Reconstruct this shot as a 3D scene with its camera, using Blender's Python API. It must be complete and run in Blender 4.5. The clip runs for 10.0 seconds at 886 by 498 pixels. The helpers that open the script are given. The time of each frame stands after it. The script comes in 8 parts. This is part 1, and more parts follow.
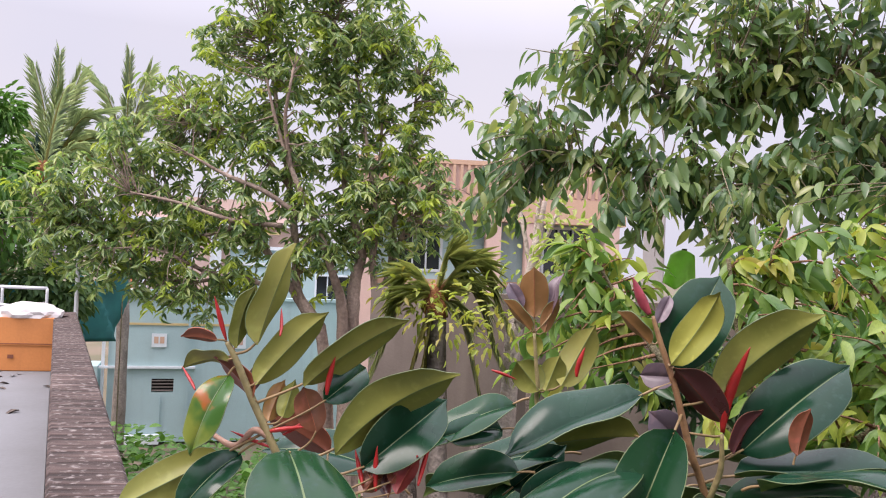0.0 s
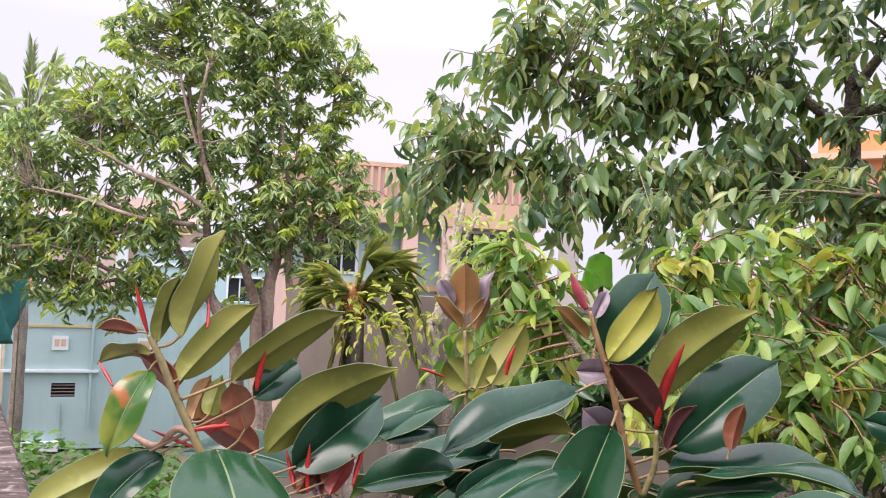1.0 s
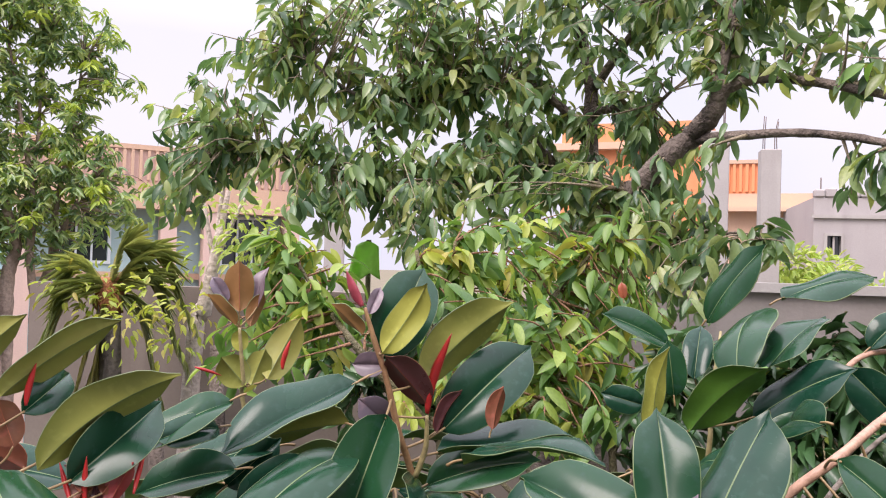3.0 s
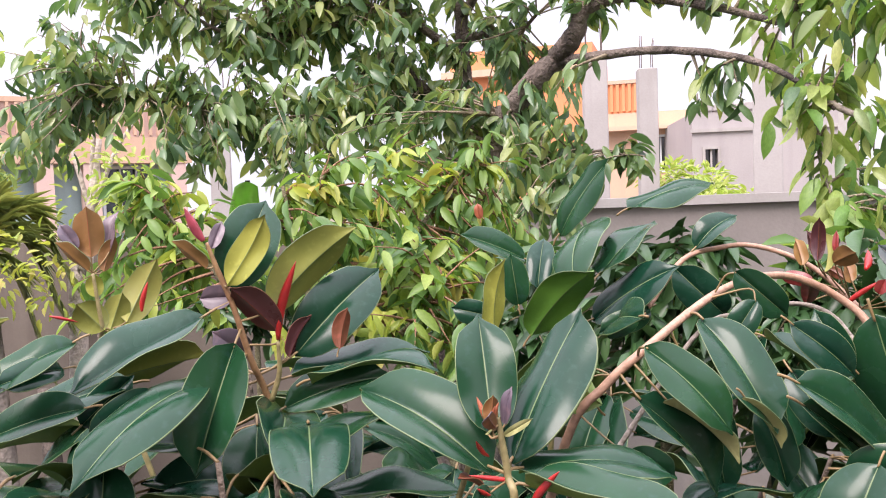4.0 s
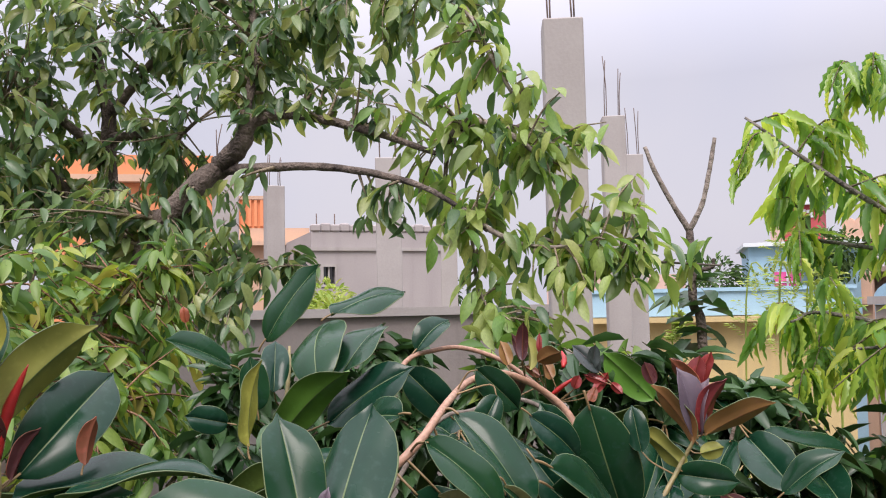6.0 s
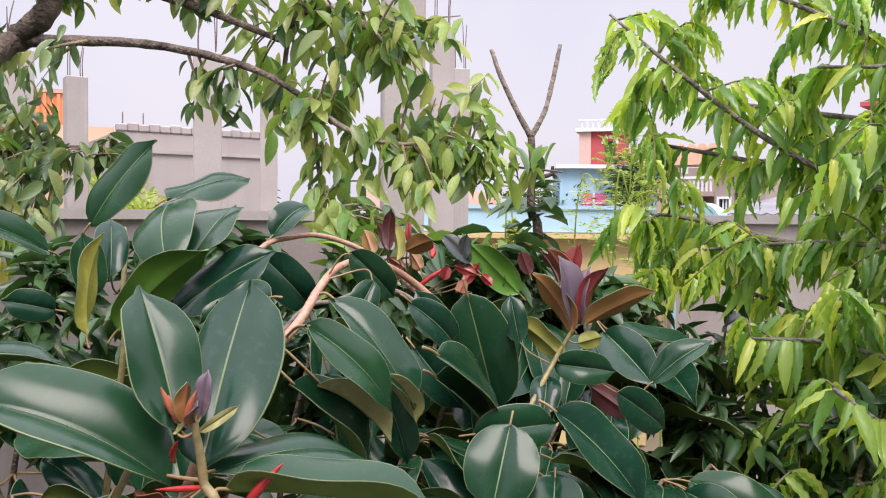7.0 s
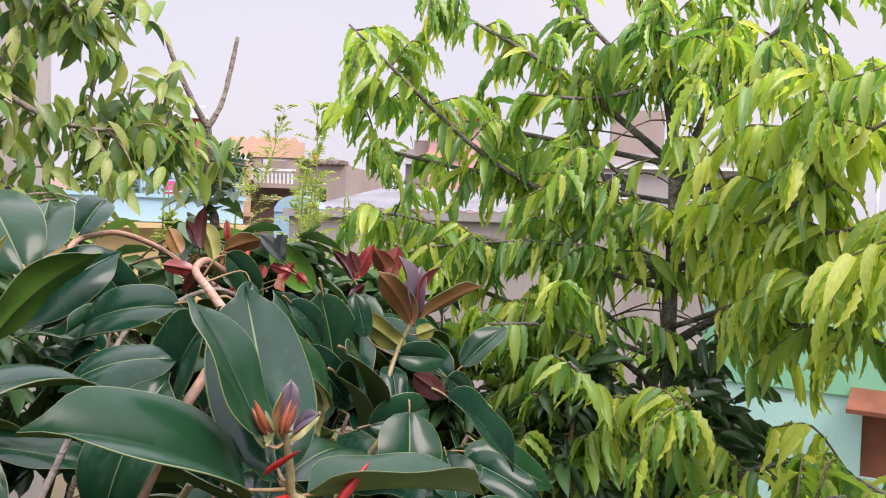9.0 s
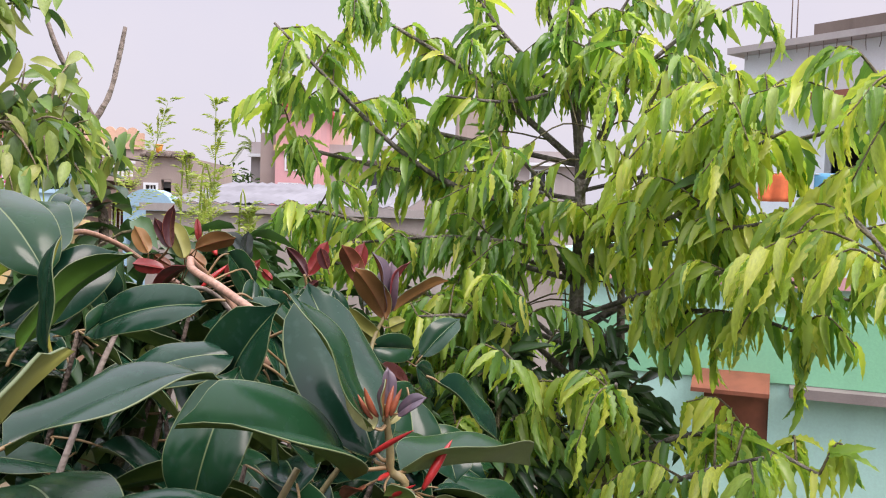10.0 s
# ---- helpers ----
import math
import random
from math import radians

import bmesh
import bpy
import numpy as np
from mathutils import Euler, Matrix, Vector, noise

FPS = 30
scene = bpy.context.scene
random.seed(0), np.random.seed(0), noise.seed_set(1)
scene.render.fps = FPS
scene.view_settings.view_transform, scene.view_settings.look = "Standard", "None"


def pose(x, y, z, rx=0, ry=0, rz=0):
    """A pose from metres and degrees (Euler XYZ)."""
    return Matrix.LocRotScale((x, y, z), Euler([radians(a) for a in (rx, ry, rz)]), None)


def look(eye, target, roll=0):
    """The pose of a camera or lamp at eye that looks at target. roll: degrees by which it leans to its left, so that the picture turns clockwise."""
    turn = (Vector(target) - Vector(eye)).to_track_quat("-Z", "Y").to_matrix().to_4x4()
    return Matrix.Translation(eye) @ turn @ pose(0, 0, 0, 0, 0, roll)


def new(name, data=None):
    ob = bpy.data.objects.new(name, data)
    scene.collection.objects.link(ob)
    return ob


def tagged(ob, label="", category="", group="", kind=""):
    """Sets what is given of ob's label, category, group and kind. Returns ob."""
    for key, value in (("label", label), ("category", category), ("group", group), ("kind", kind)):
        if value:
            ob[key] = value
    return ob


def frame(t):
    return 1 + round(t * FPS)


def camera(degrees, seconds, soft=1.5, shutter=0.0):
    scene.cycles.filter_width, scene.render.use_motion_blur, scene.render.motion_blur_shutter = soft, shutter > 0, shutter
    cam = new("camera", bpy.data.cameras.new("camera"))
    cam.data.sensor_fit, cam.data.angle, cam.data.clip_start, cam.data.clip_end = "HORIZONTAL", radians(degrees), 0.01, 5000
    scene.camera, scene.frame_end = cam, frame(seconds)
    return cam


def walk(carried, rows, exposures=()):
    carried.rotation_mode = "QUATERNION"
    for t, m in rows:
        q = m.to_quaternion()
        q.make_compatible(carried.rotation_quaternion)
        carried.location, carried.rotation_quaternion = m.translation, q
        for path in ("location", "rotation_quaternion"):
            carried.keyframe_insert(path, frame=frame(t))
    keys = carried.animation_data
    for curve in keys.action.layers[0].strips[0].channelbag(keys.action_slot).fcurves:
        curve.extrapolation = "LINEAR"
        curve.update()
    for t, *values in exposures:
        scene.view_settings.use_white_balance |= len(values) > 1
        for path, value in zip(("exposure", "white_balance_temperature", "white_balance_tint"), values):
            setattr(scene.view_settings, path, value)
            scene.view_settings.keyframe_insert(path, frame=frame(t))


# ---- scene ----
cam = camera(55.6, 10.0, soft=1.1)
PATH = [
    (0, (-0.014, 0.074, 4.982), (-0.936, 1.848, 5.022), 2.3),
    (0.5, (-0.023, 0.077, 4.968), (-0.904, 1.869, 5.075), 3.4),
    (1, (-0.062, 0.1, 4.963), (-0.801, 1.958, 5.021), 2.9),
    (1.5, (-0.12, 0.13, 4.971), (-0.728, 2.033, 5.06), 3.0),
    (2, (-0.186, 0.165, 4.966), (-0.634, 2.109, 5.111), 3.3),
    (2.5, (-0.162, 0.131, 4.976), (-0.523, 2.095, 5.076), 3.7),
    (2.7, (-0.125, 0.089, 4.988), (-0.396, 2.069, 5.074), 3.4),
    (3.8, (0.039, -0.017, 4.975), (-0.017, 1.98, 4.871), -1.9),
    (4, (0.046, -0.019, 4.971), (0.081, 1.978, 4.857), -2.1),
    (4.5, (0.034, -0.021, 4.967), (0.216, 1.97, 4.895), -1.8),
    (5, (-0.034, -0.017, 4.966), (0.286, 1.956, 5.006), 1.0),
    (5.5, (-0.117, 0.018, 4.967), (0.466, 1.92, 5.167), 1.0),
    (6, (-0.222, 0.048, 4.949), (0.696, 1.819, 5.083), -1.2),
    (6.2, (-0.226, 0.083, 4.945), (0.81, 1.791, 5.047), -0.6),
    (7.3, (-0.254, 0.314, 4.87), (1.116, 1.765, 4.749), 0.7),
    (7.5, (-0.275, 0.364, 4.87), (1.18, 1.73, 4.748), 0.8),
    (8, (-0.393, 0.509, 4.881), (1.275, 1.61, 4.798), 0.9),
    (8.5, (-0.505, 0.56, 4.897), (1.257, 1.505, 4.843), 0.7),
    (9, (-0.641, 0.631, 4.897), (1.225, 1.348, 4.822), 1.8),
    (9.5, (-0.755, 0.76, 4.901), (1.157, 1.341, 4.818), 2.3),
    (10, (-0.822, 0.869, 4.899), (1.145, 1.225, 4.82), 1.7),
]
SKY_LOW, SKY_HIGH, SUN_POWER = 0.86, 3.7, 2.8
EXPOSURES = [(0, 0.14, 6500, 22), (0.5, 0.0, 6500, 22), (1, 0.42, 6500, 22), (1.5, 0.29, 6500, 23), (2.5, 0.32, 6500, 22), (3.2, 0.44, 6500, 22), (4, 0.66, 6500, 22),
             (4.7, 0.6, 6500, 20), (5, 0.36, 6500, 20), (5.5, -0.15, 6500, 19), (6.2, 0.02, 6500, 20), (7.5, 0.24, 6580, 21), (8.5, 0.14, 6580, 21), (9, 0.2, 6580, 22), (10, 0.1, 6580, 22)]
walk(cam, [(t, look(eye, target, roll)) for t, eye, target, roll in PATH], EXPOSURES)

# ---- sky and sun: bright overcast, brighter overhead than at the horizon ----
world = bpy.data.worlds.new("sky")
scene.world = world
world.use_nodes = True
wn, wl = world.node_tree.nodes, world.node_tree.links
wn.clear()
w_out = wn.new("ShaderNodeOutputWorld")
w_bg = wn.new("ShaderNodeBackground")
w_sky = wn.new("ShaderNodeTexSky")
w_sky.sky_type = "NISHITA"
w_sky.sun_disc = False
w_sky.sun_elevation, w_sky.sun_rotation = radians(38), radians(200)
w_sky.air_density, w_sky.dust_density = 1.5, 4.0
w_gain = wn.new("ShaderNodeMix")
w_gain.data_type, w_gain.blend_type = "RGBA", "MULTIPLY"
w_gain.inputs[0].default_value = 1.0
w_gain.inputs[7].default_value = (0.10, 0.10, 0.10, 1)
w_coord = wn.new("ShaderNodeTexCoord")
w_sep = wn.new("ShaderNodeSeparateXYZ")
w_map = wn.new("ShaderNodeMapRange")
w_map.inputs[1].default_value, w_map.inputs[2].default_value = 0.25, 1.0
w_map.inputs[3].default_value, w_map.inputs[4].default_value = SKY_LOW, SKY_HIGH
w_noise = wn.new("ShaderNodeTexNoise")
w_noise.inputs["Scale"].default_value, w_noise.inputs["Detail"].default_value = 2.2, 4
w_ramp = wn.new("ShaderNodeValToRGB")
w_ramp.color_ramp.elements[0].position, w_ramp.color_ramp.elements[0].color = 0.35, (0.84, 0.87, 0.985, 1)
w_ramp.color_ramp.elements[1].position, w_ramp.color_ramp.elements[1].color = 0.65, (0.945, 0.945, 0.995, 1)
w_cloud = wn.new("ShaderNodeMix")
w_cloud.data_type, w_cloud.blend_type = "RGBA", "MULTIPLY"
w_cloud.inputs[0].default_value = 1.0
w_mix = wn.new("ShaderNodeMix")
w_mix.data_type = "RGBA"
w_mix.inputs[0].default_value = 0.85
wl.new(w_coord.outputs["Generated"], w_sep.inputs[0])
wl.new(w_sep.outputs[2], w_map.inputs[0])
wl.new(w_coord.outputs["Generated"], w_noise.inputs["Vector"])
wl.new(w_noise.outputs["Fac"], w_ramp.inputs[0])
wl.new(w_ramp.outputs[0], w_cloud.inputs[6])
wl.new(w_map.outputs[0], w_cloud.inputs[7])
wl.new(w_sky.outputs[0], w_gain.inputs[6])
wl.new(w_gain.outputs[2], w_mix.inputs[6])
wl.new(w_cloud.outputs[2], w_mix.inputs[7])
wl.new(w_mix.outputs[2], w_bg.inputs[0])
wl.new(w_bg.outputs[0], w_out.inputs[0])
w_bg.inputs[1].default_value = 1.0

sun = new("sun", bpy.data.lights.new("sun", "SUN"))
sun.data.energy, sun.data.angle, sun.data.color = SUN_POWER, radians(30), (1.0, 0.94, 0.85)
sun.matrix_world = look((0, 0, 30), (7, 12, 10))


# ---- materials ----
def nodes_of(name):
    mat = bpy.data.materials.new(name)
    mat.use_nodes = True
    n = mat.node_tree.nodes
    return mat, n, mat.node_tree.links, n["Principled BSDF"]


def blend(n, l, fac, a, b, mode="MIX"):
    m = n.new("ShaderNodeMix")
    m.data_type, m.blend_type = "RGBA", mode
    for k, v in ((0, fac), (6, a), (7, b)):
        if hasattr(v, "is_linked"):
            l.new(v, m.inputs[k])
        elif k == 0:
            m.inputs[0].default_value = v
        else:
            m.inputs[k].default_value = (*v, 1)
    return m.outputs[2]


def noise_fac(n, l, scale, detail=3, low=0.35, high=0.65, stretch=None):
    tc = n.new("ShaderNodeTexCoord")
    out = tc.outputs["Object"]
    if stretch:
        mp = n.new("ShaderNodeMapping")
        mp.inputs["Scale"].default_value = stretch
        l.new(out, mp.inputs[0])
        out = mp.outputs[0]
    t = n.new("ShaderNodeTexNoise")
    t.inputs["Scale"].default_value, t.inputs["Detail"].default_value = scale, detail
    l.new(out, t.inputs["Vector"])
    r = n.new("ShaderNodeMapRange")
    r.inputs[1].default_value, r.inputs[2].default_value = low, high
    l.new(t.outputs["Fac"], r.inputs[0])
    return r.outputs[0]


def bump(n, l, bsdf, height, strength, distance=0.01):
    b = n.new("ShaderNodeBump")
    b.inputs["Strength"].default_value, b.inputs["Distance"].default_value = strength, distance
    l.new(height, b.inputs["Height"])
    l.new(b.outputs[0], bsdf.inputs["Normal"])


def plaster(name, base, dirt, amount=0.6, scale=0.8, rough=0.85, streak=True):
    """Painted or bare wall: broad stains, rain streaks and fine grain."""
    mat, n, l, p = nodes_of(name)
    broad = noise_fac(n, l, scale, 5, 0.4, 0.75)
    col = blend(n, l, broad, base, tuple(c * (1 - amount) + d * amount for c, d in zip(base, dirt)))
    if streak:
        run = noise_fac(n, l, 2.5, 4, 0.52, 0.75, (1.6, 1.6, 0.12))
        col = blend(n, l, run, col, tuple(c * (1 - amount) + d * amount for c, d in zip(base, dirt)))
    grain = noise_fac(n, l, 40, 3, 0.3, 0.7)
    fine = blend(n, l, grain, (0.93, 0.93, 0.93), (1, 1, 1))
    col = blend(n, l, 1.0, col, fine, "MULTIPLY")
    l.new(col, p.inputs["Base Color"])
    p.inputs["Roughness"].default_value = rough
    bump(n, l, p, grain, 0.10, 0.008)
    return mat


def leafy(name, tones, rough=0.45, clear=0.25, gloss=0.4, scale=9.0, per_object=False):
    """Thin foliage: tones per leaf, blotches, and light let through."""
    mat, n, l, p = nodes_of(name)
    if per_object:
        rnd = n.new("ShaderNodeObjectInfo").outputs["Random"]
    else:
        rnd = n.new("ShaderNodeNewGeometry").outputs["Random Per Island"]
    ramp = n.new("ShaderNodeValToRGB")
    els = ramp.color_ramp.elements
    while len(els) < len(tones):
        els.new(0.5)
    for i, c in enumerate(tones):
        els[i].position, els[i].color = i / max(1, len(tones) - 1), (*c, 1)
    l.new(rnd, ramp.inputs[0])
    blot = noise_fac(n, l, scale, 4, 0.3, 0.7)
    col = blend(n, l, 1.0, ramp.outputs[0], blend(n, l, blot, (0.78, 0.8, 0.74), (1.08, 1.06, 1.0)), "MULTIPLY")
    l.new(col, p.inputs["Base Color"])
    p.inputs["Roughness"].default_value = rough
    p.inputs["Specular IOR Level"].default_value = gloss
    fine = noise_fac(n, l, scale * 9, 2, 0.3, 0.7)
    bump(n, l, p, fine, 0.12, 0.002)
    if clear:
        tr = n.new("ShaderNodeBsdfTranslucent")
        l.new(blend(n, l, 1.0, col, (1.3, 1.35, 0.75), "MULTIPLY"), tr.inputs[0])
        mix = n.new("ShaderNodeMixShader")
        mix.inputs[0].default_value = clear
        l.new(p.outputs[0], mix.inputs[1])
        l.new(tr.outputs[0], mix.inputs[2])
        l.new(mix.outputs[0], n["Material Output"].inputs[0])
    return mat


def bark(name, dark, light, scale=6.0, rough=0.9, relief=0.6):
    mat, n, l, p = nodes_of(name)
    a = noise_fac(n, l, scale, 6, 0.35, 0.68, (1, 1, 0.45))
    b = noise_fac(n, l, scale * 6, 3, 0.35, 0.65)
    col = blend(n, l, a, dark, light)
    col = blend(n, l, 1.0, col, blend(n, l, b, (0.75, 0.75, 0.75), (1.1, 1.1, 1.1)), "MULTIPLY")
    l.new(col, p.inputs["Base Color"])
    p.inputs["Roughness"].default_value = rough
    bump(n, l, p, b, relief, 0.01)
    return mat


def plain(name, color, rough=0.6, metal=0.0, vary=0.15, scale=5.0, gloss=0.5):
    mat, n, l, p = nodes_of(name)
    f = noise_fac(n, l, scale, 5)
    l.new(blend(n, l, f, color, tuple(c * (1 - vary) for c in color)), p.inputs["Base Color"])
    p.inputs["Roughness"].default_value, p.inputs["Metallic"].default_value = rough, metal
    p.inputs["Specular IOR Level"].default_value = gloss
    bump(n, l, p, noise_fac(n, l, scale * 12, 2), 0.1, 0.003)
    return mat


def rubber(name, a, b, rough, gloss, vein=0.006):
    """Leathery leaf skin: side veins running out from the midrib, soft blotches, waxy gloss."""
    mat, n, l, p = nodes_of(name)
    rnd = n.new("ShaderNodeObjectInfo").outputs["Random"]
    col = blend(n, l, rnd, a, b)
    blot = noise_fac(n, l, 14, 5, 0.3, 0.75)
    col = blend(n, l, 1.0, col, blend(n, l, blot, (0.8, 0.82, 0.8), (1.12, 1.1, 1.08)), "MULTIPLY")
    dust = noise_fac(n, l, 70, 4, 0.55, 0.8)
    col = blend(n, l, dust, col, tuple(min(1, c * 1.25 + 0.012) for c in a))
    l.new(col, p.inputs["Base Color"])
    tc = n.new("ShaderNodeTexCoord")
    wave = n.new("ShaderNodeTexWave")
    wave.wave_type, wave.bands_direction = "BANDS", "X"
    wave.inputs["Scale"].default_value, wave.inputs["Distortion"].default_value = 30, 5.0
    wave.inputs["Detail"].default_value = 3
    l.new(tc.outputs["Object"], wave.inputs["Vector"])
    bump(n, l, p, wave.outputs["Fac"], vein, 0.002)
    p.inputs["Specular IOR Level"].default_value = gloss
    r = n.new("ShaderNodeMapRange")
    r.inputs[3].default_value, r.inputs[4].default_value = rough - 0.06, rough + 0.1
    l.new(blot, r.inputs[0])
    l.new(r.outputs[0], p.inputs["Roughness"])
    return mat


def aged_leaf():
    """An old leaf: green skin breaking into orange and yellow patches."""
    mat, n, l, p = nodes_of("rubber_leaf_aged")
    a = noise_fac(n, l, 16, 3, 0.48, 0.62)
    b = noise_fac(n, l, 30, 3, 0.58, 0.68)
    col = blend(n, l, a, (0.035, 0.10, 0.018), (0.13, 0.16, 0.025))
    col = blend(n, l, b, col, (0.28, 0.09, 0.018))
    l.new(col, p.inputs["Base Color"])
    p.inputs["Roughness"].default_value, p.inputs["Specular IOR Level"].default_value = 0.2, 0.32
    return mat


M_OLD = aged_leaf()
M_TOP = rubber("rubber_leaf_upper", (0.005, 0.034, 0.020), (0.011, 0.051, 0.019), 0.20, 0.285)
M_UNDER = rubber("rubber_leaf_under", (0.205, 0.22, 0.045), (0.25, 0.24, 0.055), 0.5, 0.35)
M_UNDER_OLD = rubber("rubber_leaf_under_mature", (0.11, 0.175, 0.035), (0.14, 0.19, 0.04), 0.45, 0.4)
M_RIB = plain("rubber_midrib", (0.125, 0.18, 0.07), 0.45, vary=0.3)
M_RIM = plain("rubber_margin", (0.15, 0.20, 0.085), 0.45, vary=0.3)
M_YOUNG = rubber("rubber_leaf_young", (0.21, 0.055, 0.03), (0.16, 0.06, 0.028), 0.4, 0.5)
M_MAROON = rubber("rubber_leaf_maroon", (0.055, 0.014, 0.018), (0.085, 0.02, 0.022), 0.3, 0.6)
M_MAUVE = rubber("rubber_leaf_mauve", (0.13, 0.085, 0.10), (0.105, 0.085, 0.115), 0.4, 0.5)
M_YELLOW = rubber("rubber_leaf_yellow", (0.30, 0.30, 0.05), (0.26, 0.27, 0.05), 0.5, 0.35)
M_BROWN = rubber("rubber_leaf_bronze", (0.21, 0.10, 0.035), (0.30, 0.16, 0.045), 0.45, 0.45)
M_ROSY = rubber("rubber_leaf_crimson", (0.26, 0.03, 0.028), (0.17, 0.025, 0.026), 0.32, 0.6)
M_PALE = rubber("rubber_leaf_pale", (0.33, 0.32, 0.14), (0.30, 0.30, 0.12), 0.5, 0.35)
M_FRESH = rubber("rubber_leaf_fresh", (0.085, 0.22, 0.03), (0.12, 0.26, 0.035), 0.42, 0.35)
M_DARK = rubber("rubber_leaf_dark", (0.022, 0.035, 0.032), (0.03, 0.04, 0.035), 0.3, 0.6)
M_RED = plain("rubber_sheath_red", (0.50, 0.026, 0.024), 0.35, vary=0.4, scale=30)
M_BUD = plain("rubber_sheath_bud", (0.36, 0.10, 0.045), 0.45, vary=0.45, scale=30)
M_PINKBUD = plain("rubber_sheath_pink", (0.40, 0.06, 0.085), 0.4, vary=0.45, scale=30)
M_STEM = bark("rubber_stem", (0.23, 0.20, 0.085), (0.30, 0.24, 0.11), 14, 0.5, 0.1)
M_STEM_RED = bark("rubber_shoot_red", (0.27, 0.14, 0.07), (0.36, 0.21, 0.10), 14, 0.5, 0.1)
M_STEM_PINK = bark("rubber_branch_bark", (0.36, 0.20, 0.13), (0.46, 0.28, 0.20), 14, 0.5, 0.12)
M_STEM_DARK = bark("rubber_trunk_bark", (0.08, 0.06, 0.045), (0.17, 0.13, 0.10), 10, 0.8)
M_PETIOLE = plain("rubber_petiole", (0.30, 0.20, 0.09), 0.5, vary=0.35, scale=20)

M_FIG = leafy("broad_leaf_green", [(0.055, 0.115, 0.058), (0.088, 0.172, 0.08), (0.13, 0.225, 0.10), (0.19, 0.285, 0.125), (0.33, 0.37, 0.13)], 0.34, 0.38, 0.6)
M_FIG_LIGHT = leafy("broad_leaf_light", [(0.11, 0.24, 0.06), (0.21, 0.36, 0.09), (0.32, 0.44, 0.12), (0.38, 0.47, 0.18), (0.46, 0.50, 0.16)], 0.36, 0.42, 0.5)
M_FIG_PALE = leafy("broad_leaf_pale", [(0.12, 0.21, 0.085), (0.18, 0.285, 0.115), (0.25, 0.345, 0.135), (0.37, 0.39, 0.13)], 0.30, 0.44, 0.7)
M_SHRUB = leafy("shrub_leaf", [(0.065, 0.15, 0.048), (0.12, 0.235, 0.06), (0.20, 0.325, 0.075), (0.32, 0.41, 0.09)], 0.40, 0.38, 0.45)
M_SHRUB_TIP = leafy("shrub_leaf_tip", [(0.29, 0.38, 0.07), (0.40, 0.46, 0.085), (0.42, 0.36, 0.10)], 0.42, 0.4, 0.45)
M_MANGO = leafy("mango_leaf", [(0.09, 0.17, 0.075), (0.18, 0.29, 0.12), (0.30, 0.41, 0.16), (0.46, 0.53, 0.21)], 0.34, 0.42, 0.7)
M_MANGO_YOUNG = leafy("mango_leaf_young", [(0.34, 0.46, 0.08), (0.46, 0.54, 0.09)], 0.42, 0.4, 0.45)
M_MAST = leafy("mast_leaf", [(0.11, 0.255, 0.065), (0.19, 0.375, 0.085), (0.30, 0.48, 0.10), (0.47, 0.60, 0.13)], 0.32, 0.50, 0.7)
M_MAST_YOUNG = leafy("mast_leaf_young", [(0.30, 0.49, 0.10), (0.52, 0.64, 0.12), (0.70, 0.73, 0.15)], 0.32, 0.52, 0.7)
M_PALM = leafy("palm_leaflet", [(0.27, 0.36, 0.26), (0.38, 0.47, 0.34), (0.50, 0.56, 0.42)], 0.4, 0.5, 0.6)
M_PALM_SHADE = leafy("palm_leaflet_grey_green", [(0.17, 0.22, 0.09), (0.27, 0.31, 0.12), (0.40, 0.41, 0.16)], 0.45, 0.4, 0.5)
M_PALM_DRY = leafy("palm_leaflet_dry", [(0.30, 0.26, 0.08), (0.24, 0.24, 0.08)], 0.6, 0.2, 0.3)
M_UNDERSHRUB = leafy("undershrub_leaf", [(0.03, 0.075, 0.03), (0.045, 0.11, 0.04), (0.07, 0.15, 0.05)], 0.34, 0.2, 0.5)
M_WEED = leafy("weed_leaf", [(0.06, 0.15, 0.03), (0.10, 0.24, 0.05), (0.15, 0.30, 0.06)], 0.5, 0.25, 0.3)
M_SPRIG = leafy("sprig_leaf", [(0.28, 0.40, 0.09), (0.38, 0.48, 0.12), (0.44, 0.47, 0.18)], 0.5, 0.35, 0.3)
# near-black tones: shade behind the old palm put into the leaf colour
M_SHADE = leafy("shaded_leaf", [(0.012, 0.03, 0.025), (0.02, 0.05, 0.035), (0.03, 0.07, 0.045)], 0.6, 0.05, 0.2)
M_FAR = leafy("far_leaf", [(0.05, 0.10, 0.04), (0.08, 0.15, 0.05), (0.12, 0.20, 0.06)], 0.6, 0.15, 0.2)
M_BARK = bark("tree_bark", (0.045, 0.034, 0.028), (0.22, 0.175, 0.145), 8, relief=0.8)
M_BARK_GREY = bark("grey_bark", (0.15, 0.125, 0.105), (0.34, 0.29, 0.25), 5)
M_BARK_MANGO = bark("mango_bark", (0.20, 0.145, 0.11), (0.44, 0.34, 0.275), 4)
M_BARK_PALE = bark("pale_bark", (0.40, 0.33, 0.28), (0.62, 0.54, 0.47), 5)
M_LIME = leafy("lime_plastic", [(0.42, 0.78, 0.16), (0.42, 0.78, 0.16)], 0.4, 0.4, 0.4)
M_BARK_MAST = bark("mast_bark", (0.10, 0.09, 0.075), (0.27, 0.245, 0.21), 12)
M_TWIG = bark("twig_bark", (0.10, 0.09, 0.05), (0.22, 0.19, 0.10), 20)
M_TWIG_PALE = bark("pale_twig_bark", (0.20, 0.155, 0.10), (0.36, 0.30, 0.21), 20)
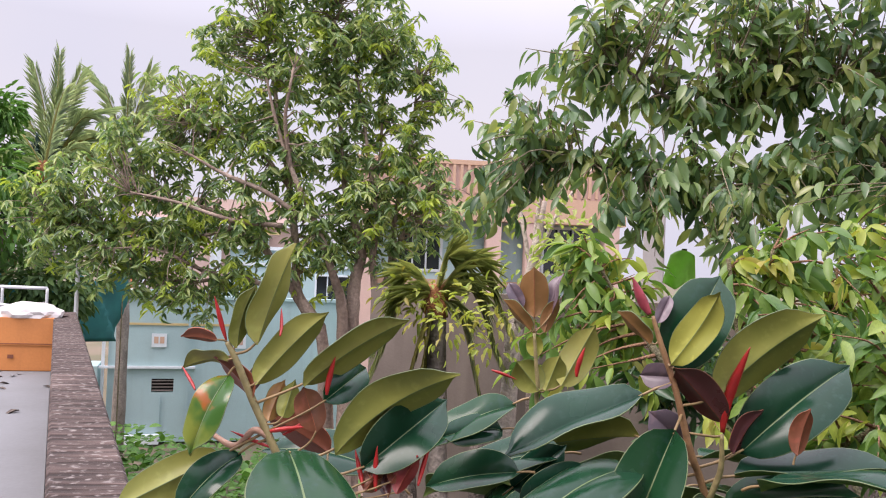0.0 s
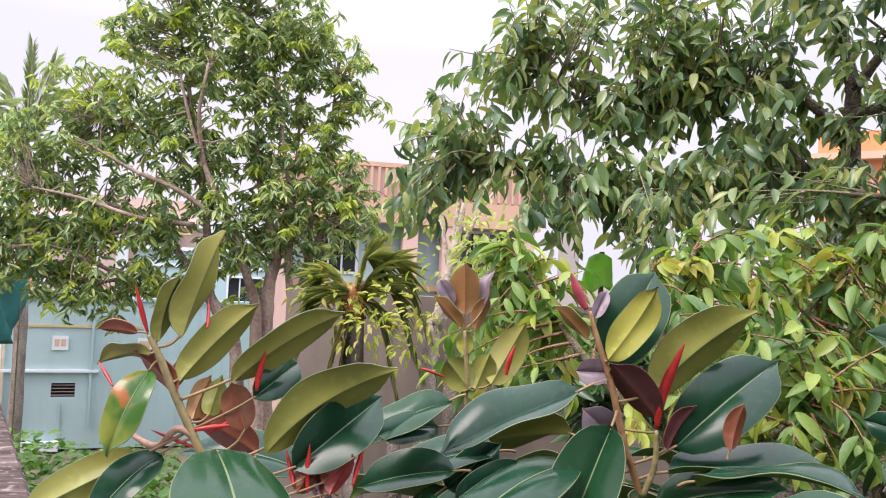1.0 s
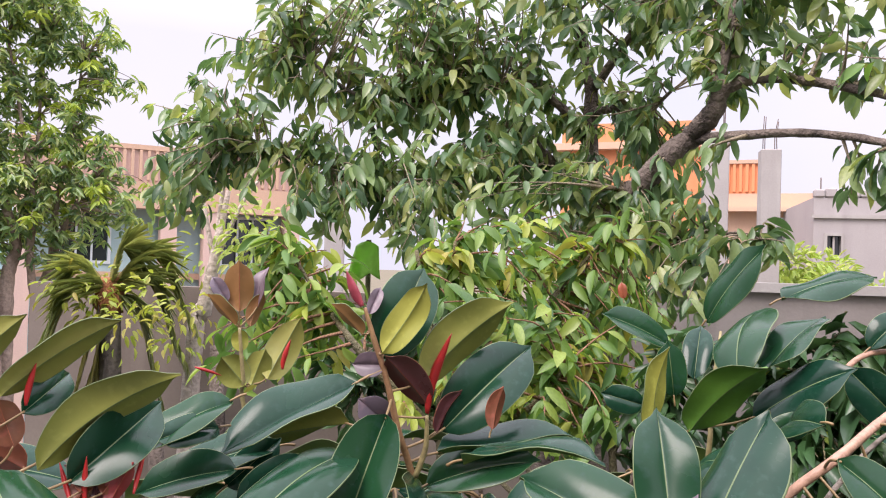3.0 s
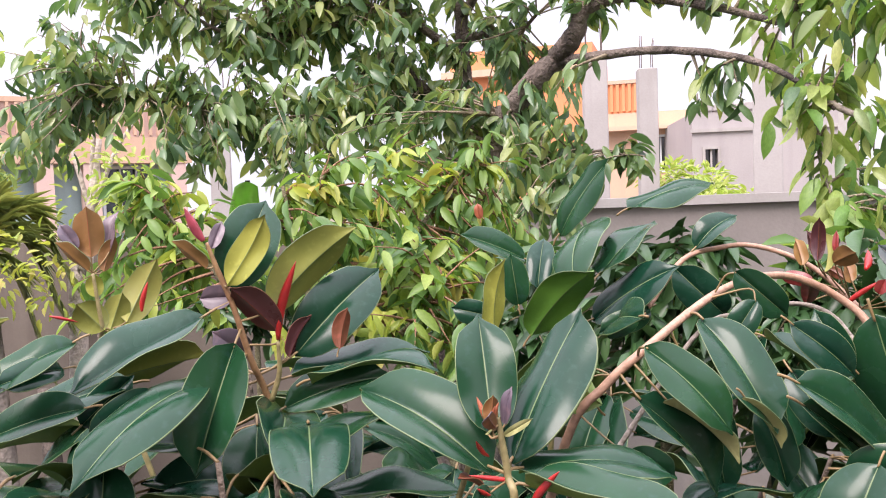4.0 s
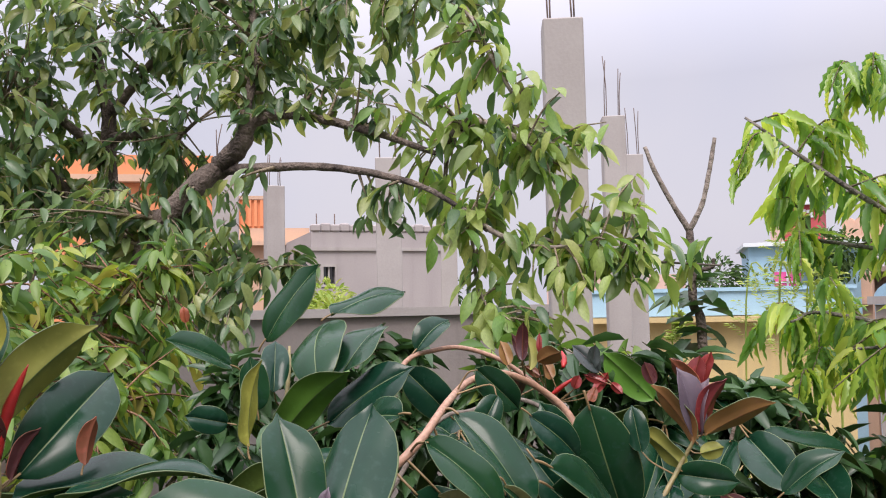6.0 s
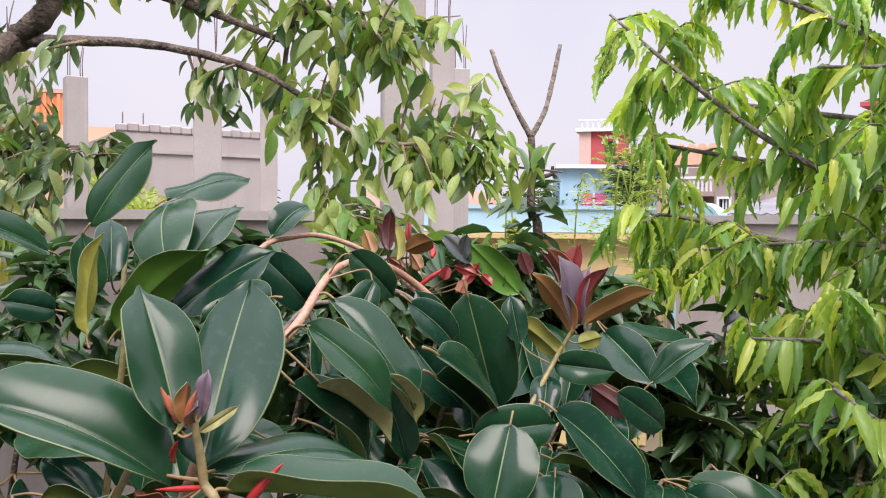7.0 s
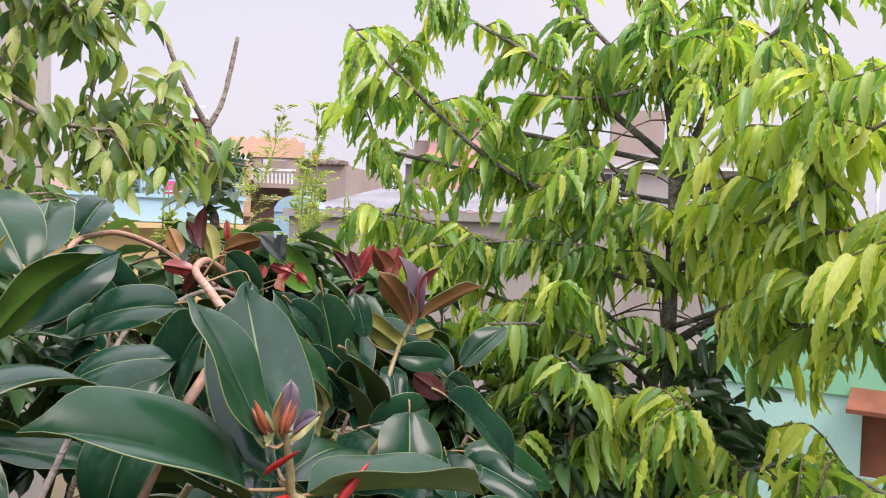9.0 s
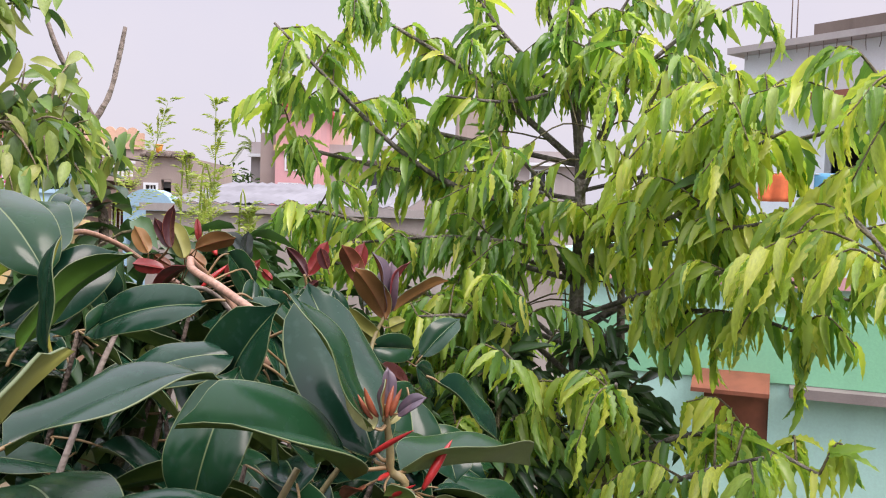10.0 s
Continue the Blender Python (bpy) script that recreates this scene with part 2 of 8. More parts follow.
M_TWIG_RED = bark("reddish_twig_bark", (0.20, 0.10, 0.055), (0.34, 0.19, 0.11), 20)
M_FIBRE = bark("palm_fibre", (0.25, 0.09, 0.035), (0.42, 0.19, 0.08), 9)

M_GROUND = plaster("bare_earth", (0.17, 0.135, 0.09), (0.07, 0.09, 0.035), 0.8, 0.35, 0.95, False)
M_CONC = plaster("raw_concrete", (0.40, 0.375, 0.36), (0.24, 0.215, 0.20), 0.5, 1.0)
M_CONC_DARK = plaster("weathered_plaster", (0.19, 0.155, 0.13), (0.09, 0.07, 0.055), 0.7, 1.2)
M_CONC_WALL = plaster("damp_concrete", (0.27, 0.24, 0.225), (0.15, 0.13, 0.12), 0.6, 1.3)
M_WALLGREY = plaster("grey_compound_plaster", (0.44, 0.40, 0.37), (0.24, 0.20, 0.175), 0.65, 1.1)
M_BLUE = plaster("pale_blue_paint", (0.40, 0.55, 0.56), (0.27, 0.35, 0.36), 0.45, 0.5)
M_SKYBLUE = plaster("sky_blue_paint", (0.34, 0.55, 0.70), (0.28, 0.42, 0.50), 0.35, 0.5)
M_WHITE = plaster("white_paint", (0.70, 0.755, 0.79), (0.46, 0.48, 0.49), 0.35, 0.6)
M_MINT = plaster("mint_paint", (0.46, 0.77, 0.68), (0.34, 0.56, 0.50), 0.4, 0.6)
M_GREENP = plaster("leaf_green_paint", (0.24, 0.60, 0.36), (0.2, 0.45, 0.28), 0.4, 0.6)
M_PEACH = plaster("peach_paint", (0.62, 0.41, 0.29), (0.44, 0.31, 0.24), 0.45, 0.6)
M_PINKISH = plaster("pale_pink_paint", (0.68, 0.48, 0.42), (0.48, 0.36, 0.32), 0.4, 0.6)
M_ORANGE = plaster("orange_paint", (0.74, 0.28, 0.13), (0.50, 0.22, 0.10), 0.4, 0.8)
M_YELLOWP = plaster("yellow_paint", (0.60, 0.46, 0.22), (0.42, 0.34, 0.2), 0.4, 0.6)
M_LILAC = plaster("grey_lilac_paint", (0.385, 0.355, 0.35), (0.27, 0.245, 0.245), 0.4, 0.6)
M_REDP = plaster("red_paint", (0.52, 0.09, 0.10), (0.34, 0.10, 0.10), 0.4, 0.8)
M_ROSE = plaster("rose_paint", (0.66, 0.36, 0.38), (0.46, 0.28, 0.28), 0.4, 0.8)
M_TAUPE = plaster("taupe_plaster", (0.36, 0.30, 0.27), (0.22, 0.18, 0.16), 0.5, 0.9)
M_ROOF = plaster("terrace_screed", (0.20, 0.205, 0.212), (0.13, 0.127, 0.125), 0.6, 0.9, 0.9, False)
M_SHEET = plain("sheet_roofing", (0.22, 0.225, 0.245), 0.6, 0.0, 0.35, 1.5)
M_GLASS = plain("window_glass", (0.03, 0.035, 0.04), 0.08, 0.0, 0.1, 2, 0.8)
M_DARKGAP = plain("dark_recess", (0.03, 0.025, 0.022), 0.9)
M_STEEL = plain("rebar_rust", (0.17, 0.12, 0.10), 0.7, 0.3, 0.4, 20)
M_RAIL = plain("white_rail", (0.66, 0.68, 0.70), 0.4, 0.0, 0.15)
M_WOODP = plain("brown_door", (0.25, 0.085, 0.045), 0.55, 0.0, 0.3)
M_BOX = plaster("orange_cardboard", (0.62, 0.24, 0.07), (0.42, 0.16, 0.05), 0.5, 2.5, 0.75)
M_BAG = plain("white_sack", (0.70, 0.66, 0.64), 0.6, 0, 0.15, 8)
M_NET = plain("teal_net", (0.02, 0.16, 0.155), 0.8, 0, 0.4, 2)
M_TOWEL_O = plain("orange_cloth", (0.72, 0.17, 0.06), 0.9, 0, 0.2, 10)
M_TOWEL_B = plain("blue_cloth", (0.12, 0.36, 0.55), 0.9, 0, 0.2, 10)
M_TOWEL_N = plain("navy_cloth", (0.02, 0.025, 0.07), 0.9, 0, 0.3, 10)
M_TOWEL_T = plain("teal_cloth", (0.05, 0.25, 0.30), 0.9, 0, 0.3, 10)
M_PINK = plain("pink_cloth", (0.78, 0.11, 0.36), 0.9, 0, 0.2, 6)
M_TANK = plain("violet_plastic", (0.20, 0.10, 0.42), 0.4, 0, 0.2, 4)
M_ORANGE_POT = plain("orange_pot", (0.75, 0.33, 0.04), 0.6, 0, 0.2, 10)


def parapet_material():
    """Mossy weathered plaster on a wall top: dark ridges lying across its length, lichen spots."""
    mat, n, l, p = nodes_of("weathered_parapet")
    tc = n.new("ShaderNodeTexCoord")
    turn, spread, grain = n.new("ShaderNodeMapping"), n.new("ShaderNodeMapping"), n.new("ShaderNodeTexNoise")
    turn.inputs["Rotation"].default_value = (0, 0, math.atan2(7.48, 5.82) + math.pi / 2)
    spread.inputs["Scale"].default_value = (1.3, 11.0, 1.0)
    grain.inputs["Scale"].default_value, grain.inputs["Detail"].default_value = 2.2, 7
    l.new(tc.outputs["Object"], turn.inputs[0])
    l.new(turn.outputs[0], spread.inputs[0])
    l.new(spread.outputs[0], grain.inputs["Vector"])
    level = n.new("ShaderNodeMapRange")
    level.inputs[1].default_value, level.inputs[2].default_value = 0.36, 0.64
    l.new(grain.outputs["Fac"], level.inputs[0])
    ridges = level.outputs[0]
    spots = noise_fac(n, l, 30, 4, 0.56, 0.7)
    col = blend(n, l, ridges, (0.032, 0.021, 0.018), (0.15, 0.105, 0.092))
    col = blend(n, l, spots, col, (0.30, 0.26, 0.24))
    l.new(col, p.inputs["Base Color"])
    p.inputs["Roughness"].default_value = 0.95
    bump(n, l, p, ridges, 1.0, 0.04)
    return mat


M_PARAPET = parapet_material()


# ---- building blocks ----
PLACED = {}


def attach(ob, parent):
    """Hang ob under parent, both given in world space."""
    ob.parent = parent
    ob.matrix_parent_inverse = PLACED.get(parent, Matrix.Identity(4)).inverted()
    return ob


def thing(name, at, label, category, group="", kind=""):
    ob = new(name)
    ob.empty_display_size = 0.1
    ob.matrix_basis = Matrix.Translation(at)
    PLACED[ob] = Matrix.Translation(at)
    return tagged(ob, label, category, group, kind)


def mesh_from(name, verts, faces, mats, slots=None, smooth=False):
    me = bpy.data.meshes.new(name)
    me.from_pydata(verts, [], faces)
    for m in mats:
        me.materials.append(m)
    if slots is not None:
        me.polygons.foreach_set("material_index", slots)
    if smooth:
        me.polygons.foreach_set("use_smooth", [True] * len(me.polygons))
    me.update()
    return me


def shape(name, verts, faces, mats, parent=None, label="", slots=None, smooth=False, kind=""):
    """One mesh object in world space, under parent if given."""
    ob = new(name, mesh_from(name, verts, faces, mats, slots, smooth))
    if parent is not None:
        attach(ob, parent)
    return tagged(ob, label, kind=kind)


def part(name, bm, material, parent=None, label="", bevel=0.0):
    if bevel:
        bmesh.ops.bevel(bm, geom=bm.edges[:], offset=bevel, segments=1, affect="EDGES", clamp_overlap=True)
    me = bpy.data.meshes.new(name)
    bm.to_mesh(me)
    bm.free()
    me.materials.append(material)
    ob = new(name, me)
    if parent is not None:
        attach(ob, parent)
    return tagged(ob, label)


class Site:
    """A plan frame: u along a front from p towards q, v away behind it, z up."""

    def __init__(self, p, q):
        self.o = Vector((p[0], p[1], 0))
        d = Vector((q[0] - p[0], q[1] - p[1], 0))
        self.length = d.length
        self.u = d.normalized()
        self.v = Vector((-self.u.y, self.u.x, 0))

    def at(self, u, v, z):
        return self.o + self.u * u + self.v * v + Vector((0, 0, z))

    def box(self, bm, u0, u1, v0, v1, z0, z1):
        c = [bm.verts.new(self.at(u, v, z)) for z in (z0, z1) for u, v in ((u0, v0), (u1, v0), (u1, v1), (u0, v1))]
        for f in ((3, 2, 1, 0), (4, 5, 6, 7), (0, 1, 5, 4), (1, 2, 6, 5), (2, 3, 7, 6), (3, 0, 4, 7)):
            bm.faces.new([c[i] for i in f])
        return bm

    def block(self, name, dims, material, parent=None, label="", bevel=0.0):
        return part(name, self.box(bmesh.new(), *dims), material, parent, label, bevel)

    def pierced(self, bm, u0, u1, v0, v1, z0, z1, holes):
        """A wall with openings right through it; holes: (u0, u1, z0, z1)."""
        us = sorted({u0, u1, *[h[0] for h in holes], *[h[1] for h in holes]})
        zs = sorted({z0, z1, *[h[2] for h in holes], *[h[3] for h in holes]})
        full = {(i, k) for i in range(len(us) - 1) for k in range(len(zs) - 1)
                if not any(h[0] < (us[i] + us[i + 1]) / 2 < h[1] and h[2] < (zs[k] + zs[k + 1]) / 2 < h[3] for h in holes)}
        seen = {}

        def vert(i, k, v):
            if (i, k, v) not in seen:
                seen[i, k, v] = bm.verts.new(self.at(us[i], v, zs[k]))
            return seen[i, k, v]

        for i, k in full:
            bm.faces.new([vert(i, k, v0), vert(i + 1, k, v0), vert(i + 1, k + 1, v0), vert(i, k + 1, v0)])
            bm.faces.new([vert(i, k + 1, v1), vert(i + 1, k + 1, v1), vert(i + 1, k, v1), vert(i, k, v1)])
            for (a, b), (c, d) in (((i - 1, k), ((i, k), (i, k + 1))), ((i + 1, k), ((i + 1, k + 1), (i + 1, k))),
                                   ((i, k - 1), ((i + 1, k), (i, k))), ((i, k + 1), ((i, k + 1), (i + 1, k + 1)))):
                if (a, b) not in full:
                    bm.faces.new([vert(*c, v0), vert(*d, v0), vert(*d, v1), vert(*c, v1)])
        return bm


def smooth_line(points, steps=5):
    """Catmull-Rom through points of any dimension."""
    p = [np.array(q, float) for q in points]
    p = [2 * p[0] - p[1], *p, 2 * p[-1] - p[-2]]
    out = []
    for i in range(1, len(p) - 2):
        for k in range(steps):
            t = k / steps
            a, b, c, d = p[i - 1], p[i], p[i + 1], p[i + 2]
            out.append(0.5 * (2 * b + (c - a) * t + (2 * a - 5 * b + 4 * c - d) * t * t + (3 * b - a - 3 * c + d) * t ** 3))
    out.append(p[-2])
    return out


def tube(points, sides=8, steps=5, knobs=0.0, seed=0):
    """Verts and faces of a tapered limb; points are x, y, z, radius."""
    line = smooth_line(points, steps)
    rng = np.random.default_rng(seed)
    verts, faces = [], []
    for i, q in enumerate(line):
        a, b = line[max(0, i - 1)][:3], line[min(len(line) - 1, i + 1)][:3]
        d = b - a
        d /= np.linalg.norm(d) + 1e-9
        s = np.cross(d, [0.31, 0.17, 0.94])
        if np.linalg.norm(s) < 0.1:
            s = np.cross(d, [1, 0, 0])
        s /= np.linalg.norm(s)
        w = np.cross(d, s)
        for k in range(sides):
            ang = 2 * math.pi * k / sides
            r = q[3] * (1 + knobs * (rng.random() - 0.5))
            verts.append(tuple(q[:3] + r * (math.cos(ang) * s + math.sin(ang) * w)))
    n = len(line)
    for i in range(n - 1):
        for k in range(sides):
            k2 = (k + 1) % sides
            faces.append((i * sides + k, i * sides + k2, (i + 1) * sides + k2, (i + 1) * sides + k))
    faces.append(tuple(range(sides))[::-1])
    faces.append(tuple((n - 1) * sides + k for k in range(sides)))
    return verts, faces


def limb(name, points, material, parent, sides=8, steps=5, knobs=0.25, label="", seed=0):
    v, f = tube(points, sides, steps, knobs, seed)
    return shape(name, v, f, [material], parent, label, smooth=True)


class Heap:
    """Many small pieces gathered into one mesh."""

    def __init__(self):
        self.v, self.f, self.s, self.n = [], [], [], 0

    def add(self, verts, faces, slot=0):
        n = self.n
        self.v.extend(verts)
        self.f.extend([tuple(i + n for i in f) for f in faces])
        self.s.extend([slot] * len(faces))
        self.n += len(verts)

    def make(self, name, mats, parent=None, label="", kind="", smooth=True):
        return shape(name, self.v, self.f, mats, parent, label, self.s, smooth, kind)


def leaf_form(stations, fold, droop, ripple=0.0):
    """Unit leaf along x: stations are (x, half width)."""
    v, f = [(0, 0, 0)], []
    for i, (x, w) in enumerate(stations):
        z = -droop * x * x
        k = ripple * (1 if i % 2 else -1)
        v += [(x, w, z + fold * w + k), (x, 0, z), (x, -w, z + fold * w - k)]
    v.append((1, 0, -droop))
    f += [(0, 2, 1), (0, 3, 2)]
    for i in range(len(stations) - 1):
        a = 1 + 3 * i
        f += [(a, a + 1, a + 4, a + 3), (a + 1, a + 2, a + 5, a + 4)]
    a, e = 1 + 3 * (len(stations) - 1), len(v) - 1
    f += [(a, a + 1, e), (a + 1, a + 2, e)]
    return np.array(v, float), f


OVATE = leaf_form([(0.07, 0.16), (0.22, 0.40), (0.43, 0.5), (0.64, 0.46), (0.82, 0.29), (0.94, 0.09)], 0.2, 0.3)
BROAD = leaf_form([(0.08, 0.2), (0.28, 0.45), (0.52, 0.5), (0.76, 0.36), (0.9, 0.14)], 0.22, 0.18)
LANCE = leaf_form([(0.12, 0.3), (0.4, 0.5), (0.72, 0.36)], 0.3, 0.2)
WAVY = leaf_form([(0.06, 0.29), (0.15, 0.47), (0.24, 0.44), (0.34, 0.52), (0.44, 0.46), (0.54, 0.49), (0.64, 0.38), (0.74, 0.36), (0.84, 0.21), (0.91, 0.14)], 0.2, 0.36, 0.026)
SMALL = leaf_form([(0.45, 0.5)], 0.2, 0.1)


def put_leaf(heap, form, base, axis, up, length, width, slot=0):
    tv, tf = form
    a = axis / (np.linalg.norm(axis) + 1e-9)
    n = up - (up @ a) * a
    ln = np.linalg.norm(n)
    if ln < 1e-3:
        n = np.array([a[1], -a[0], 0.3])
        n -= (n @ a) * a
        ln = np.linalg.norm(n)
    n /= ln
    b = np.cross(n, a)
    pts = base + tv[:, :1] * length * a + tv[:, 1:2] * width * b + tv[:, 2:] * length * n
    heap.add([tuple(p) for p in pts], tf, slot)


TONED = {}


def toned(mat):
    """The same leaf skin with its tone drawn per object, for leaves that are objects of their own."""
    if mat not in TONED:
        m = mat.copy()
        nt = m.node_tree
        old = next(x for x in nt.nodes if x.type == "NEW_GEOMETRY")
        info = nt.nodes.new("ShaderNodeObjectInfo")
        for link in list(nt.links):
            if link.from_node == old:
                nt.links.new(info.outputs["Random"], link.to_socket)
        nt.nodes.remove(old)
        TONED[mat] = m
    return TONED[mat]


class Foliage:
    """Leaves of one crown: those growing nearest the rubber plant are objects of their own, the rest one mesh."""

    def __init__(self, form):
        self.form, self.rows = form, []

    def add(self, base, axis, up, length, width, slot):
        a = axis / (np.linalg.norm(axis) + 1e-9)
        n = up - (up @ a) * a
        if np.linalg.norm(n) < 1e-3:
            n = np.array([a[1], -a[0], 0.3])
            n -= (n @ a) * a
        n /= np.linalg.norm(n)
        self.rows.append((base, a, np.cross(n, a), n, length, width, slot))

    def make(self, name, mats, parent, label="", singles=0):
        tv, tf = self.form
        rows = sorted(self.rows, key=lambda r: math.hypot(r[0][0] - 0.3, r[0][1] - 1.2))
        meshes = [mesh_from("leaf", [tuple(p) for p in tv], tf, [toned(m)], None, True) for m in mats] if singles else []
        for q, a, b, n, le, wi, slot in rows[:singles]:
            ob = new("leaf", meshes[slot])
            ob.parent = parent
            ob.matrix_basis = Matrix(parent.matrix_basis).inverted() @ Matrix(((a[0] * le, b[0] * wi, n[0] * le, q[0]), (a[1] * le, b[1] * wi, n[1] * le, q[1]), (a[2] * le, b[2] * wi, n[2] * le, q[2]), (0, 0, 0, 1)))
        heap = Heap()
        for q, a, b, n, le, wi, slot in rows[singles:]:
            pts = q + tv[:, :1] * le * a + tv[:, 1:2] * wi * b + tv[:, 2:] * le * n
            heap.add([tuple(p) for p in pts], tf, slot)
        return heap.make(name, mats, parent, label, kind="stuff")


def unit(rng):
    d = rng.normal(size=3)
    return d / np.linalg.norm(d)

# ---- ground ----
def make_ground():
    bm = bmesh.new()
    bmesh.ops.create_grid(bm, x_segments=60, y_segments=60, size=900)
    for v in bm.verts:
        r = v.co.xy.length
        v.co.z = 0.05 * noise.noise(v.co * 0.02) - 0.05 if r < 700 else 0.0
    return tagged(part("ground", bm, M_GROUND), "bare brown earth with patches of weeds", "ground", kind="structure")


make_ground()


# ---- terrace with its weathered parapet ----
def make_terrace():
    s = Site((-1.12, 1.25), (-8.6, 7.07))
    far = s.length + 0.1
    top = tagged(s.block("parapet", (0.5, far, 0, 0.25, 3.3, 4.24), M_PARAPET, bevel=0.012),
                 "weathered brown parapet wall with mossy rough top", "parapet", kind="structure")
    tagged(s.block("terrace", (0.5, far + 6.0, 0.254, 9.0, 3.3, 3.66), M_ROOF),
           "pale grey cement terrace floor with dead leaves", "terrace floor", kind="structure")
    tagged(s.block("terrace_wall", (0.5, far + 6.0, 0.02, 9.0, 0, 3.296), M_BLUE),
           "pale blue outer wall under the terrace", "wall", kind="structure")
    return s


TERRACE = make_terrace()


def dead_leaves(site):
    rng = np.random.default_rng(5)
    for i in range(60):
        u, v = rng.uniform(2.5, 9.5), rng.uniform(0.3, 1.9)
        h = Heap()
        ang = rng.uniform(0, 6.28)
        put_leaf(h, LANCE, np.array(site.at(u, v, 3.668)), np.array([math.cos(ang), math.sin(ang), 0.02]), np.array([0, 0, 1.0]),
                 rng.uniform(0.08, 0.16), 0.05)
        tagged(h.make("dead_leaf", [M_BARK]), "brown dry fallen leaf lying on the terrace", "leaf", "fallen leaves")


dead_leaves(TERRACE)


def make_box():
    p = Vector((-8.159, 6.128, 3.675))
    s = Site((p.x - 0.24, p.y - 0.2), (p.x + 0.24, p.y + 0.2))
    box = thing("cardboard_box", s.at(0.3, 0.2, 3.66), "orange cardboard carton standing on the terrace", "box")
    w = s.length
    s.block("body", (0, w, 0, 0.45, 3.662, 4.24), M_BOX, box, bevel=0.008)
    s.block("flap", (0.0, w, -0.012, -0.004, 3.94, 4.238), M_BOX, box)
    s.block("side_flap", (w + 0.003, w + 0.012, 0.02, 0.43, 3.80, 4.23), M_BOX, box)
    s.block("stain", (0.10, 0.16, -0.016, -0.0125, 3.80, 3.84), M_WOODP, box)
    s.block("crease", (0.0, w, -0.016, -0.0125, 3.955, 3.962), M_WOODP, box)
    bm = bmesh.new()
    bmesh.ops.create_icosphere(bm, subdivisions=3, radius=1)
    c = s.at(w * 0.4, 0.2, 4.27)
    for v in bm.verts:
        k = 1 + 0.18 * noise.noise(v.co * 2.3)
        q = v.co * k
        v.co = c + s.u * q.x * 0.34 + s.v * q.y * 0.24 + Vector((0, 0, max(q.z, -0.3) * 0.13))
    tagged(part("sack", bm, M_BAG), "crumpled white sack lying on the carton", "sack")


make_box()


def make_railing():
    pts = [(-10.611, 6.977, 4.479), (-9.666, 7.468, 4.514)]
    rail = thing("metal_railing", (pts[1][0], pts[1][1], 3.66), "white painted tubular metal railing at the terrace end", "railing")
    a, b = Vector(pts[0]), Vector(pts[1])
    b.z = a.z
    limb("top_rail", [(*a, 0.022), (*((a + b) / 2), 0.022), (*b, 0.022)], M_RAIL, rail, 8, 2, 0)
    for k in (0.45, 1.0):
        q = a.lerp(b, k)
        limb("post", [(q.x, q.y, 3.66, 0.02), (q.x, q.y, 4.3, 0.02), (q.x, q.y, a.z, 0.02)], M_RAIL, rail, 8, 2, 0)
    c = [(-10.094, 6.799, 4.289, 0.018), (-9.586, 7.064, 4.241, 0.018), (-9.139, 7.3, 4.083, 0.018)]
    limb("curved_rail", c, M_RAIL, rail, 8, 6, 0)
    q = Vector((-10.171, 8.339, 4.214))
    pole = thing("pole", (q.x, q.y, 0), "slim white pole rising beside the terrace", "pole")
    limb("shaft", [(q.x, q.y, 0, 0.035), (q.x, q.y, 2.5, 0.035), (q.x, q.y, 5.6, 0.03)], M_RAIL, pole, 8, 2, 0)


make_railing()


def make_net():
    a, b = Vector((-14.987, 9.229, 3.717)), Vector((-13.586, 12.212, 3.702))
    rng = np.random.default_rng(3)
    v, f = [], []
    n, m = 40, 14
    for i in range(n + 1):
        for k in range(m + 1):
            q = a.lerp(b, i / n)
            z = 3.2 + (4.6 - 0.3 * math.sin(i * 0.33) ** 2 - 3.2) * k / m
            off = 0.12 * math.sin(i * 0.9 + k * 0.3) + rng.uniform(-0.02, 0.02)
            v.append((q.x + off * 0.7, q.y + off, z))
    for i in range(n):
        for k in range(m):
            p = i * (m + 1) + k
            f.append((p, p + m + 1, p + m + 2, p + 1))
    net = shape("shade_net", v, f, [M_NET], smooth=True)
    md = net.modifiers.new("thick", "SOLIDIFY")
    md.thickness = 0.006
    tagged(net, "sagging dark teal shade net hung behind the terrace", "net")
    for k in (0.0, 0.5, 1.0):
        q = a.lerp(b, k)
        tagged(limb("net_post", [(q.x, q.y, 0, 0.014), (q.x, q.y, 2, 0.014), (q.x, q.y, 4.5, 0.012)], M_TWIG, None, 8, 2, 0.1),
               "thin wooden post holding up the teal net", "post", "net posts")


make_net()


def near_side():
    """An unseen wall added at the camera's back, and the terrace strip in front of it."""
    s = Site((4.0, -2.7), (-6.0, -2.7))
    # taupe keeps fill light and leaf reflections low
    tagged(s.block("wall_behind", (0, s.length, 0, 0.25, 0, 7.4), M_TAUPE), "plain taupe wall added unseen behind the terrace to dim its light", "wall", kind="structure")
    t = Site((-4.5, 1.0), (1.1, 1.0))
    tagged(t.block("terrace_strip", (0, t.length, -3.68, 0, 3.1, 3.4), M_ROOF), "narrow grey cement terrace strip", "terrace floor", kind="structure")
    tagged(t.block("terrace_support", (0, t.length, -3.6, -0.1, 0, 3.096), M_BLUE), "pale blue wall under the terrace strip", "wall", kind="structure")


near_side()


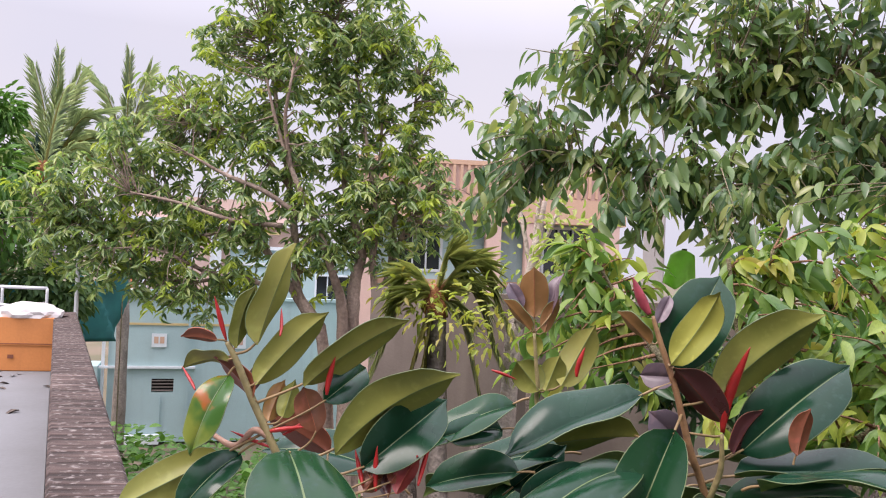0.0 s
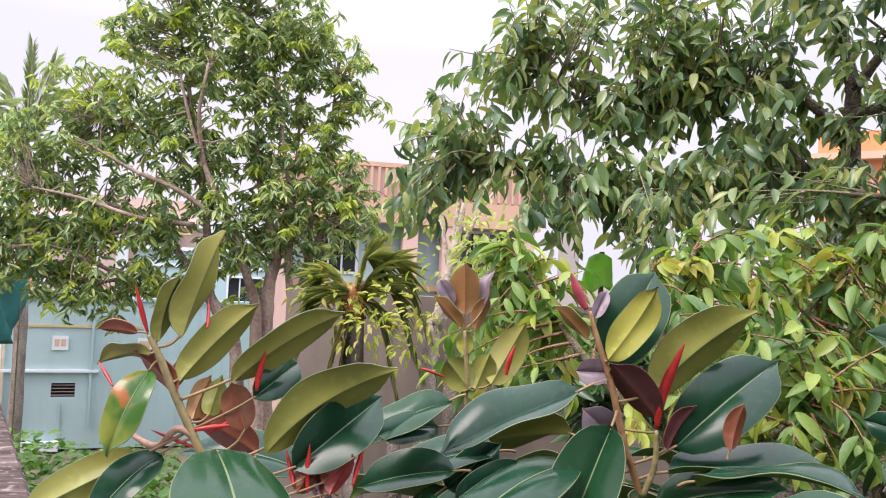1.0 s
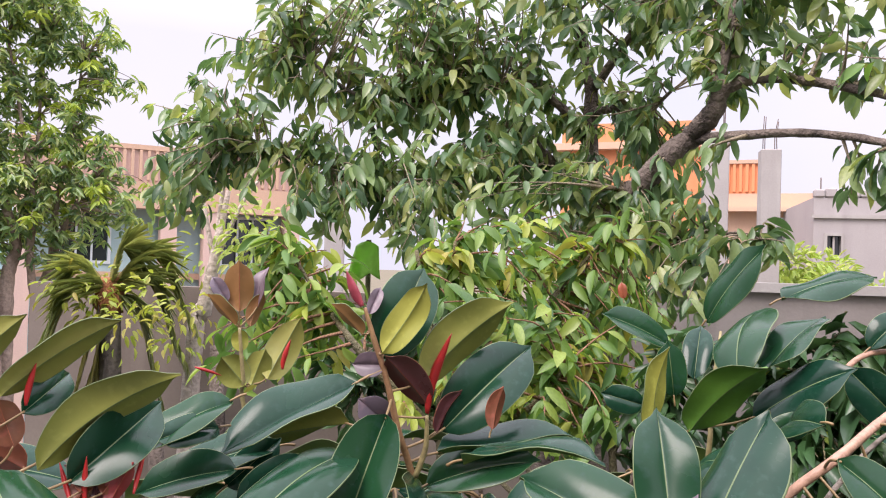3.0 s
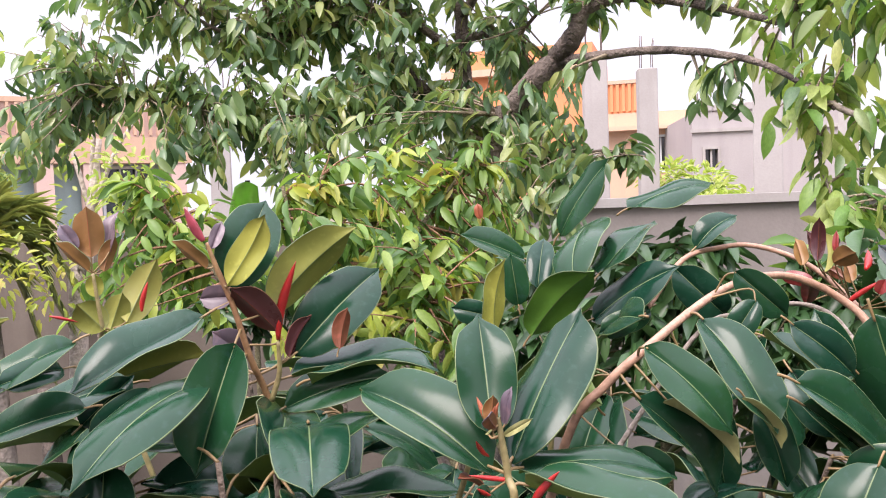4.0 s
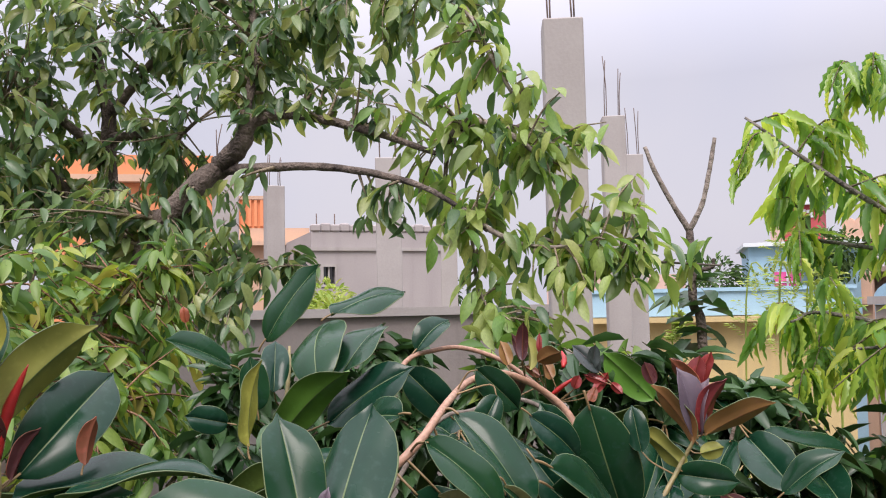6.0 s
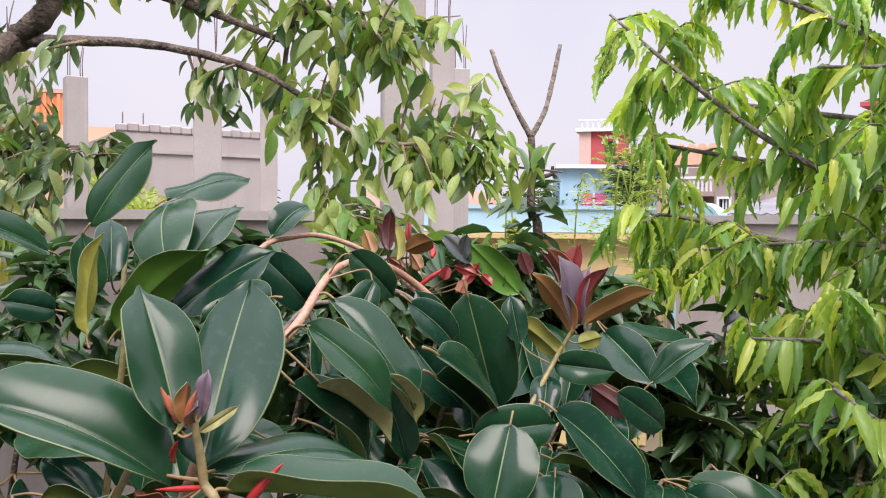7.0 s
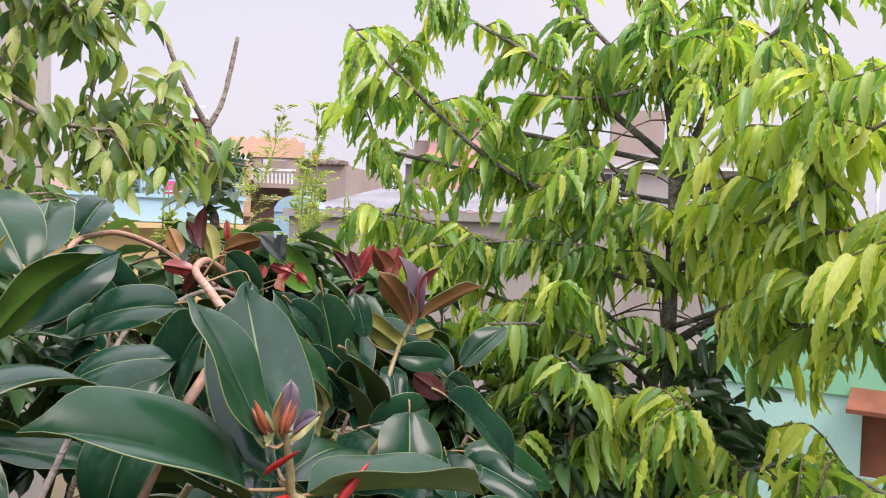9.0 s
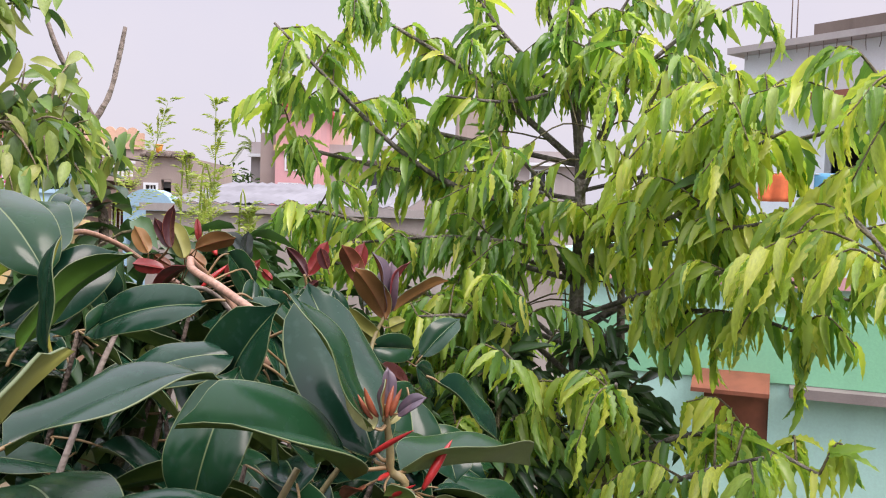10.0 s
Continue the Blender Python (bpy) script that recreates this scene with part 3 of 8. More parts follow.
# ---- houses ----
def window(site, parent, u, z, w, h, v=0.0, surround=M_WHITE, bars=2, depth=0.16):
    win = part("window", site.box(bmesh.new(), u - w / 2, u + w / 2, v + depth - 0.02, v + depth, z, z + h), M_GLASS, parent)
    t = 0.06
    for d in ((u - w / 2, u + w / 2, v - 0.03, v + 0.05, z - t, z), (u - w / 2, u + w / 2, v - 0.03, v + 0.05, z + h, z + h + t),
              (u - w / 2 - t, u - w / 2, v - 0.03, v + 0.05, z - t, z + h + t), (u + w / 2, u + w / 2 + t, v - 0.03, v + 0.05, z - t, z + h + t)):
        site.block("frame", d, surround, win)
    for i in range(bars):
        c = u - w / 2 + w * (i + 1) / (bars + 1)
        site.block("bar", (c - 0.02, c + 0.02, v + 0.03, v + 0.06, z, z + h), surround, win)
    return (u - w / 2, u + w / 2, z, z + h)


def shell(site, house, u0, u1, v0, v1, z0, z1, material, holes=(), name="wall", label=""):
    """Front wall with its openings, plain side and back walls, and a roof slab."""
    bm = site.pierced(bmesh.new(), u0, u1, v0, v0 + 0.22, z0, z1, holes)
    part(name, bm, material, house, label)
    site.block(name, (u0, u0 + 0.22, v0 + 0.222, v1, z0, z1), material, house)
    site.block(name, (u1 - 0.22, u1, v0 + 0.222, v1, z0, z1), material, house)
    site.block(name, (u0 + 0.222, u1 - 0.222, v1 - 0.22, v1, z0, z1), material, house)
    site.block("roof", (u0 + 0.224, u1 - 0.224, v0 + 0.224, v1 - 0.224, z1 - 0.75, z1 - 0.6), M_ROOF, house)


def blue_house():
    s = Site((-17.851, 15.653), (-12.787, 20.538))
    h = thing("blue_house", s.at(4, 3, 0), "pale blue plastered house with a flat roof and small vent", "house")
    uv = 1.12
    hole = (uv - 0.02, uv + 0.54, 1.32, 1.68)
    shell(s, h, 0, 7.4, 0, 6, 0, 3.82, M_BLUE, [hole])
    vent = s.block("vent", (hole[0], hole[1], 0.16, 0.2, hole[2], hole[3]), M_DARKGAP, h, "dark louvred vent opening")
    for k in range(4):
        s.block("slat", (hole[0], hole[1], 0.02, 0.10, 1.36 + 0.085 * k, 1.375 + 0.085 * k), M_TAUPE, vent)
    s.block("coping", (-0.06, 7.46, -0.06, 0.28, 3.822, 3.9), M_BLUE, h)
    s.block("band", (0.08, 3.2, -0.03, -0.004, 3.10, 3.16), M_YELLOWP, h, "ochre painted band")
    s.block("ledge", (-0.5, 2.2, -0.10, -0.004, 1.96, 2.02), M_WHITE, h)
    s.block("drain_pipe", (1.98, 2.04, -0.07, -0.01, 0.6, 3.6), M_BLUE, h)
    s.block("downpipe", (-0.16, -0.08, -0.07, 0.01, 0.2, 2.9), M_WHITE, h)
    s.block("conduit", (1.3, 1.33, -0.05, -0.01, 0.35, 1.2), M_BLUE, h)
    s.block("skirting", (-0.3, 1.35, -0.3, -0.004, 0.0, 0.22), M_WHITE, h)
    plate = s.block("wall_plate", (1.06, 1.44, -0.035, -0.005, 2.52, 2.88), M_WHITE, h, "small cream plaque with two dark marks")
    for k in (0.06, 0.21):
        s.block("mark", (1.06 + k, 1.06 + k + 0.11, -0.042, -0.036, 2.62, 2.8), M_PEACH, plate)
    plate2 = s.block("wall_plate", (3.1, 3.5, -0.035, -0.005, 2.5, 2.86), M_WHITE, h)
    s.block("mark", (3.16, 3.42, -0.042, -0.036, 2.6, 2.78), M_PEACH, plate2)
    s.block("side_step", (-1.3, -0.22, -0.4, 0.8, 0, 2.05), M_BLUE, h)
    # upper rooms set back
    up = Site((-17.884, 20.151), (-11.646, 24.516))
    uh = thing("blue_upper_house", up.at(3, 3, 0), "pale blue two storey house behind the mango tree", "house")
    holes = [window(up, uh, 3.2, 3.4, 1.0, 1.1), window(up, uh, 6.2, 3.4, 0.9, 1.1)]
    shell(up, uh, 0, up.length, 0, 5, 0, 5.25, M_BLUE, holes)
    up.block("coping", (-0.1, up.length + 0.1, -0.12, 0.3, 5.252, 5.36), M_WHITE, uh)
    up.block("band", (0.0, up.length, -0.05, -0.004, 4.75, 4.85), M_WHITE, uh)


blue_house()


def pink_house():
    s = Site((-24.426, 22.354), (-20.391, 26.701))
    h = thing("pale_pink_house", s.at(3, 3, 0), "pale pink and white house seen between mango branches", "house")
    holes = [window(s, h, 1.6, 4.6, 0.9, 1.2), window(s, h, 4.4, 4.6, 0.9, 1.2)]
    shell(s, h, 0, s.length, 0, 6, 0, 7.2, M_PINKISH, holes)
    s.block("cornice", (-0.2, s.length + 0.2, -0.35, 0.3, 6.2, 6.36), M_WHITE, h)
    s.block("pillar", (2.7, 3.1, -0.3, -0.004, 0, 6.2), M_WHITE, h)
    s.block("pillar", (0.1, 0.5, -0.3, -0.004, 0, 6.2), M_WHITE, h)
    s.block("awning", (3.2, 5.2, -0.9, -0.31, 5.9, 6.0), M_YELLOWP, h, "slanting yellow awning board")
    a = Site((-28.617, 25.784), (-27.543, 26.341))
    t = thing("orange_house", a.at(0.6, 1, 0), "small orange and blue house front far behind trees", "house")
    a.block("wall", (0, 1.2, 0, 3, 0, 6.2), M_ORANGE, t)
    a.block("roof", (-0.15, 1.35, -0.3, 3.2, 6.2, 6.5), M_SKYBLUE, t)
    a.block("band", (0, 1.2, -0.06, -0.004, 5.3, 5.6), M_YELLOWP, t)


pink_house()


def peach_house():
    s = Site((-9.872, 15.223), (-5.098, 18.375))
    w = s.length
    h = thing("peach_house", s.at(w / 2, 3, 0), "peach house with pillars, ribbed parapet and pale blue infill walls", "house")
    holes = [window(s, h, 1.3, 4.9, 0.9, 1.0, 0.5), window(s, h, 4.6, 4.9, 1.0, 1.0, 0.5)]
    shell(s, h, 0, w, 0.5, 6, 0, 6.3, M_BLUE, holes)
    s.block("beam", (-0.1, w + 0.1, 0, 0.496, 6.0, 6.55), M_PEACH, h)
    s.block("parapet", (-0.1, w + 0.1, 0.05, 0.3, 6.55, 7.2), M_PINKISH, h)
    s.block("coping", (-0.15, w + 0.15, 0, 0.35, 7.202, 7.3), M_PEACH, h)
    for k in range(36):
        u = 0.02 + k * w / 36
        s.block("rib", (u, u + 0.06, -0.01, 0.046, 6.58, 7.19), M_PEACH, h)
    for u in (0.0, 2.72, 3.6, w - 0.35):
        s.block("pillar", (u, u + 0.32, 0.02, 0.4, 0, 5.996), M_PINKISH, h)
    s.block("sill_band", (0, w, 0.42, 0.497, 4.55, 4.68), M_PEACH, h)


peach_house()


def back_wall():
    s = Site((-4.6, 7.35), (4.9, 6.85))
    tagged(s.block("wall_back", (0, 5.0, 0, 0.23, 0, 4.74), M_CONC_DARK), "stained brown plastered compound wall", "wall", kind="structure")
    tagged(s.block("wall_concrete", (5.004, s.length, 0, 0.23, 0, 4.86), M_CONC_WALL), "bare grey concrete wall of the unfinished house", "wall", kind="structure")
    tagged(s.block("wall_coping", (5.004, s.length, -0.05, 0.28, 4.864, 4.94), M_CONC), "rough grey cement coping on the wall", "coping", kind="structure")


back_wall()


def column(x, y, top, w, turn, rods, group="unfinished columns"):
    c, sn = math.cos(turn), math.sin(turn)
    s = Site((x - c * w / 2, y - sn * w / 2), (x + c * w / 2, y + sn * w / 2))
    ob = thing("concrete_column", (x, y, 0), "bare grey concrete column with rusty reinforcement rods on top", "column", group)
    s.block("shaft", (0, w, -w * 0.5, w * 0.5, 0, top), M_CONC, ob, bevel=0.012)
    rng = random.Random(int(x * 100))
    for i in range(4):
        u, v = (0.2 + 0.6 * (i % 2)) * w, (-0.28 + 0.56 * (i // 2)) * w
        p = s.at(u, v, top - 0.05)
        e = rods * rng.uniform(0.75, 1.1)
        limb("rod", [(p.x, p.y, p.z, 0.0075), (p.x + rng.uniform(-0.02, 0.02), p.y, p.z + e / 2, 0.0075),
                     (p.x + rng.uniform(-0.05, 0.05), p.y, p.z + e, 0.007)], M_STEEL, ob, 5, 2, 0)


column(3.599, 5.326, 7.13, 0.31, -0.55, 0.9)
column(7.934, 10.081, 7.75, 0.34, -0.55, 0.95)
column(9.245, 11.182, 7.44, 0.30, -0.55, 0.9)
column(3.629, 13.454, 6.95, 0.30, -0.1, 0.55)
column(2.403, 11.547, 6.9, 0.32, -0.1, 0.6)
column(4.145, 9.985, 6.86, 0.33, -0.4, 0.6)
column(-2.749, 11.579, 6.6, 0.28, 0.2, 0.5)
column(7.424, 14.548, 7.0, 0.32, -0.5, 0.6)


def orange_house():
    s = Site((0.892, 25.665), (4.989, 24.402))
    h = thing("orange_block", s.at(2, 3, 0), "bright orange house with a ribbed balcony wall", "house")
    shell(s, h, 0, s.length, 0, 5, 0, 9.4, M_ORANGE, [window(s, h, 1.5, 6.2, 1.0, 1.2)])
    s.block("cornice", (-0.2, s.length + 0.2, -0.3, 0.1, 8.6, 8.8), M_PEACH, h)
    r = Site((4.861, 23.403), (7.283, 22.656))
    k = thing("orange_wing", r.at(1, 3, 0), "orange and peach house wing with ribbed parapet", "house")
    shell(r, k, 0, r.length, 0, 5, 0, 7.2, M_PEACH, [window(r, k, 1.8, 5.6, 0.6, 0.9)])
    r.block("parapet", (0, 1.35, 0.02, 0.2, 7.2, 8.0), M_ORANGE, k)
    r.block("coping", (-0.05, 1.4, -0.05, 0.25, 8.0, 8.1), M_PEACH, k)
    for i in range(8):
        r.block("rib", (0.06 + i * 0.16, 0.14 + i * 0.16, -0.04, 0.016, 7.25, 7.98), M_ORANGE, k)
    r.block("ledge", (-0.1, r.length + 0.1, -0.4, -0.004, 6.7, 6.82), M_PEACH, k)
    r.block("pilaster", (2.2, r.length, -0.1, -0.004, 0, 5.2), M_ORANGE, k)


orange_house()


def lilac_house():
    s = Site((6.111, 19.005), (9.581, 18.562))
    h = thing("grey_lilac_house", s.at(2, 3, 0), "bare grey cement house with wavy roof edge and small barred window", "house")
    shell(s, h, 0, s.length, 0, 5, 0, 6.75, M_LILAC, [window(s, h, 0.42, 5.5, 0.28, 0.42, bars=1, surround=M_CONC)])
    n = 15
    for i in range(n):
        u = i * s.length / n
        s.block("merlon", (u, u + s.length / n - 0.004, -0.04, 0.2, 6.754, 6.93 + 0.03 * (i % 2)), M_LILAC, h, bevel=0.03)
    s.block("band", (-0.05, s.length, -0.06, -0.004, 6.3, 6.38), M_CONC, h)
    for x, z in ((0.25, 7.25), (0.7, 7.25)):
        q = s.at(x, 0.6, 0)
        limb("rod", [(q.x, q.y, 6.0, 0.015), (q.x, q.y, 6.6, 0.015), (q.x, q.y, z, 0.015)], M_STEEL, h, 5, 2, 0)


lilac_house()


def blue_yellow_house():
    s = Site((10.848, 14.631), (14.812, 11.308))
    h = thing("blue_and_yellow_house", s.at(2.5, 3, 0), "yellow house with a sky blue roof parapet", "house")
    shell(s, h, 0, s.length, 0, 7, 0, 4.62, M_YELLOWP, [])
    s.block("parapet", (-0.05, s.length + 0.05, -0.04, 0.2, 4.624, 5.12), M_SKYBLUE, h)
    s.block("coping", (-0.1, s.length + 0.1, -0.1, 0.26, 5.122, 5.2), M_SKYBLUE, h)
    s.block("ledge", (-0.1, s.length + 0.1, -0.4, -0.044, 4.5, 4.6), M_YELLOWP, h)
    u = Site((17.688, 16.512), (19.684, 14.63))
    k = thing("sky_blue_room", u.at(1, 2, 0), "sky blue rooftop room with a bright pink shutter", "house")
    u.block("wall", (0, u.length, 0, 3, 0, 6.35), M_SKYBLUE, k)
    u.block("roof", (-0.15, u.length + 0.15, -0.25, 3.2, 6.354, 6.46), M_WHITE, k)
    sh = u.block("shutter", (0.62, 1.28, -0.06, -0.005, 5.1, 5.66), M_PINK, k, "bright pink shutter with white cross bars")
    u.block("bar", (0.92, 0.97, -0.08, -0.062, 5.1, 5.66), M_WHITE, sh)
    u.block("bar", (0.62, 1.28, -0.08, -0.062, 5.36, 5.4), M_WHITE, sh)
    w = Site((19.809, 17.282), (20.124, 16.466))
    m = thing("red_brick_house", w.at(0.6, 2, 0), "small red house front with white balcony rails", "house")
    shell(w, m, 0, w.length, 0, 3, 0, 6.1, M_ROSE, [window(w, m, 0.5, 5.2, 0.3, 0.5)])
    w.block("balcony_slab", (-0.1, w.length + 0.1, -0.6, -0.004, 4.45, 4.55), M_WHITE, m)
    for i in range(6):
        w.block("baluster", (i * 0.15, i * 0.15 + 0.05, -0.55, -0.5, 4.552, 5.1), M_WHITE, m)
    p = Site((14.788, 21.991), (17.841, 19.112))
    q = thing("pale_pink_block", p.at(1, 2, 0), "low pale pink house behind the blue parapet", "house")
    shell(p, q, 0, p.length, 0, 4, 0, 5.75, M_PINKISH, [window(p, q, 1.0, 4.3, 0.8, 0.8), window(p, q, 3.0, 4.3, 0.8, 0.8)])
    return s


blue_yellow_house()


def red_tower():
    s = Site((27.356, 24.142), (28.371, 22.608))
    h = thing("red_tower_house", s.at(1, 1, 0), "red painted stair tower with white trim and arched window", "house")
    w = s.length
    shell(s, h, 0, w, 0, 2.4, 0, 8.650, M_REDP, [(w * 0.55, w * 0.8, 7.350, 8.250)])
    s.block("roof", (-0.2, w + 0.2, -0.25, 2.6, 8.654, 8.800), M_WHITE, h)
    s.block("band", (-0.03, w + 0.03, -0.06, -0.004, 6.950, 7.070), M_WHITE, h)
    s.block("pilaster", (-0.05, 0.45, -0.08, -0.004, 0, 8.650), M_PINKISH, h)
    s.block("pane", (w * 0.55, w * 0.8, 0.1, 0.13, 7.350, 8.250), M_WEED, h, "green tinted window pane")
    for i in range(7):
        a = math.pi * i / 6
        u, z = w * 0.675 + math.cos(a) * w * 0.16, 8.200 + math.sin(a) * 0.22
        s.block("arch_stone", (u - 0.06, u + 0.06, -0.05, -0.003, z - 0.06, z + 0.06), M_WHITE, h)
    for i in range(8):
        s.block("baluster", (0.05 + i * w / 8, 0.1 + i * w / 8, -0.2, -0.15, 8.800, 9.100), M_WHITE, h)
    s.block("handrail", (-0.1, w + 0.1, -0.22, -0.13, 9.102, 9.170), M_WHITE, h)


red_tower()


def balcony_house():
    a = Site((22.111, 16.886), (23.404, 13.534))
    h = thing("peach_balcony_house", a.at(2, 3, 0), "peach and taupe house with recessed balcony and scalloped parapet", "house")
    w = a.length
    top = 7.15
    niche = (1.1, 1.9, 5.95, 6.6)
    door = (1.55, 2.05, 4.2, 5.25)
    holes = [niche, door, window(a, h, 0.55, 4.7, 0.35, 0.6, 0.0), window(a, h, 3.1, 5.2, 0.6, 0.6)]
    shell(a, h, 0, w, 0, 5, 0, top - 0.5, M_TAUPE, holes)
    a.block("upper_wall", (0.0, w * 0.68, -0.06, 0.2, top - 0.496, top), M_PEACH, h)
    a.block("side_panel", (-0.02, 0.5, -0.1, -0.004, 5.5, top), M_PEACH, h)
    n = 11
    for i in range(7):
        u = (i + 0.5) * w / n
        bm = bmesh.new()
        for k in range(9):
            t = math.pi * k / 8
            for v in (-0.05, 0.15):
                bm.verts.new(a.at(u + math.cos(t) * w / n / 2.05, v, top + 0.004 + 0.16 * math.sin(t)))
        bmesh.ops.convex_hull(bm, input=bm.verts[:])
        part("scallop", bm, M_PEACH, h)
    a.block("balcony_slab", (0.8, 2.3, -0.9, -0.004, 5.65, 5.79), M_TAUPE, h)
    for i in range(12):
        a.block("baluster", (0.84 + i * 0.125, 0.9 + i * 0.125, -0.86, -0.8, 5.792, 6.17), M_WHITE, h)
    a.block("handrail", (0.8, 2.34, -0.9, -0.78, 6.172, 6.25), M_WHITE, h)
    a.block("gable", (1.3, 2.4, -0.7, -0.004, 5.27, 5.39), M_TAUPE, h)
    a.block("recess", (niche[0], niche[1], 1.2, 1.25, 5.8, 6.64), M_TAUPE, h)
    a.block("door_leaf", (door[0], door[1], 0.5, 0.55, 4.2, 5.25), M_WOODP, h)
    for i in range(5):
        a.block("rail_bar", (door[0] + i * 0.12, door[0] + i * 0.12 + 0.03, -0.1, -0.06, 4.2, 4.75), M_WHITE, h)
    b = Site((19.64, 15.614), (20.234, 14.717))
    k = thing("peach_annex", b.at(0.6, 1, 0), "narrow peach house with white barred window", "house")
    shell(b, k, 0, b.length, 0, 3, 0, 6.6, M_PEACH, [window(b, k, 0.5, 5.2, 0.5, 0.6)])
    b.block("ledge", (-0.1, b.length + 0.1, -0.3, -0.004, 4.75, 4.87), M_PEACH, k)
    b.block("lower_band", (0, b.length, -0.1, -0.004, 3.6, 4.2), M_LILAC, k)
    arch = Site((10.554, 7.744), (10.453, 6.893))
    q = thing("arched_gate_wall", arch.at(0.3, 0.1, 0), "light blue garden wall with a dark arched opening", "wall")
    L = arch.length
    part("wall", arch.pierced(bmesh.new(), 0, L, 0, 0.2, 0, 4.9, [(L * 0.05, L * 0.32, 3.9, 4.55)]), M_SKYBLUE, q)
    arch.block("back", (0, L * 0.5, 0.21, 0.25, 3.7, 4.7), M_DARKGAP, q)
    bm = bmesh.new()
    for i in range(11):
        t = math.pi * i / 10
        for v in (-0.02, 0.18):
            bm.verts.new(arch.at(L * 0.5 + math.cos(t) * L * 0.5, v, 4.904 + 0.26 * math.sin(t)))
    bmesh.ops.convex_hull(bm, input=bm.verts[:])
    part("arch_top", bm, M_SKYBLUE, q)


balcony_house()


def concrete_yard():
    s = Site((8.022, 5.931), (8.072, 1.191))
    tagged(s.block("wall_grey", (0, s.length, 0, 0.25, 0, 4.86), M_WALLGREY), "long weathered grey brown compound wall", "wall", kind="structure")
    tagged(s.block("wall_grey_coping", (-0.05, s.length, -0.06, 0.31, 4.864, 4.95), M_CONC), "pale cement coping along the compound wall", "coping", kind="structure")
    r = Site((11.235, 7.379), (11.373, 3.822))
    shed = thing("sheet_roof_shed", r.at(2, 1, 0), "low shed with pale grey ribbed sheet roof", "shed")
    r.block("wall", (0, r.length, 0.3, 2.5, 0, 4.98), M_WHITE, shed)
    n = 44
    v, f = [], []
    for i in range(n + 1):
        u = -0.2 + (r.length + 0.4) * i / n
        z = 0.03 * (i % 2)
        v += [tuple(r.at(u, -0.1, 4.99 + z)), tuple(r.at(u, 2.9, 5.4 + z))]
    for i in range(n):
        f.append((2 * i, 2 * i + 2, 2 * i + 3, 2 * i + 1))
    roof = shape("roof_sheet", v, f, [M_SHEET], shed)
    roof.modifiers.new("thick", "SOLIDIFY").thickness = 0.01
    b = Site((18.542, 12.094), (18.77, 10.844))
    h = thing("brown_grey_house", b.at(0.6, 2, 0), "brown grey plastered house with tiled roof edge", "house")
    shell(b, h, 0, b.length, 0, 4, 0, 6.15, M_TAUPE, [window(b, h, 0.25, 5.1, 0.25, 0.35), (0.5, 0.75, 5.0, 5.6)])
    for i in range(8):
        u = i * b.length / 8
        b.block("tile", (u, u + b.length / 8 - 0.02, -0.15, 0.3, 6.154, 6.24 + 0.05 * (i % 2)), M_CONC_DARK, h, bevel=0.02)
    p = thing("roof_pot", b.at(0.42, 0.1, 6.25), "orange plastic pot standing on a roof edge", "pot")
    q = b.at(0.42, 0.05, 6.26)
    limb("body", [(q.x, q.y, q.z, 0.06), (q.x, q.y, q.z + 0.09, 0.08), (q.x, q.y, q.z + 0.18, 0.09)], M_ORANGE_POT, p, 10, 2, 0)
    limb("rim", [(q.x, q.y, q.z + 0.18, 0.10), (q.x, q.y, q.z + 0.195, 0.104), (q.x, q.y, q.z + 0.21, 0.10)], M_ORANGE_POT, p, 10, 2, 0)
    t = Site((27.62, 12.808), (27.988, 10.784))
    k = thing("rose_tower_house", t.at(1, 2, 0), "rose pink tall house with yellow trim and grey side", "house")
    w = t.length
    shell(t, k, 0.6, w, 0, 4, 0, 8.6, M_ROSE, [window(t, k, 1.2, 6.4, 0.4, 0.7)])
    t.block("side_wall", (0, 0.596, 0.3, 4, 0, 7.7), M_TAUPE, k)
    t.block("trim", (0.55, w, -0.1, -0.004, 7.05, 7.25), M_YELLOWP, k)
    t.block("roof", (0.3, w + 0.3, -0.4, 4, 8.604, 8.75), M_REDP, k)
    t.block("stair_rail", (0.8, 1.5, -0.5, -0.4, 5.2, 5.9), M_WHITE, k)
    t.block("balcony_slab", (0.5, w, -0.6, -0.004, 5.1, 5.2), M_ROSE, k)
    far = Site((30.668, 14.398), (33.547, 1.346))
    z = thing("far_terrace_house", far.at(5, 2, 0), "pale grey terrace houses far behind the mast tree", "house")
    holes = [window(far, z, 2 + 3.2 * i, 5.9, 0.9, 0.9) for i in range(4)]
    shell(far, z, 0, far.length, 0, 5, 0, 7.6, M_LILAC, holes)
    far.block("parapet_block", (1.6, 3.8, 0.1, 2, 7.604, 8.8), M_PINKISH, z)
    far.block("parapet_block", (far.length - 5.2, far.length - 3.2, 0.1, 2, 7.604, 9.3), M_TAUPE, z)
    far.block("cornice", (-0.1, far.length, -0.3, -0.004, 7.0, 7.12), M_WHITE, z)


concrete_yard()


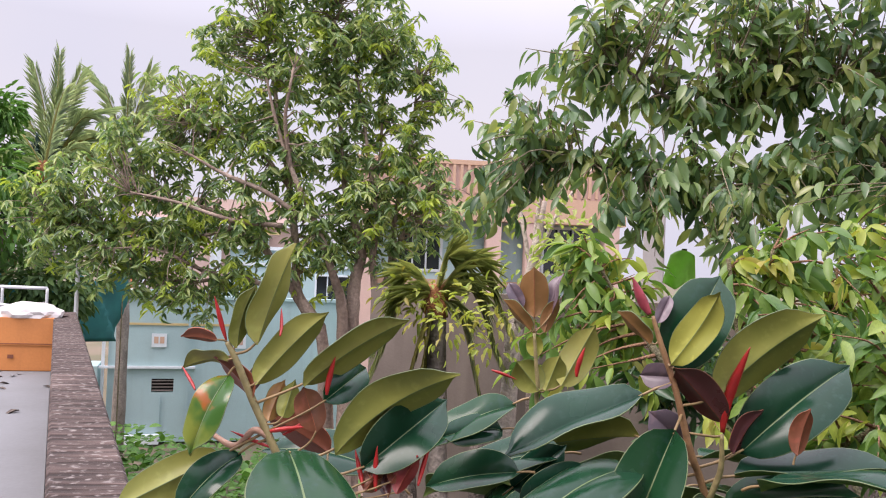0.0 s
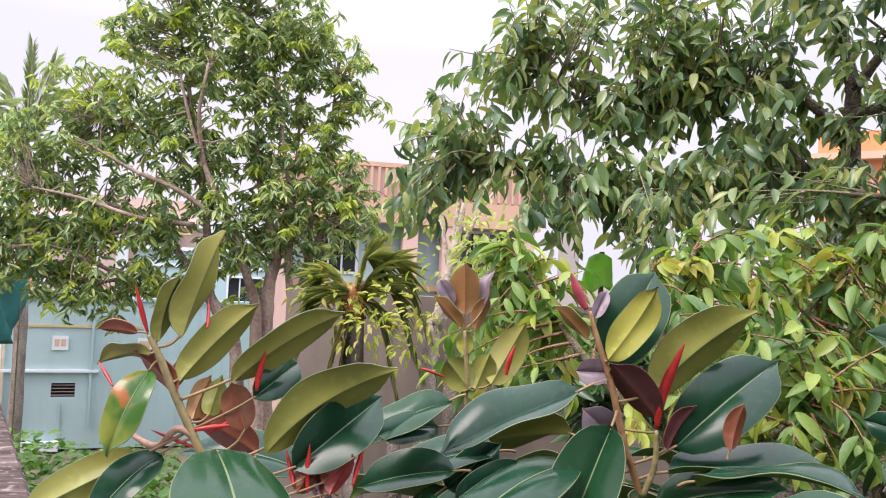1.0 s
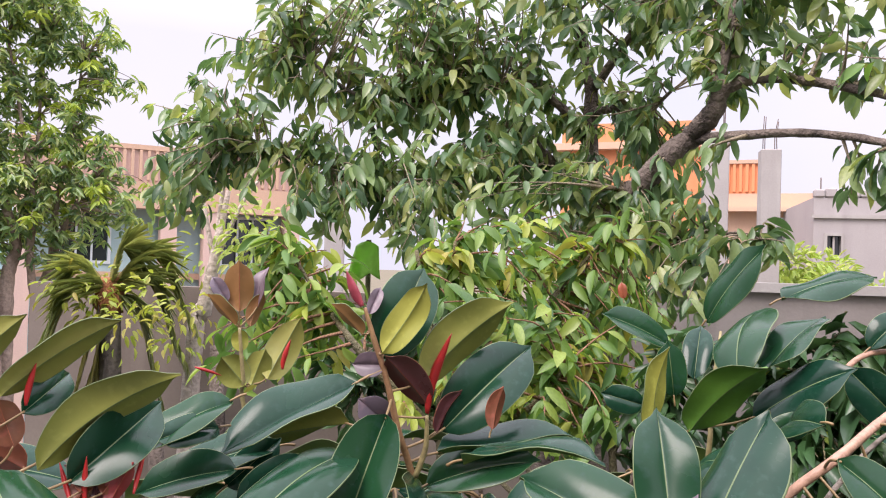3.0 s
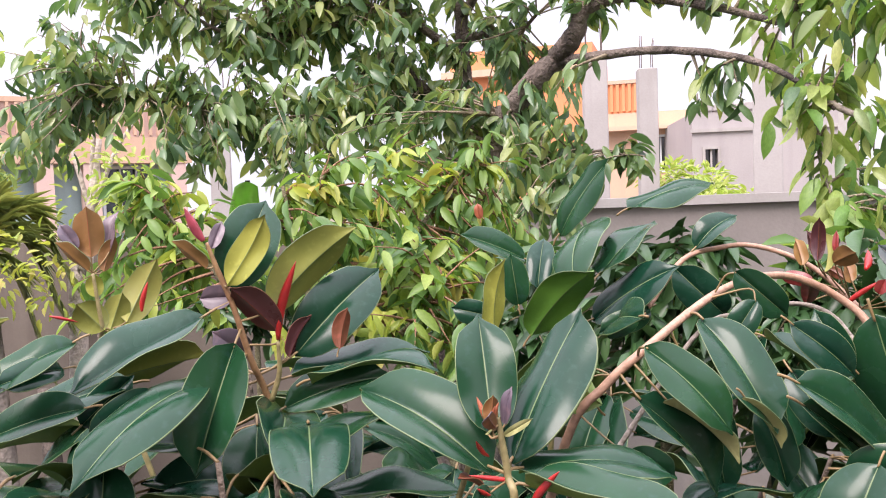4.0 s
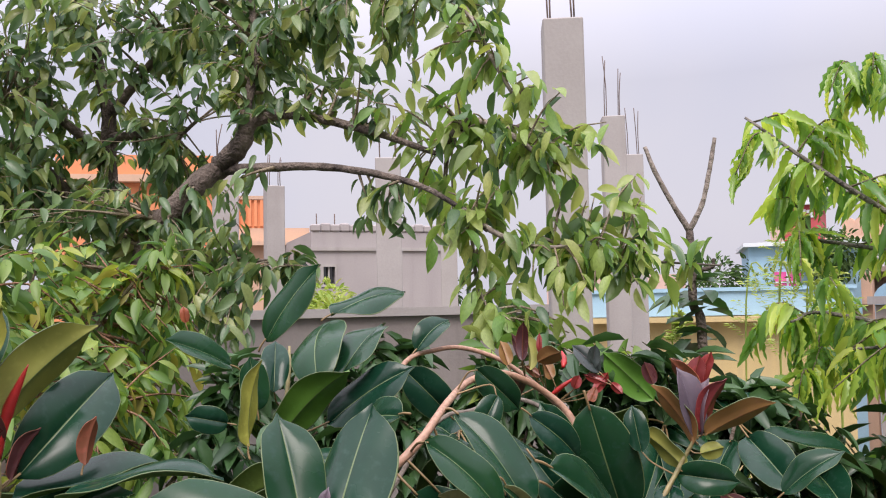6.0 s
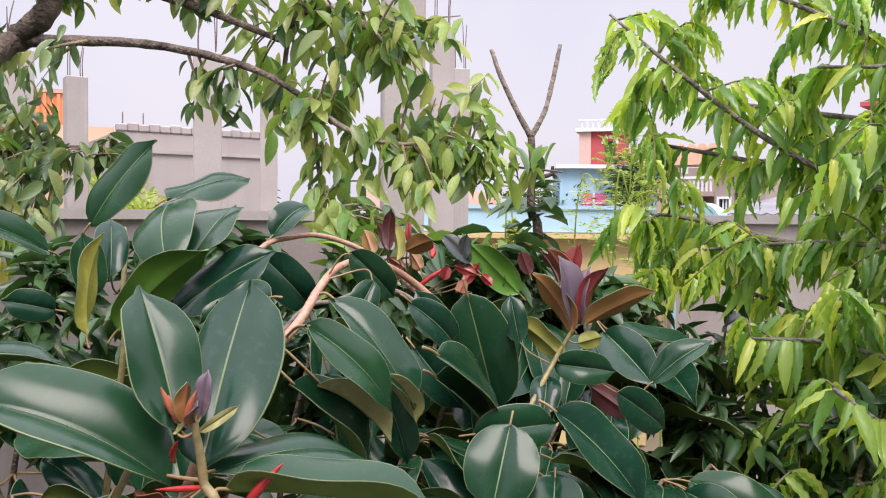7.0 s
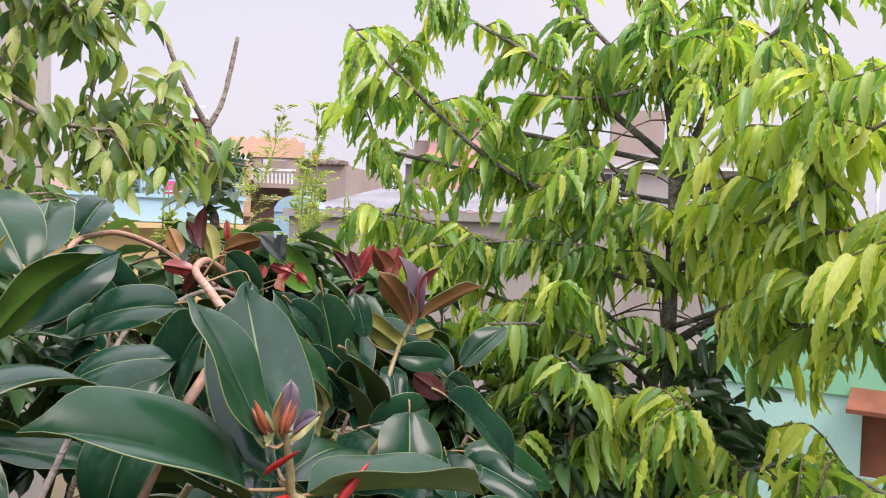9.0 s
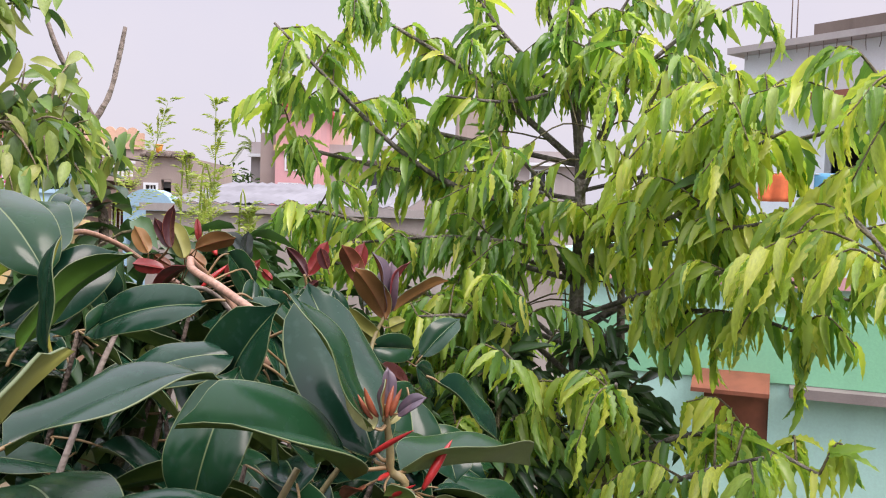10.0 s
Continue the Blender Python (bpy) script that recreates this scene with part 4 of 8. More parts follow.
def mint_house():
    s = Site((8.378, 1.646), (7.448, -3.277))
    h = thing("mint_house", s.at(3, 3, 0), "mint green house with a pink band and brown shutter door", "house")
    w = s.length
    u0 = 1.95
    shell(s, h, 0, w, 0, 5, 0, 4.55, M_MINT, [(u0, u0 + 0.62, 2.6, 3.35)])
    s.block("parapet", (1.3, w, 0.0, 0.2, 4.554, 4.86), M_MINT, h)
    s.block("coping", (1.25, w, -0.06, 0.26, 4.862, 4.92), M_BLUE, h)
    s.block("band", (-0.03, w, -0.10, -0.004, 4.30, 4.42), M_ROSE, h, "faded pink painted band")
    s.block("panel", (0.4, w, -0.03, -0.003, 3.35, 4.0), M_GREENP, h, "plain green painted wall panel")
    s.block("door_leaf", (u0, u0 + 0.62, 0.05, 0.1, 2.6, 3.35), M_WOODP, h, "terracotta brown shutter")
    v = [tuple(s.at(u0 - 0.1, -0.02, 3.44)), tuple(s.at(u0 + 0.62, -0.02, 3.44)), tuple(s.at(u0 + 0.62, -0.4, 3.3)), tuple(s.at(u0 - 0.1, -0.4, 3.3))]
    v += [(a, b, c - 0.04) for a, b, c in v]
    shape("awning", v, [(0, 1, 2, 3), (7, 6, 5, 4), (0, 4, 5, 1), (1, 5, 6, 2), (2, 6, 7, 3), (3, 7, 4, 0)], [M_WOODP], h, "slanting terracotta shade board")
    s.block("ledge", (2.75, w, -0.22, -0.004, 3.25, 3.345), M_CONC_WALL, h)
    k = Site((14.46, -1.549), (10.939, -5.539))
    q = thing("white_house", k.at(3, 3, 0), "white two storey house with brown ledge and dark upper porch", "house")
    L = k.length
    shell(k, q, 0, L, 0, 5, 0, 7.80, M_WHITE, [(1.5, L - 0.6, 5.3, 6.35)])
    k.block("porch_back", (1.2, L - 0.3, 1.4, 1.5, 5.2, 6.45), M_DARKGAP, q)
    k.block("ledge", (0.75, L, -0.5, -0.004, 6.88, 6.98), M_WOODP, q, "brown painted ledge")
    k.block("roof_edge", (-0.15, L, -0.3, 0.3, 7.804, 7.91), M_CONC, q)
    k.block("stair_head", (0.9, 2.1, 0.6, 2.2, 7.914, 8.3), M_CONC_DARK, q)
    rng = random.Random(4)
    for i in range(26):
        p = k.at(0.2 + i * 0.22, -0.25, 7.81)
        e = rng.uniform(0.1, 0.32)
        limb("hanging_root", [(p.x, p.y, p.z, 0.008), (p.x + rng.uniform(-0.04, 0.04), p.y, p.z - e / 2, 0.007), (p.x + rng.uniform(-0.06, 0.06), p.y, p.z - e, 0.004)], M_BARK, q, 4, 2, 0)
    tk = k.at(2.62, 1.0, 7.92)
    tank = thing("water_tank", tk, "violet plastic water tank on the white house roof", "tank")
    limb("barrel", [(tk.x, tk.y, tk.z + 0.01, 0.5), (tk.x, tk.y, tk.z + 0.5, 0.52), (tk.x, tk.y, tk.z + 1.0, 0.5)], M_TANK, tank, 20, 2, 0)
    for z in (0.25, 0.5, 0.75):
        limb("ring", [(tk.x, tk.y, tk.z + z - 0.03, 0.535), (tk.x, tk.y, tk.z + z, 0.55), (tk.x, tk.y, tk.z + z + 0.03, 0.535)], M_TANK, tank, 20, 2, 0)
    for z, e in ((0.55, 0), (1.1, 1)):
        p = k.at(0.55 + 0.1 * e, 0.5, 7.90)
        limb("antenna_rod", [(p.x, p.y, p.z, 0.015), (p.x, p.y, p.z + 0.4, 0.012), (p.x, p.y, p.z + 0.9, 0.01)], M_STEEL, q, 5, 2, 0)
    # washing
    line = Site((10.176, -0.74), (10.045, -3.938))
    zl = 5.56
    p, e = line.at(-0.2, 0, zl), line.at(line.length, 0, zl)
    rope = thing("washing_line", p, "thin washing line strung over the mint house roof", "washing line")
    limb("rope", [(*p, 0.006), (*((p + e) / 2 + Vector((0, 0, -0.02))), 0.006), (*e, 0.006)], M_RAIL, rope, 5, 3, 0)
    for k2 in (-0.2, line.length):
        g = line.at(k2, 0, 0)
        limb("post", [(g.x, g.y, 4.0, 0.02), (g.x, g.y, 4.8, 0.02), (g.x, g.y, zl + 0.05, 0.02)], M_RAIL, rope, 6, 2, 0)
    cloths = ((0.36, 0.42, 0.36, M_TOWEL_O, "orange towel pegged on the washing line"), (0.80, 0.14, 0.30, M_WEED, "narrow green cloth on the washing line"),
              (1.0, 0.40, 0.30, M_TOWEL_B, "light blue towel pegged on the washing line"), (1.42, 0.6, 0.34, M_TOWEL_T, "dark teal sheet pegged on the washing line"),
              (2.1, 0.6, 0.4, M_TOWEL_N, "navy cloth pegged on the washing line"))
    for u, cw, ch, mat, lab in cloths:
        v, f = [], []
        for i in range(13):
            for j in range(7):
                off = 0.03 * math.sin(i * 1.1 + u * 7) * (0.3 + j / 6)
                v.append(tuple(line.at(u + cw * i / 12, off, zl - 0.005 - ch * j / 6)))
        for i in range(12):
            for j in range(6):
                a = i * 7 + j
                f.append((a, a + 7, a + 8, a + 1))
        c = shape("towel", v, f, [mat], None, lab, smooth=True)
        c.modifiers.new("thick", "SOLIDIFY").thickness = 0.006
        tagged(c, lab, "towel", "washing on the line")


mint_house()


# ---- trees ----
def sample_limbs(limbs):
    pts = []
    for line in limbs:
        pts += [q for q in smooth_line(line, 6)][2:]
    return np.array(pts)


def clump_tree(name, label, base, limbs, clumps, mats, form, leaf, seed, bark_mat, twigs=10, per=7, droop=0.5, slender=0.36,
               young=0.06, back=1.0, span=0.5, spread=0.55, twig_mat=None, rosette=False, singles=0):
    """Trunk and limbs as given; each clump is a set of twigs grown from the nearest limb, with leaves along their ends."""
    rng = np.random.default_rng(seed)
    tree = thing(name, base, label, "tree")
    for i, line in enumerate(limbs):
        limb("trunk" if i == 0 else "limb", line, bark_mat, tree, 10 if i < 3 else 7, 6, 0.3, seed=seed + i)
    samp = sample_limbs(limbs)
    tw, cr = Heap(), Foliage(form)
    for cx, cy, cz, r, dens in clumps:
        c = np.array([cx, cy, cz])
        rad = np.array([r, r * back, r * 0.85])
        for _ in range(max(1, int(twigs * dens))):
            d = unit(rng)
            p = c + d * rad * rng.random() ** 0.45
            near = samp[np.argsort(np.linalg.norm(samp[:, :3] - p, axis=1) + rng.uniform(0, 0.15, len(samp)))[0]]
            a = near[:3]
            mid = (a + p) / 2 + rng.normal(size=3) * 0.06 * np.linalg.norm(p - a) + np.array([0, 0, 0.08 * np.linalg.norm(p - a)])
            v, f = tube([(*a, min(near[3] * 0.6, 0.012 + leaf * 0.03)), (*mid, leaf * 0.035), (*p, leaf * 0.012)], 4, 4, 0)
            tw.add(v, f)
            line = smooth_line([a, mid, p], 8)
            tip = line[-1] - line[-4]
            tip /= np.linalg.norm(tip) + 1e-9
            slot = 1 if rng.random() < young else 0
            reach = min(np.linalg.norm(p - a), span)
            for k in range(per):
                q = p - tip * reach * (k / per) + rng.normal(size=3) * leaf * 0.10
                out = unit(rng)
                out[2] *= 0.5
                ax = tip * 0.45 + out * spread + np.array([0, 0, -droop])
                if rosette:
                    turn = 2.4 * k + d[0] * 9
                    ax = np.array([math.cos(turn), math.sin(turn), -droop + 0.9 * (k / per - 0.5)]) + 0.35 * out
                    q = p + rng.normal(size=3) * 0.02 - tip * 0.08 * (k % 3)
                L = leaf * rng.uniform(0.7, 1.15)
                up = np.array([0, 0, 0.6]) + 0.7 * unit(rng) + out * 0.3 + d * 0.6
                cr.add(q, ax, up, L, L * slender * rng.uniform(0.85, 1.15), slot)
    tw.make("twig", [twig_mat or M_TWIG], tree, kind="stuff")
    cr.make("crown", mats, tree, "", singles)
    return tree


def big_tree():
    trunk = [(0.25, 4.85, 0, 0.20), (0.22, 4.8, 2.5, 0.17), (0.30, 4.7, 4.2, 0.15), (0.42, 4.6, 5.273, 0.0677), (0.524, 4.558, 5.449, 0.0622),
             (0.662, 4.515, 5.62, 0.0568), (0.811, 4.519, 5.727, 0.0541)]
    up = [(0.771, 4.518, 5.71, 0.0594), (0.842, 4.366, 5.805, 0.0495), (0.888, 4.288, 5.916, 0.0396), (1.045, 4.184, 5.944, 0.0251), (1.241, 4.025, 5.886, 0.0211), (1.483, 3.856, 5.79, 0.0172), (1.616, 3.617, 5.675, 0.0119)]
    low = [(0.785, 4.517, 5.691, 0.0297), (0.916, 4.253, 5.671, 0.0238), (1.112, 3.985, 5.646, 0.0198), (1.286, 3.727, 5.588, 0.0178), (1.438, 3.48, 5.5, 0.0145), (1.523, 3.257, 5.376, 0.0106), (1.595, 3.141, 5.262, 0.0066)]
    steep = [(0.827, 4.377, 5.745, 0.0396), (0.89, 4.435, 6.009, 0.0297), (0.958, 4.484, 6.348, 0.0231), (0.93, 4.551, 6.794, 0.0165), (0.895, 4.604, 7.389, 0.0099)]
    second = [(0.1, 5.4, 0, 0.17), (0.05, 5.5, 3, 0.14), (0.313, 5.612, 5.5, 0.066), (0.305, 5.572, 5.904, 0.0561), (0.318, 5.541, 6.155, 0.0429), (0.216, 5.518, 6.676, 0.0297), (0.115, 5.479, 7.337, 0.0132)]
    arm = [(0.318, 5.556, 6.015, 0.0363), (0.471, 5.3, 6.009, 0.0264), (0.614, 5.052, 5.945, 0.0145), (0.723, 4.905, 6.028, 0.0099)]
    left = [(0.269, 5.621, 5.536, 0.0462), (0.045, 5.566, 5.72, 0.0396), (-0.169, 5.408, 5.845, 0.0297), (-0.695, 5.097, 5.489, 0.0198), (-1.338, 4.873, 5.568, 0.0132), (-1.8, 4.781, 5.702, 0.0079)]
    left2 = [(0.288, 5.577, 5.904, 0.033), (0.062, 5.52, 6.1, 0.0264), (-0.15, 5.369, 6.159, 0.0185), (-1.003, 5.117, 5.994, 0.0132), (-1.465, 4.917, 6.246, 0.0079)]
    top = [(0.318, 5.541, 6.155, 0.033), (0.584, 5.212, 6.515, 0.0231), (0.868, 4.881, 6.837, 0.0165), (1.186, 4.646, 7.142, 0.0099)]
    arch = [(1.616, 3.617, 5.675, 0.0132), (1.646, 3.388, 5.769, 0.0106), (1.761, 3.146, 5.73, 0.0079), (1.958, 2.985, 5.69, 0.0053)]
    over = [(0.958, 4.484, 6.348, 0.0198), (1.216, 4.07, 6.531, 0.0145), (1.504, 3.773, 6.522, 0.0106), (1.712, 3.512, 6.4, 0.0066)]
    spur = [(0.42, 4.6, 5.273, 0.016), (0.72, 4.44, 5.16, 0.012), (0.95, 4.3, 5.2, 0.008), (1.1, 4.22, 5.15, 0.005)]
    limbs = [trunk, up, low, steep, second, arm, left, left2, top, arch, over, spur]
    clumps = [
        (-1.938, 4.58, 5.774, 0.36, 0.7), (-1.703, 4.806, 6.156, 0.38, 0.55), (-1.698, 4.709, 5.571, 0.46, 0.65), (-1.348, 4.987, 6.306, 0.55, 0.9),
        (-1.281, 4.809, 5.737, 0.55, 0.9), (-1.135, 4.67, 5.277, 0.34, 0.6), (-0.934, 5.2, 6.426, 0.62, 1.4), (-0.883, 5.013, 5.852, 0.52, 1.2),
        (-0.78, 4.853, 5.355, 0.45, 1.3), (-0.482, 5.438, 6.278, 0.60, 2.0), (-0.411, 5.151, 5.633, 0.50, 1.6), (-0.095, 5.638, 6.329, 0.60, 2.0),
        (-0.075, 5.439, 5.631, 0.50, 1.6), (-0.547, 5.615, 6.923, 0.60, 1.5), (-2.004, 4.328, 5.403, 0.22, 0.5)]
    clumps2 = [
        (-0.892, 5.248, 5.475, 0.40, 1.2), (-0.525, 5.3, 5.905, 0.5, 1.3), (-0.167, 5.127, 6.514, 0.55, 1.6), (-0.121, 5.01, 5.489, 0.35, 0.9),
        (0.37, 4.94, 6.725, 0.5, 1.5), (0.675, 4.68, 6.307, 0.40, 1.0), (0.981, 4.346, 6.596, 0.5, 1.5), (1.225, 3.993, 6.237, 0.40, 1.0),
        (1.49, 3.884, 6.501, 0.45, 1.1), (0.734, 4.778, 7.2, 0.6, 1.2), (0.575, 4.695, 5.459, 0.28, 0.6), (1.047, 4.253, 5.17, 0.19, 0.45),
        (1.361, 3.623, 5.366, 0.16, 0.35), (0.476, 5.002, 5.823, 0.3, 0.5), (0.277, 5.123, 5.25, 0.3, 0.8)]
    clumps3 = [
        (-2.167, 4.875, 5.785, 0.40, 1.0), (-2.09, 4.648, 5.349, 0.28, 0.6), (-1.748, 4.757, 5.596, 0.35, 1.0), (-1.392, 4.861, 5.788, 0.35, 0.9), (-1.196, 4.532, 5.34, 0.30, 0.8),
        (-0.896, 4.74, 5.565, 0.35, 1.0), (-0.64, 4.415, 5.224, 0.28, 0.8), (-0.411, 4.631, 5.566, 0.35, 1.0), (-0.102, 4.836, 5.741, 0.35, 0.9), (-0.283, 4.412, 5.27, 0.28, 0.8),
        (0.078, 4.514, 5.415, 0.30, 0.8), (0.727, 4.084, 5.103, 0.22, 0.4), (0.504, 4.084, 5.029, 0.26, 0.7),
        (0.284, 4.18, 4.898, 0.25, 0.8), (0.593, 3.971, 4.836, 0.25, 0.8), (-1.78, 5.083, 6.036, 0.4, 0.9), (-0.838, 5.066, 6.035, 0.4, 0.9),
        (0.665, 4.887, 6.528, 0.35, 0.8), (0.931, 4.661, 6.205, 0.3, 0.7), (0.439, 5.021, 6.308, 0.35, 0.8), (1.175, 4.3, 6.326, 0.35, 0.7), (0.074, 5.408, 6.676, 0.4, 0.9),
        (0.837, 4.467, 6.067, 0.3, 0.5), (1.234, 4.229, 6.033, 0.3, 0.5), (1.512, 4.098, 5.914, 0.26, 0.4),
        (1.008, 5.251, 6.612, 0.35, 0.7), (1.286, 5.115, 6.282, 0.3, 0.6), (1.262, 5.19, 6.726, 0.35, 0.7), (0.724, 5.207, 6.461, 0.3, 0.6),
        (0.72, 4.658, 5.422, 0.2, 0.35), (0.75, 4.572, 5.188, 0.2, 0.4), (-1.676, 4.867, 6.467, 0.3, 0.6), (-0.757, 5.028, 6.629, 0.35, 0.7),
        (-1.433, 4.905, 6.532, 0.34, 0.45), (-1.112, 4.965, 6.719, 0.38, 0.55), (-0.722, 5.049, 6.809, 0.38, 0.6), (-0.39, 5.131, 6.728, 0.35, 0.7),
        (-0.98, 5.356, 6.701, 0.4, 1.0), (-0.582, 5.262, 6.44, 0.35, 0.8), (-0.892, 5.382, 6.2, 0.35, 0.7), (1.246, 4.162, 6.566, 0.3, 0.6), (1.417, 3.931, 6.269, 0.22, 0.4), (1.761, 3.491, 6.454, 0.25, 0.5)]
    clumps4 = [(0.271, 5.621, 5.983, 0.26, 0.8), (0.555, 5.396, 6.046, 0.24, 0.7), (0.816, 5.257, 5.626, 0.2, 0.6), (0.331, 5.601, 5.567, 0.28, 0.9), (0.601, 5.365, 5.282, 0.24, 0.9),
               (0.022, 5.519, 5.307, 0.3, 1), (0.76, 4.938, 5.150, 0.2, 0.5), (-0.259, 5.558, 5.685, 0.3, 0.9), (-0.030, 5.750, 6.011, 0.3, 0.8),
               (0.68, 4.2, 5.40, 0.2, 0.4), (0.60, 4.3, 5.2, 0.2, 0.6), (0.66, 5.1, 5.5, 0.22, 0.6)]
    clump_tree("broadleaf_tree", "large spreading tree with leathery drooping green leaves and dark trunk", (0.25, 4.85, 0), limbs, clumps + clumps2 + clumps3 + clumps4,
               [M_FIG, M_FIG_PALE], OVATE, 0.128, 11, M_BARK, 16, 8, 0.8, 0.36, 0.38, 1.0, 0.42, 1.1, twig_mat=M_TWIG_PALE, singles=300)
    drape = [
        (1.482, 3.519, 5.995, 0.28, 1.0), (1.673, 3.439, 6.207, 0.26, 0.9), (1.739, 3.248, 5.824, 0.28, 1.2), (1.605, 3.31, 5.624, 0.22, 0.8),
        (1.876, 3.108, 5.756, 0.22, 0.9), (1.614, 3.128, 5.332, 0.26, 1.1), (1.811, 3.055, 5.453, 0.24, 1.0), (1.981, 2.98, 5.667, 0.14, 0.6),
        (1.538, 3.184, 5.026, 0.24, 0.8), (1.774, 3.003, 5.053, 0.26, 1.0), (1.983, 2.917, 5.261, 0.20, 0.7), (2.118, 2.885, 5.173, 0.14, 0.5),
        (2.002, 3.036, 5.222, 0.16, 0.7), (2.117, 2.915, 5.083, 0.10, 0.5), (1.792, 3.265, 5.594, 0.22, 0.9), (1.751, 2.973, 4.934, 0.18, 0.7),
        (2.544, 2.929, 5.117, 0.10, 0.35), (2.331, 2.982, 5.298, 0.12, 0.5), (1.665, 3.983, 5.553, 0.2, 0.7), (1.78, 3.795, 5.387, 0.14, 0.5), (2.22, 3.014, 5.507, 0.14, 0.6), (2.088, 3.055, 5.28, 0.12, 0.5), (1.599, 2.971, 4.871, 0.16, 0.6)]
    drape_limbs = [[(1.616, 3.617, 5.675, 0.02), (1.645, 3.386, 5.794, 0.018), (1.716, 3.163, 5.705, 0.014), (1.828, 3.037, 5.571, 0.010)],
                   [(1.523, 3.257, 5.376, 0.016), (1.617, 3.135, 5.262, 0.012), (1.773, 3.042, 5.192, 0.009), (2.008, 2.917, 5.193, 0.006)],
                   [(1.712, 3.512, 6.4, 0.014), (1.727, 3.325, 6.126, 0.012), (1.808, 3.222, 5.875, 0.008)],
                   [(1.548, 3.201, 5.336, 0.010), (1.56, 3.175, 5.05, 0.008), (1.586, 3.081, 4.867, 0.005)],
                   [(1.819, 3.142, 5.26, 0.008), (2.084, 3.021, 5.144, 0.007), (2.416, 2.981, 5.125, 0.006), (2.712, 2.906, 5.107, 0.004)]]
    rng = np.random.default_rng(21)
    tree = bpy.data.objects["broadleaf_tree"]
    for i, line in enumerate(drape_limbs):
        limb("limb", line, M_BARK_GREY, tree, 6, 6, 0.2, seed=i)
    samp = sample_limbs(drape_limbs)
    tw, cr = Heap(), Foliage(OVATE)
    for cx, cy, cz, r, dens in drape:
        c = np.array([cx, cy, cz])
        for _ in range(max(2, int(9 * dens))):
            p = c + unit(rng) * r * rng.random() ** 0.45
            near = samp[np.argmin(np.linalg.norm(samp[:, :3] - p, axis=1) + rng.uniform(0, 0.1, len(samp)))]
            a = near[:3]
            mid = (a + p) / 2 + np.array([0, 0, 0.12 * np.linalg.norm(p - a)])
            v, f = tube([(*a, 0.006), (*mid, 0.005), (*p, 0.0025)], 4, 4, 0)
            tw.add(v, f)
            tip = p - mid
            tip /= np.linalg.norm(tip) + 1e-9
            for k in range(6):
                q = p - tip * 0.26 * (k / 6) + rng.normal(size=3) * 0.02
                out = unit(rng)
                out[2] *= 0.4
                L = rng.uniform(0.095, 0.16)
                cr.add(q, tip * 0.35 + out * 1.0 + np.array([0, 0, -0.7]), np.array([0, 0, 0.7]) + unit(rng) * 0.9 + out * 0.8, L, L * rng.uniform(0.32, 0.42), 0 if rng.random() < 0.25 else 1)
    tw.make("twig", [M_TWIG_PALE], tree, kind="stuff")
    cr.make("drooping_crown", [M_FIG, M_FIG_LIGHT], tree, "lighter green drooping leaf sprays", 300)


big_tree()


# the crown's upright plane: corner, and the steps across and up it
MANGO_X, MANGO_Y, MANGO_Z = -11.253, 7.68, 8.523
MANGO_RX, MANGO_RY, MANGO_RZ = 0.007158, 0.003713, 0.000324
MANGO_UX, MANGO_UY, MANGO_UZ = -0.000213, -0.000292, 0.008062


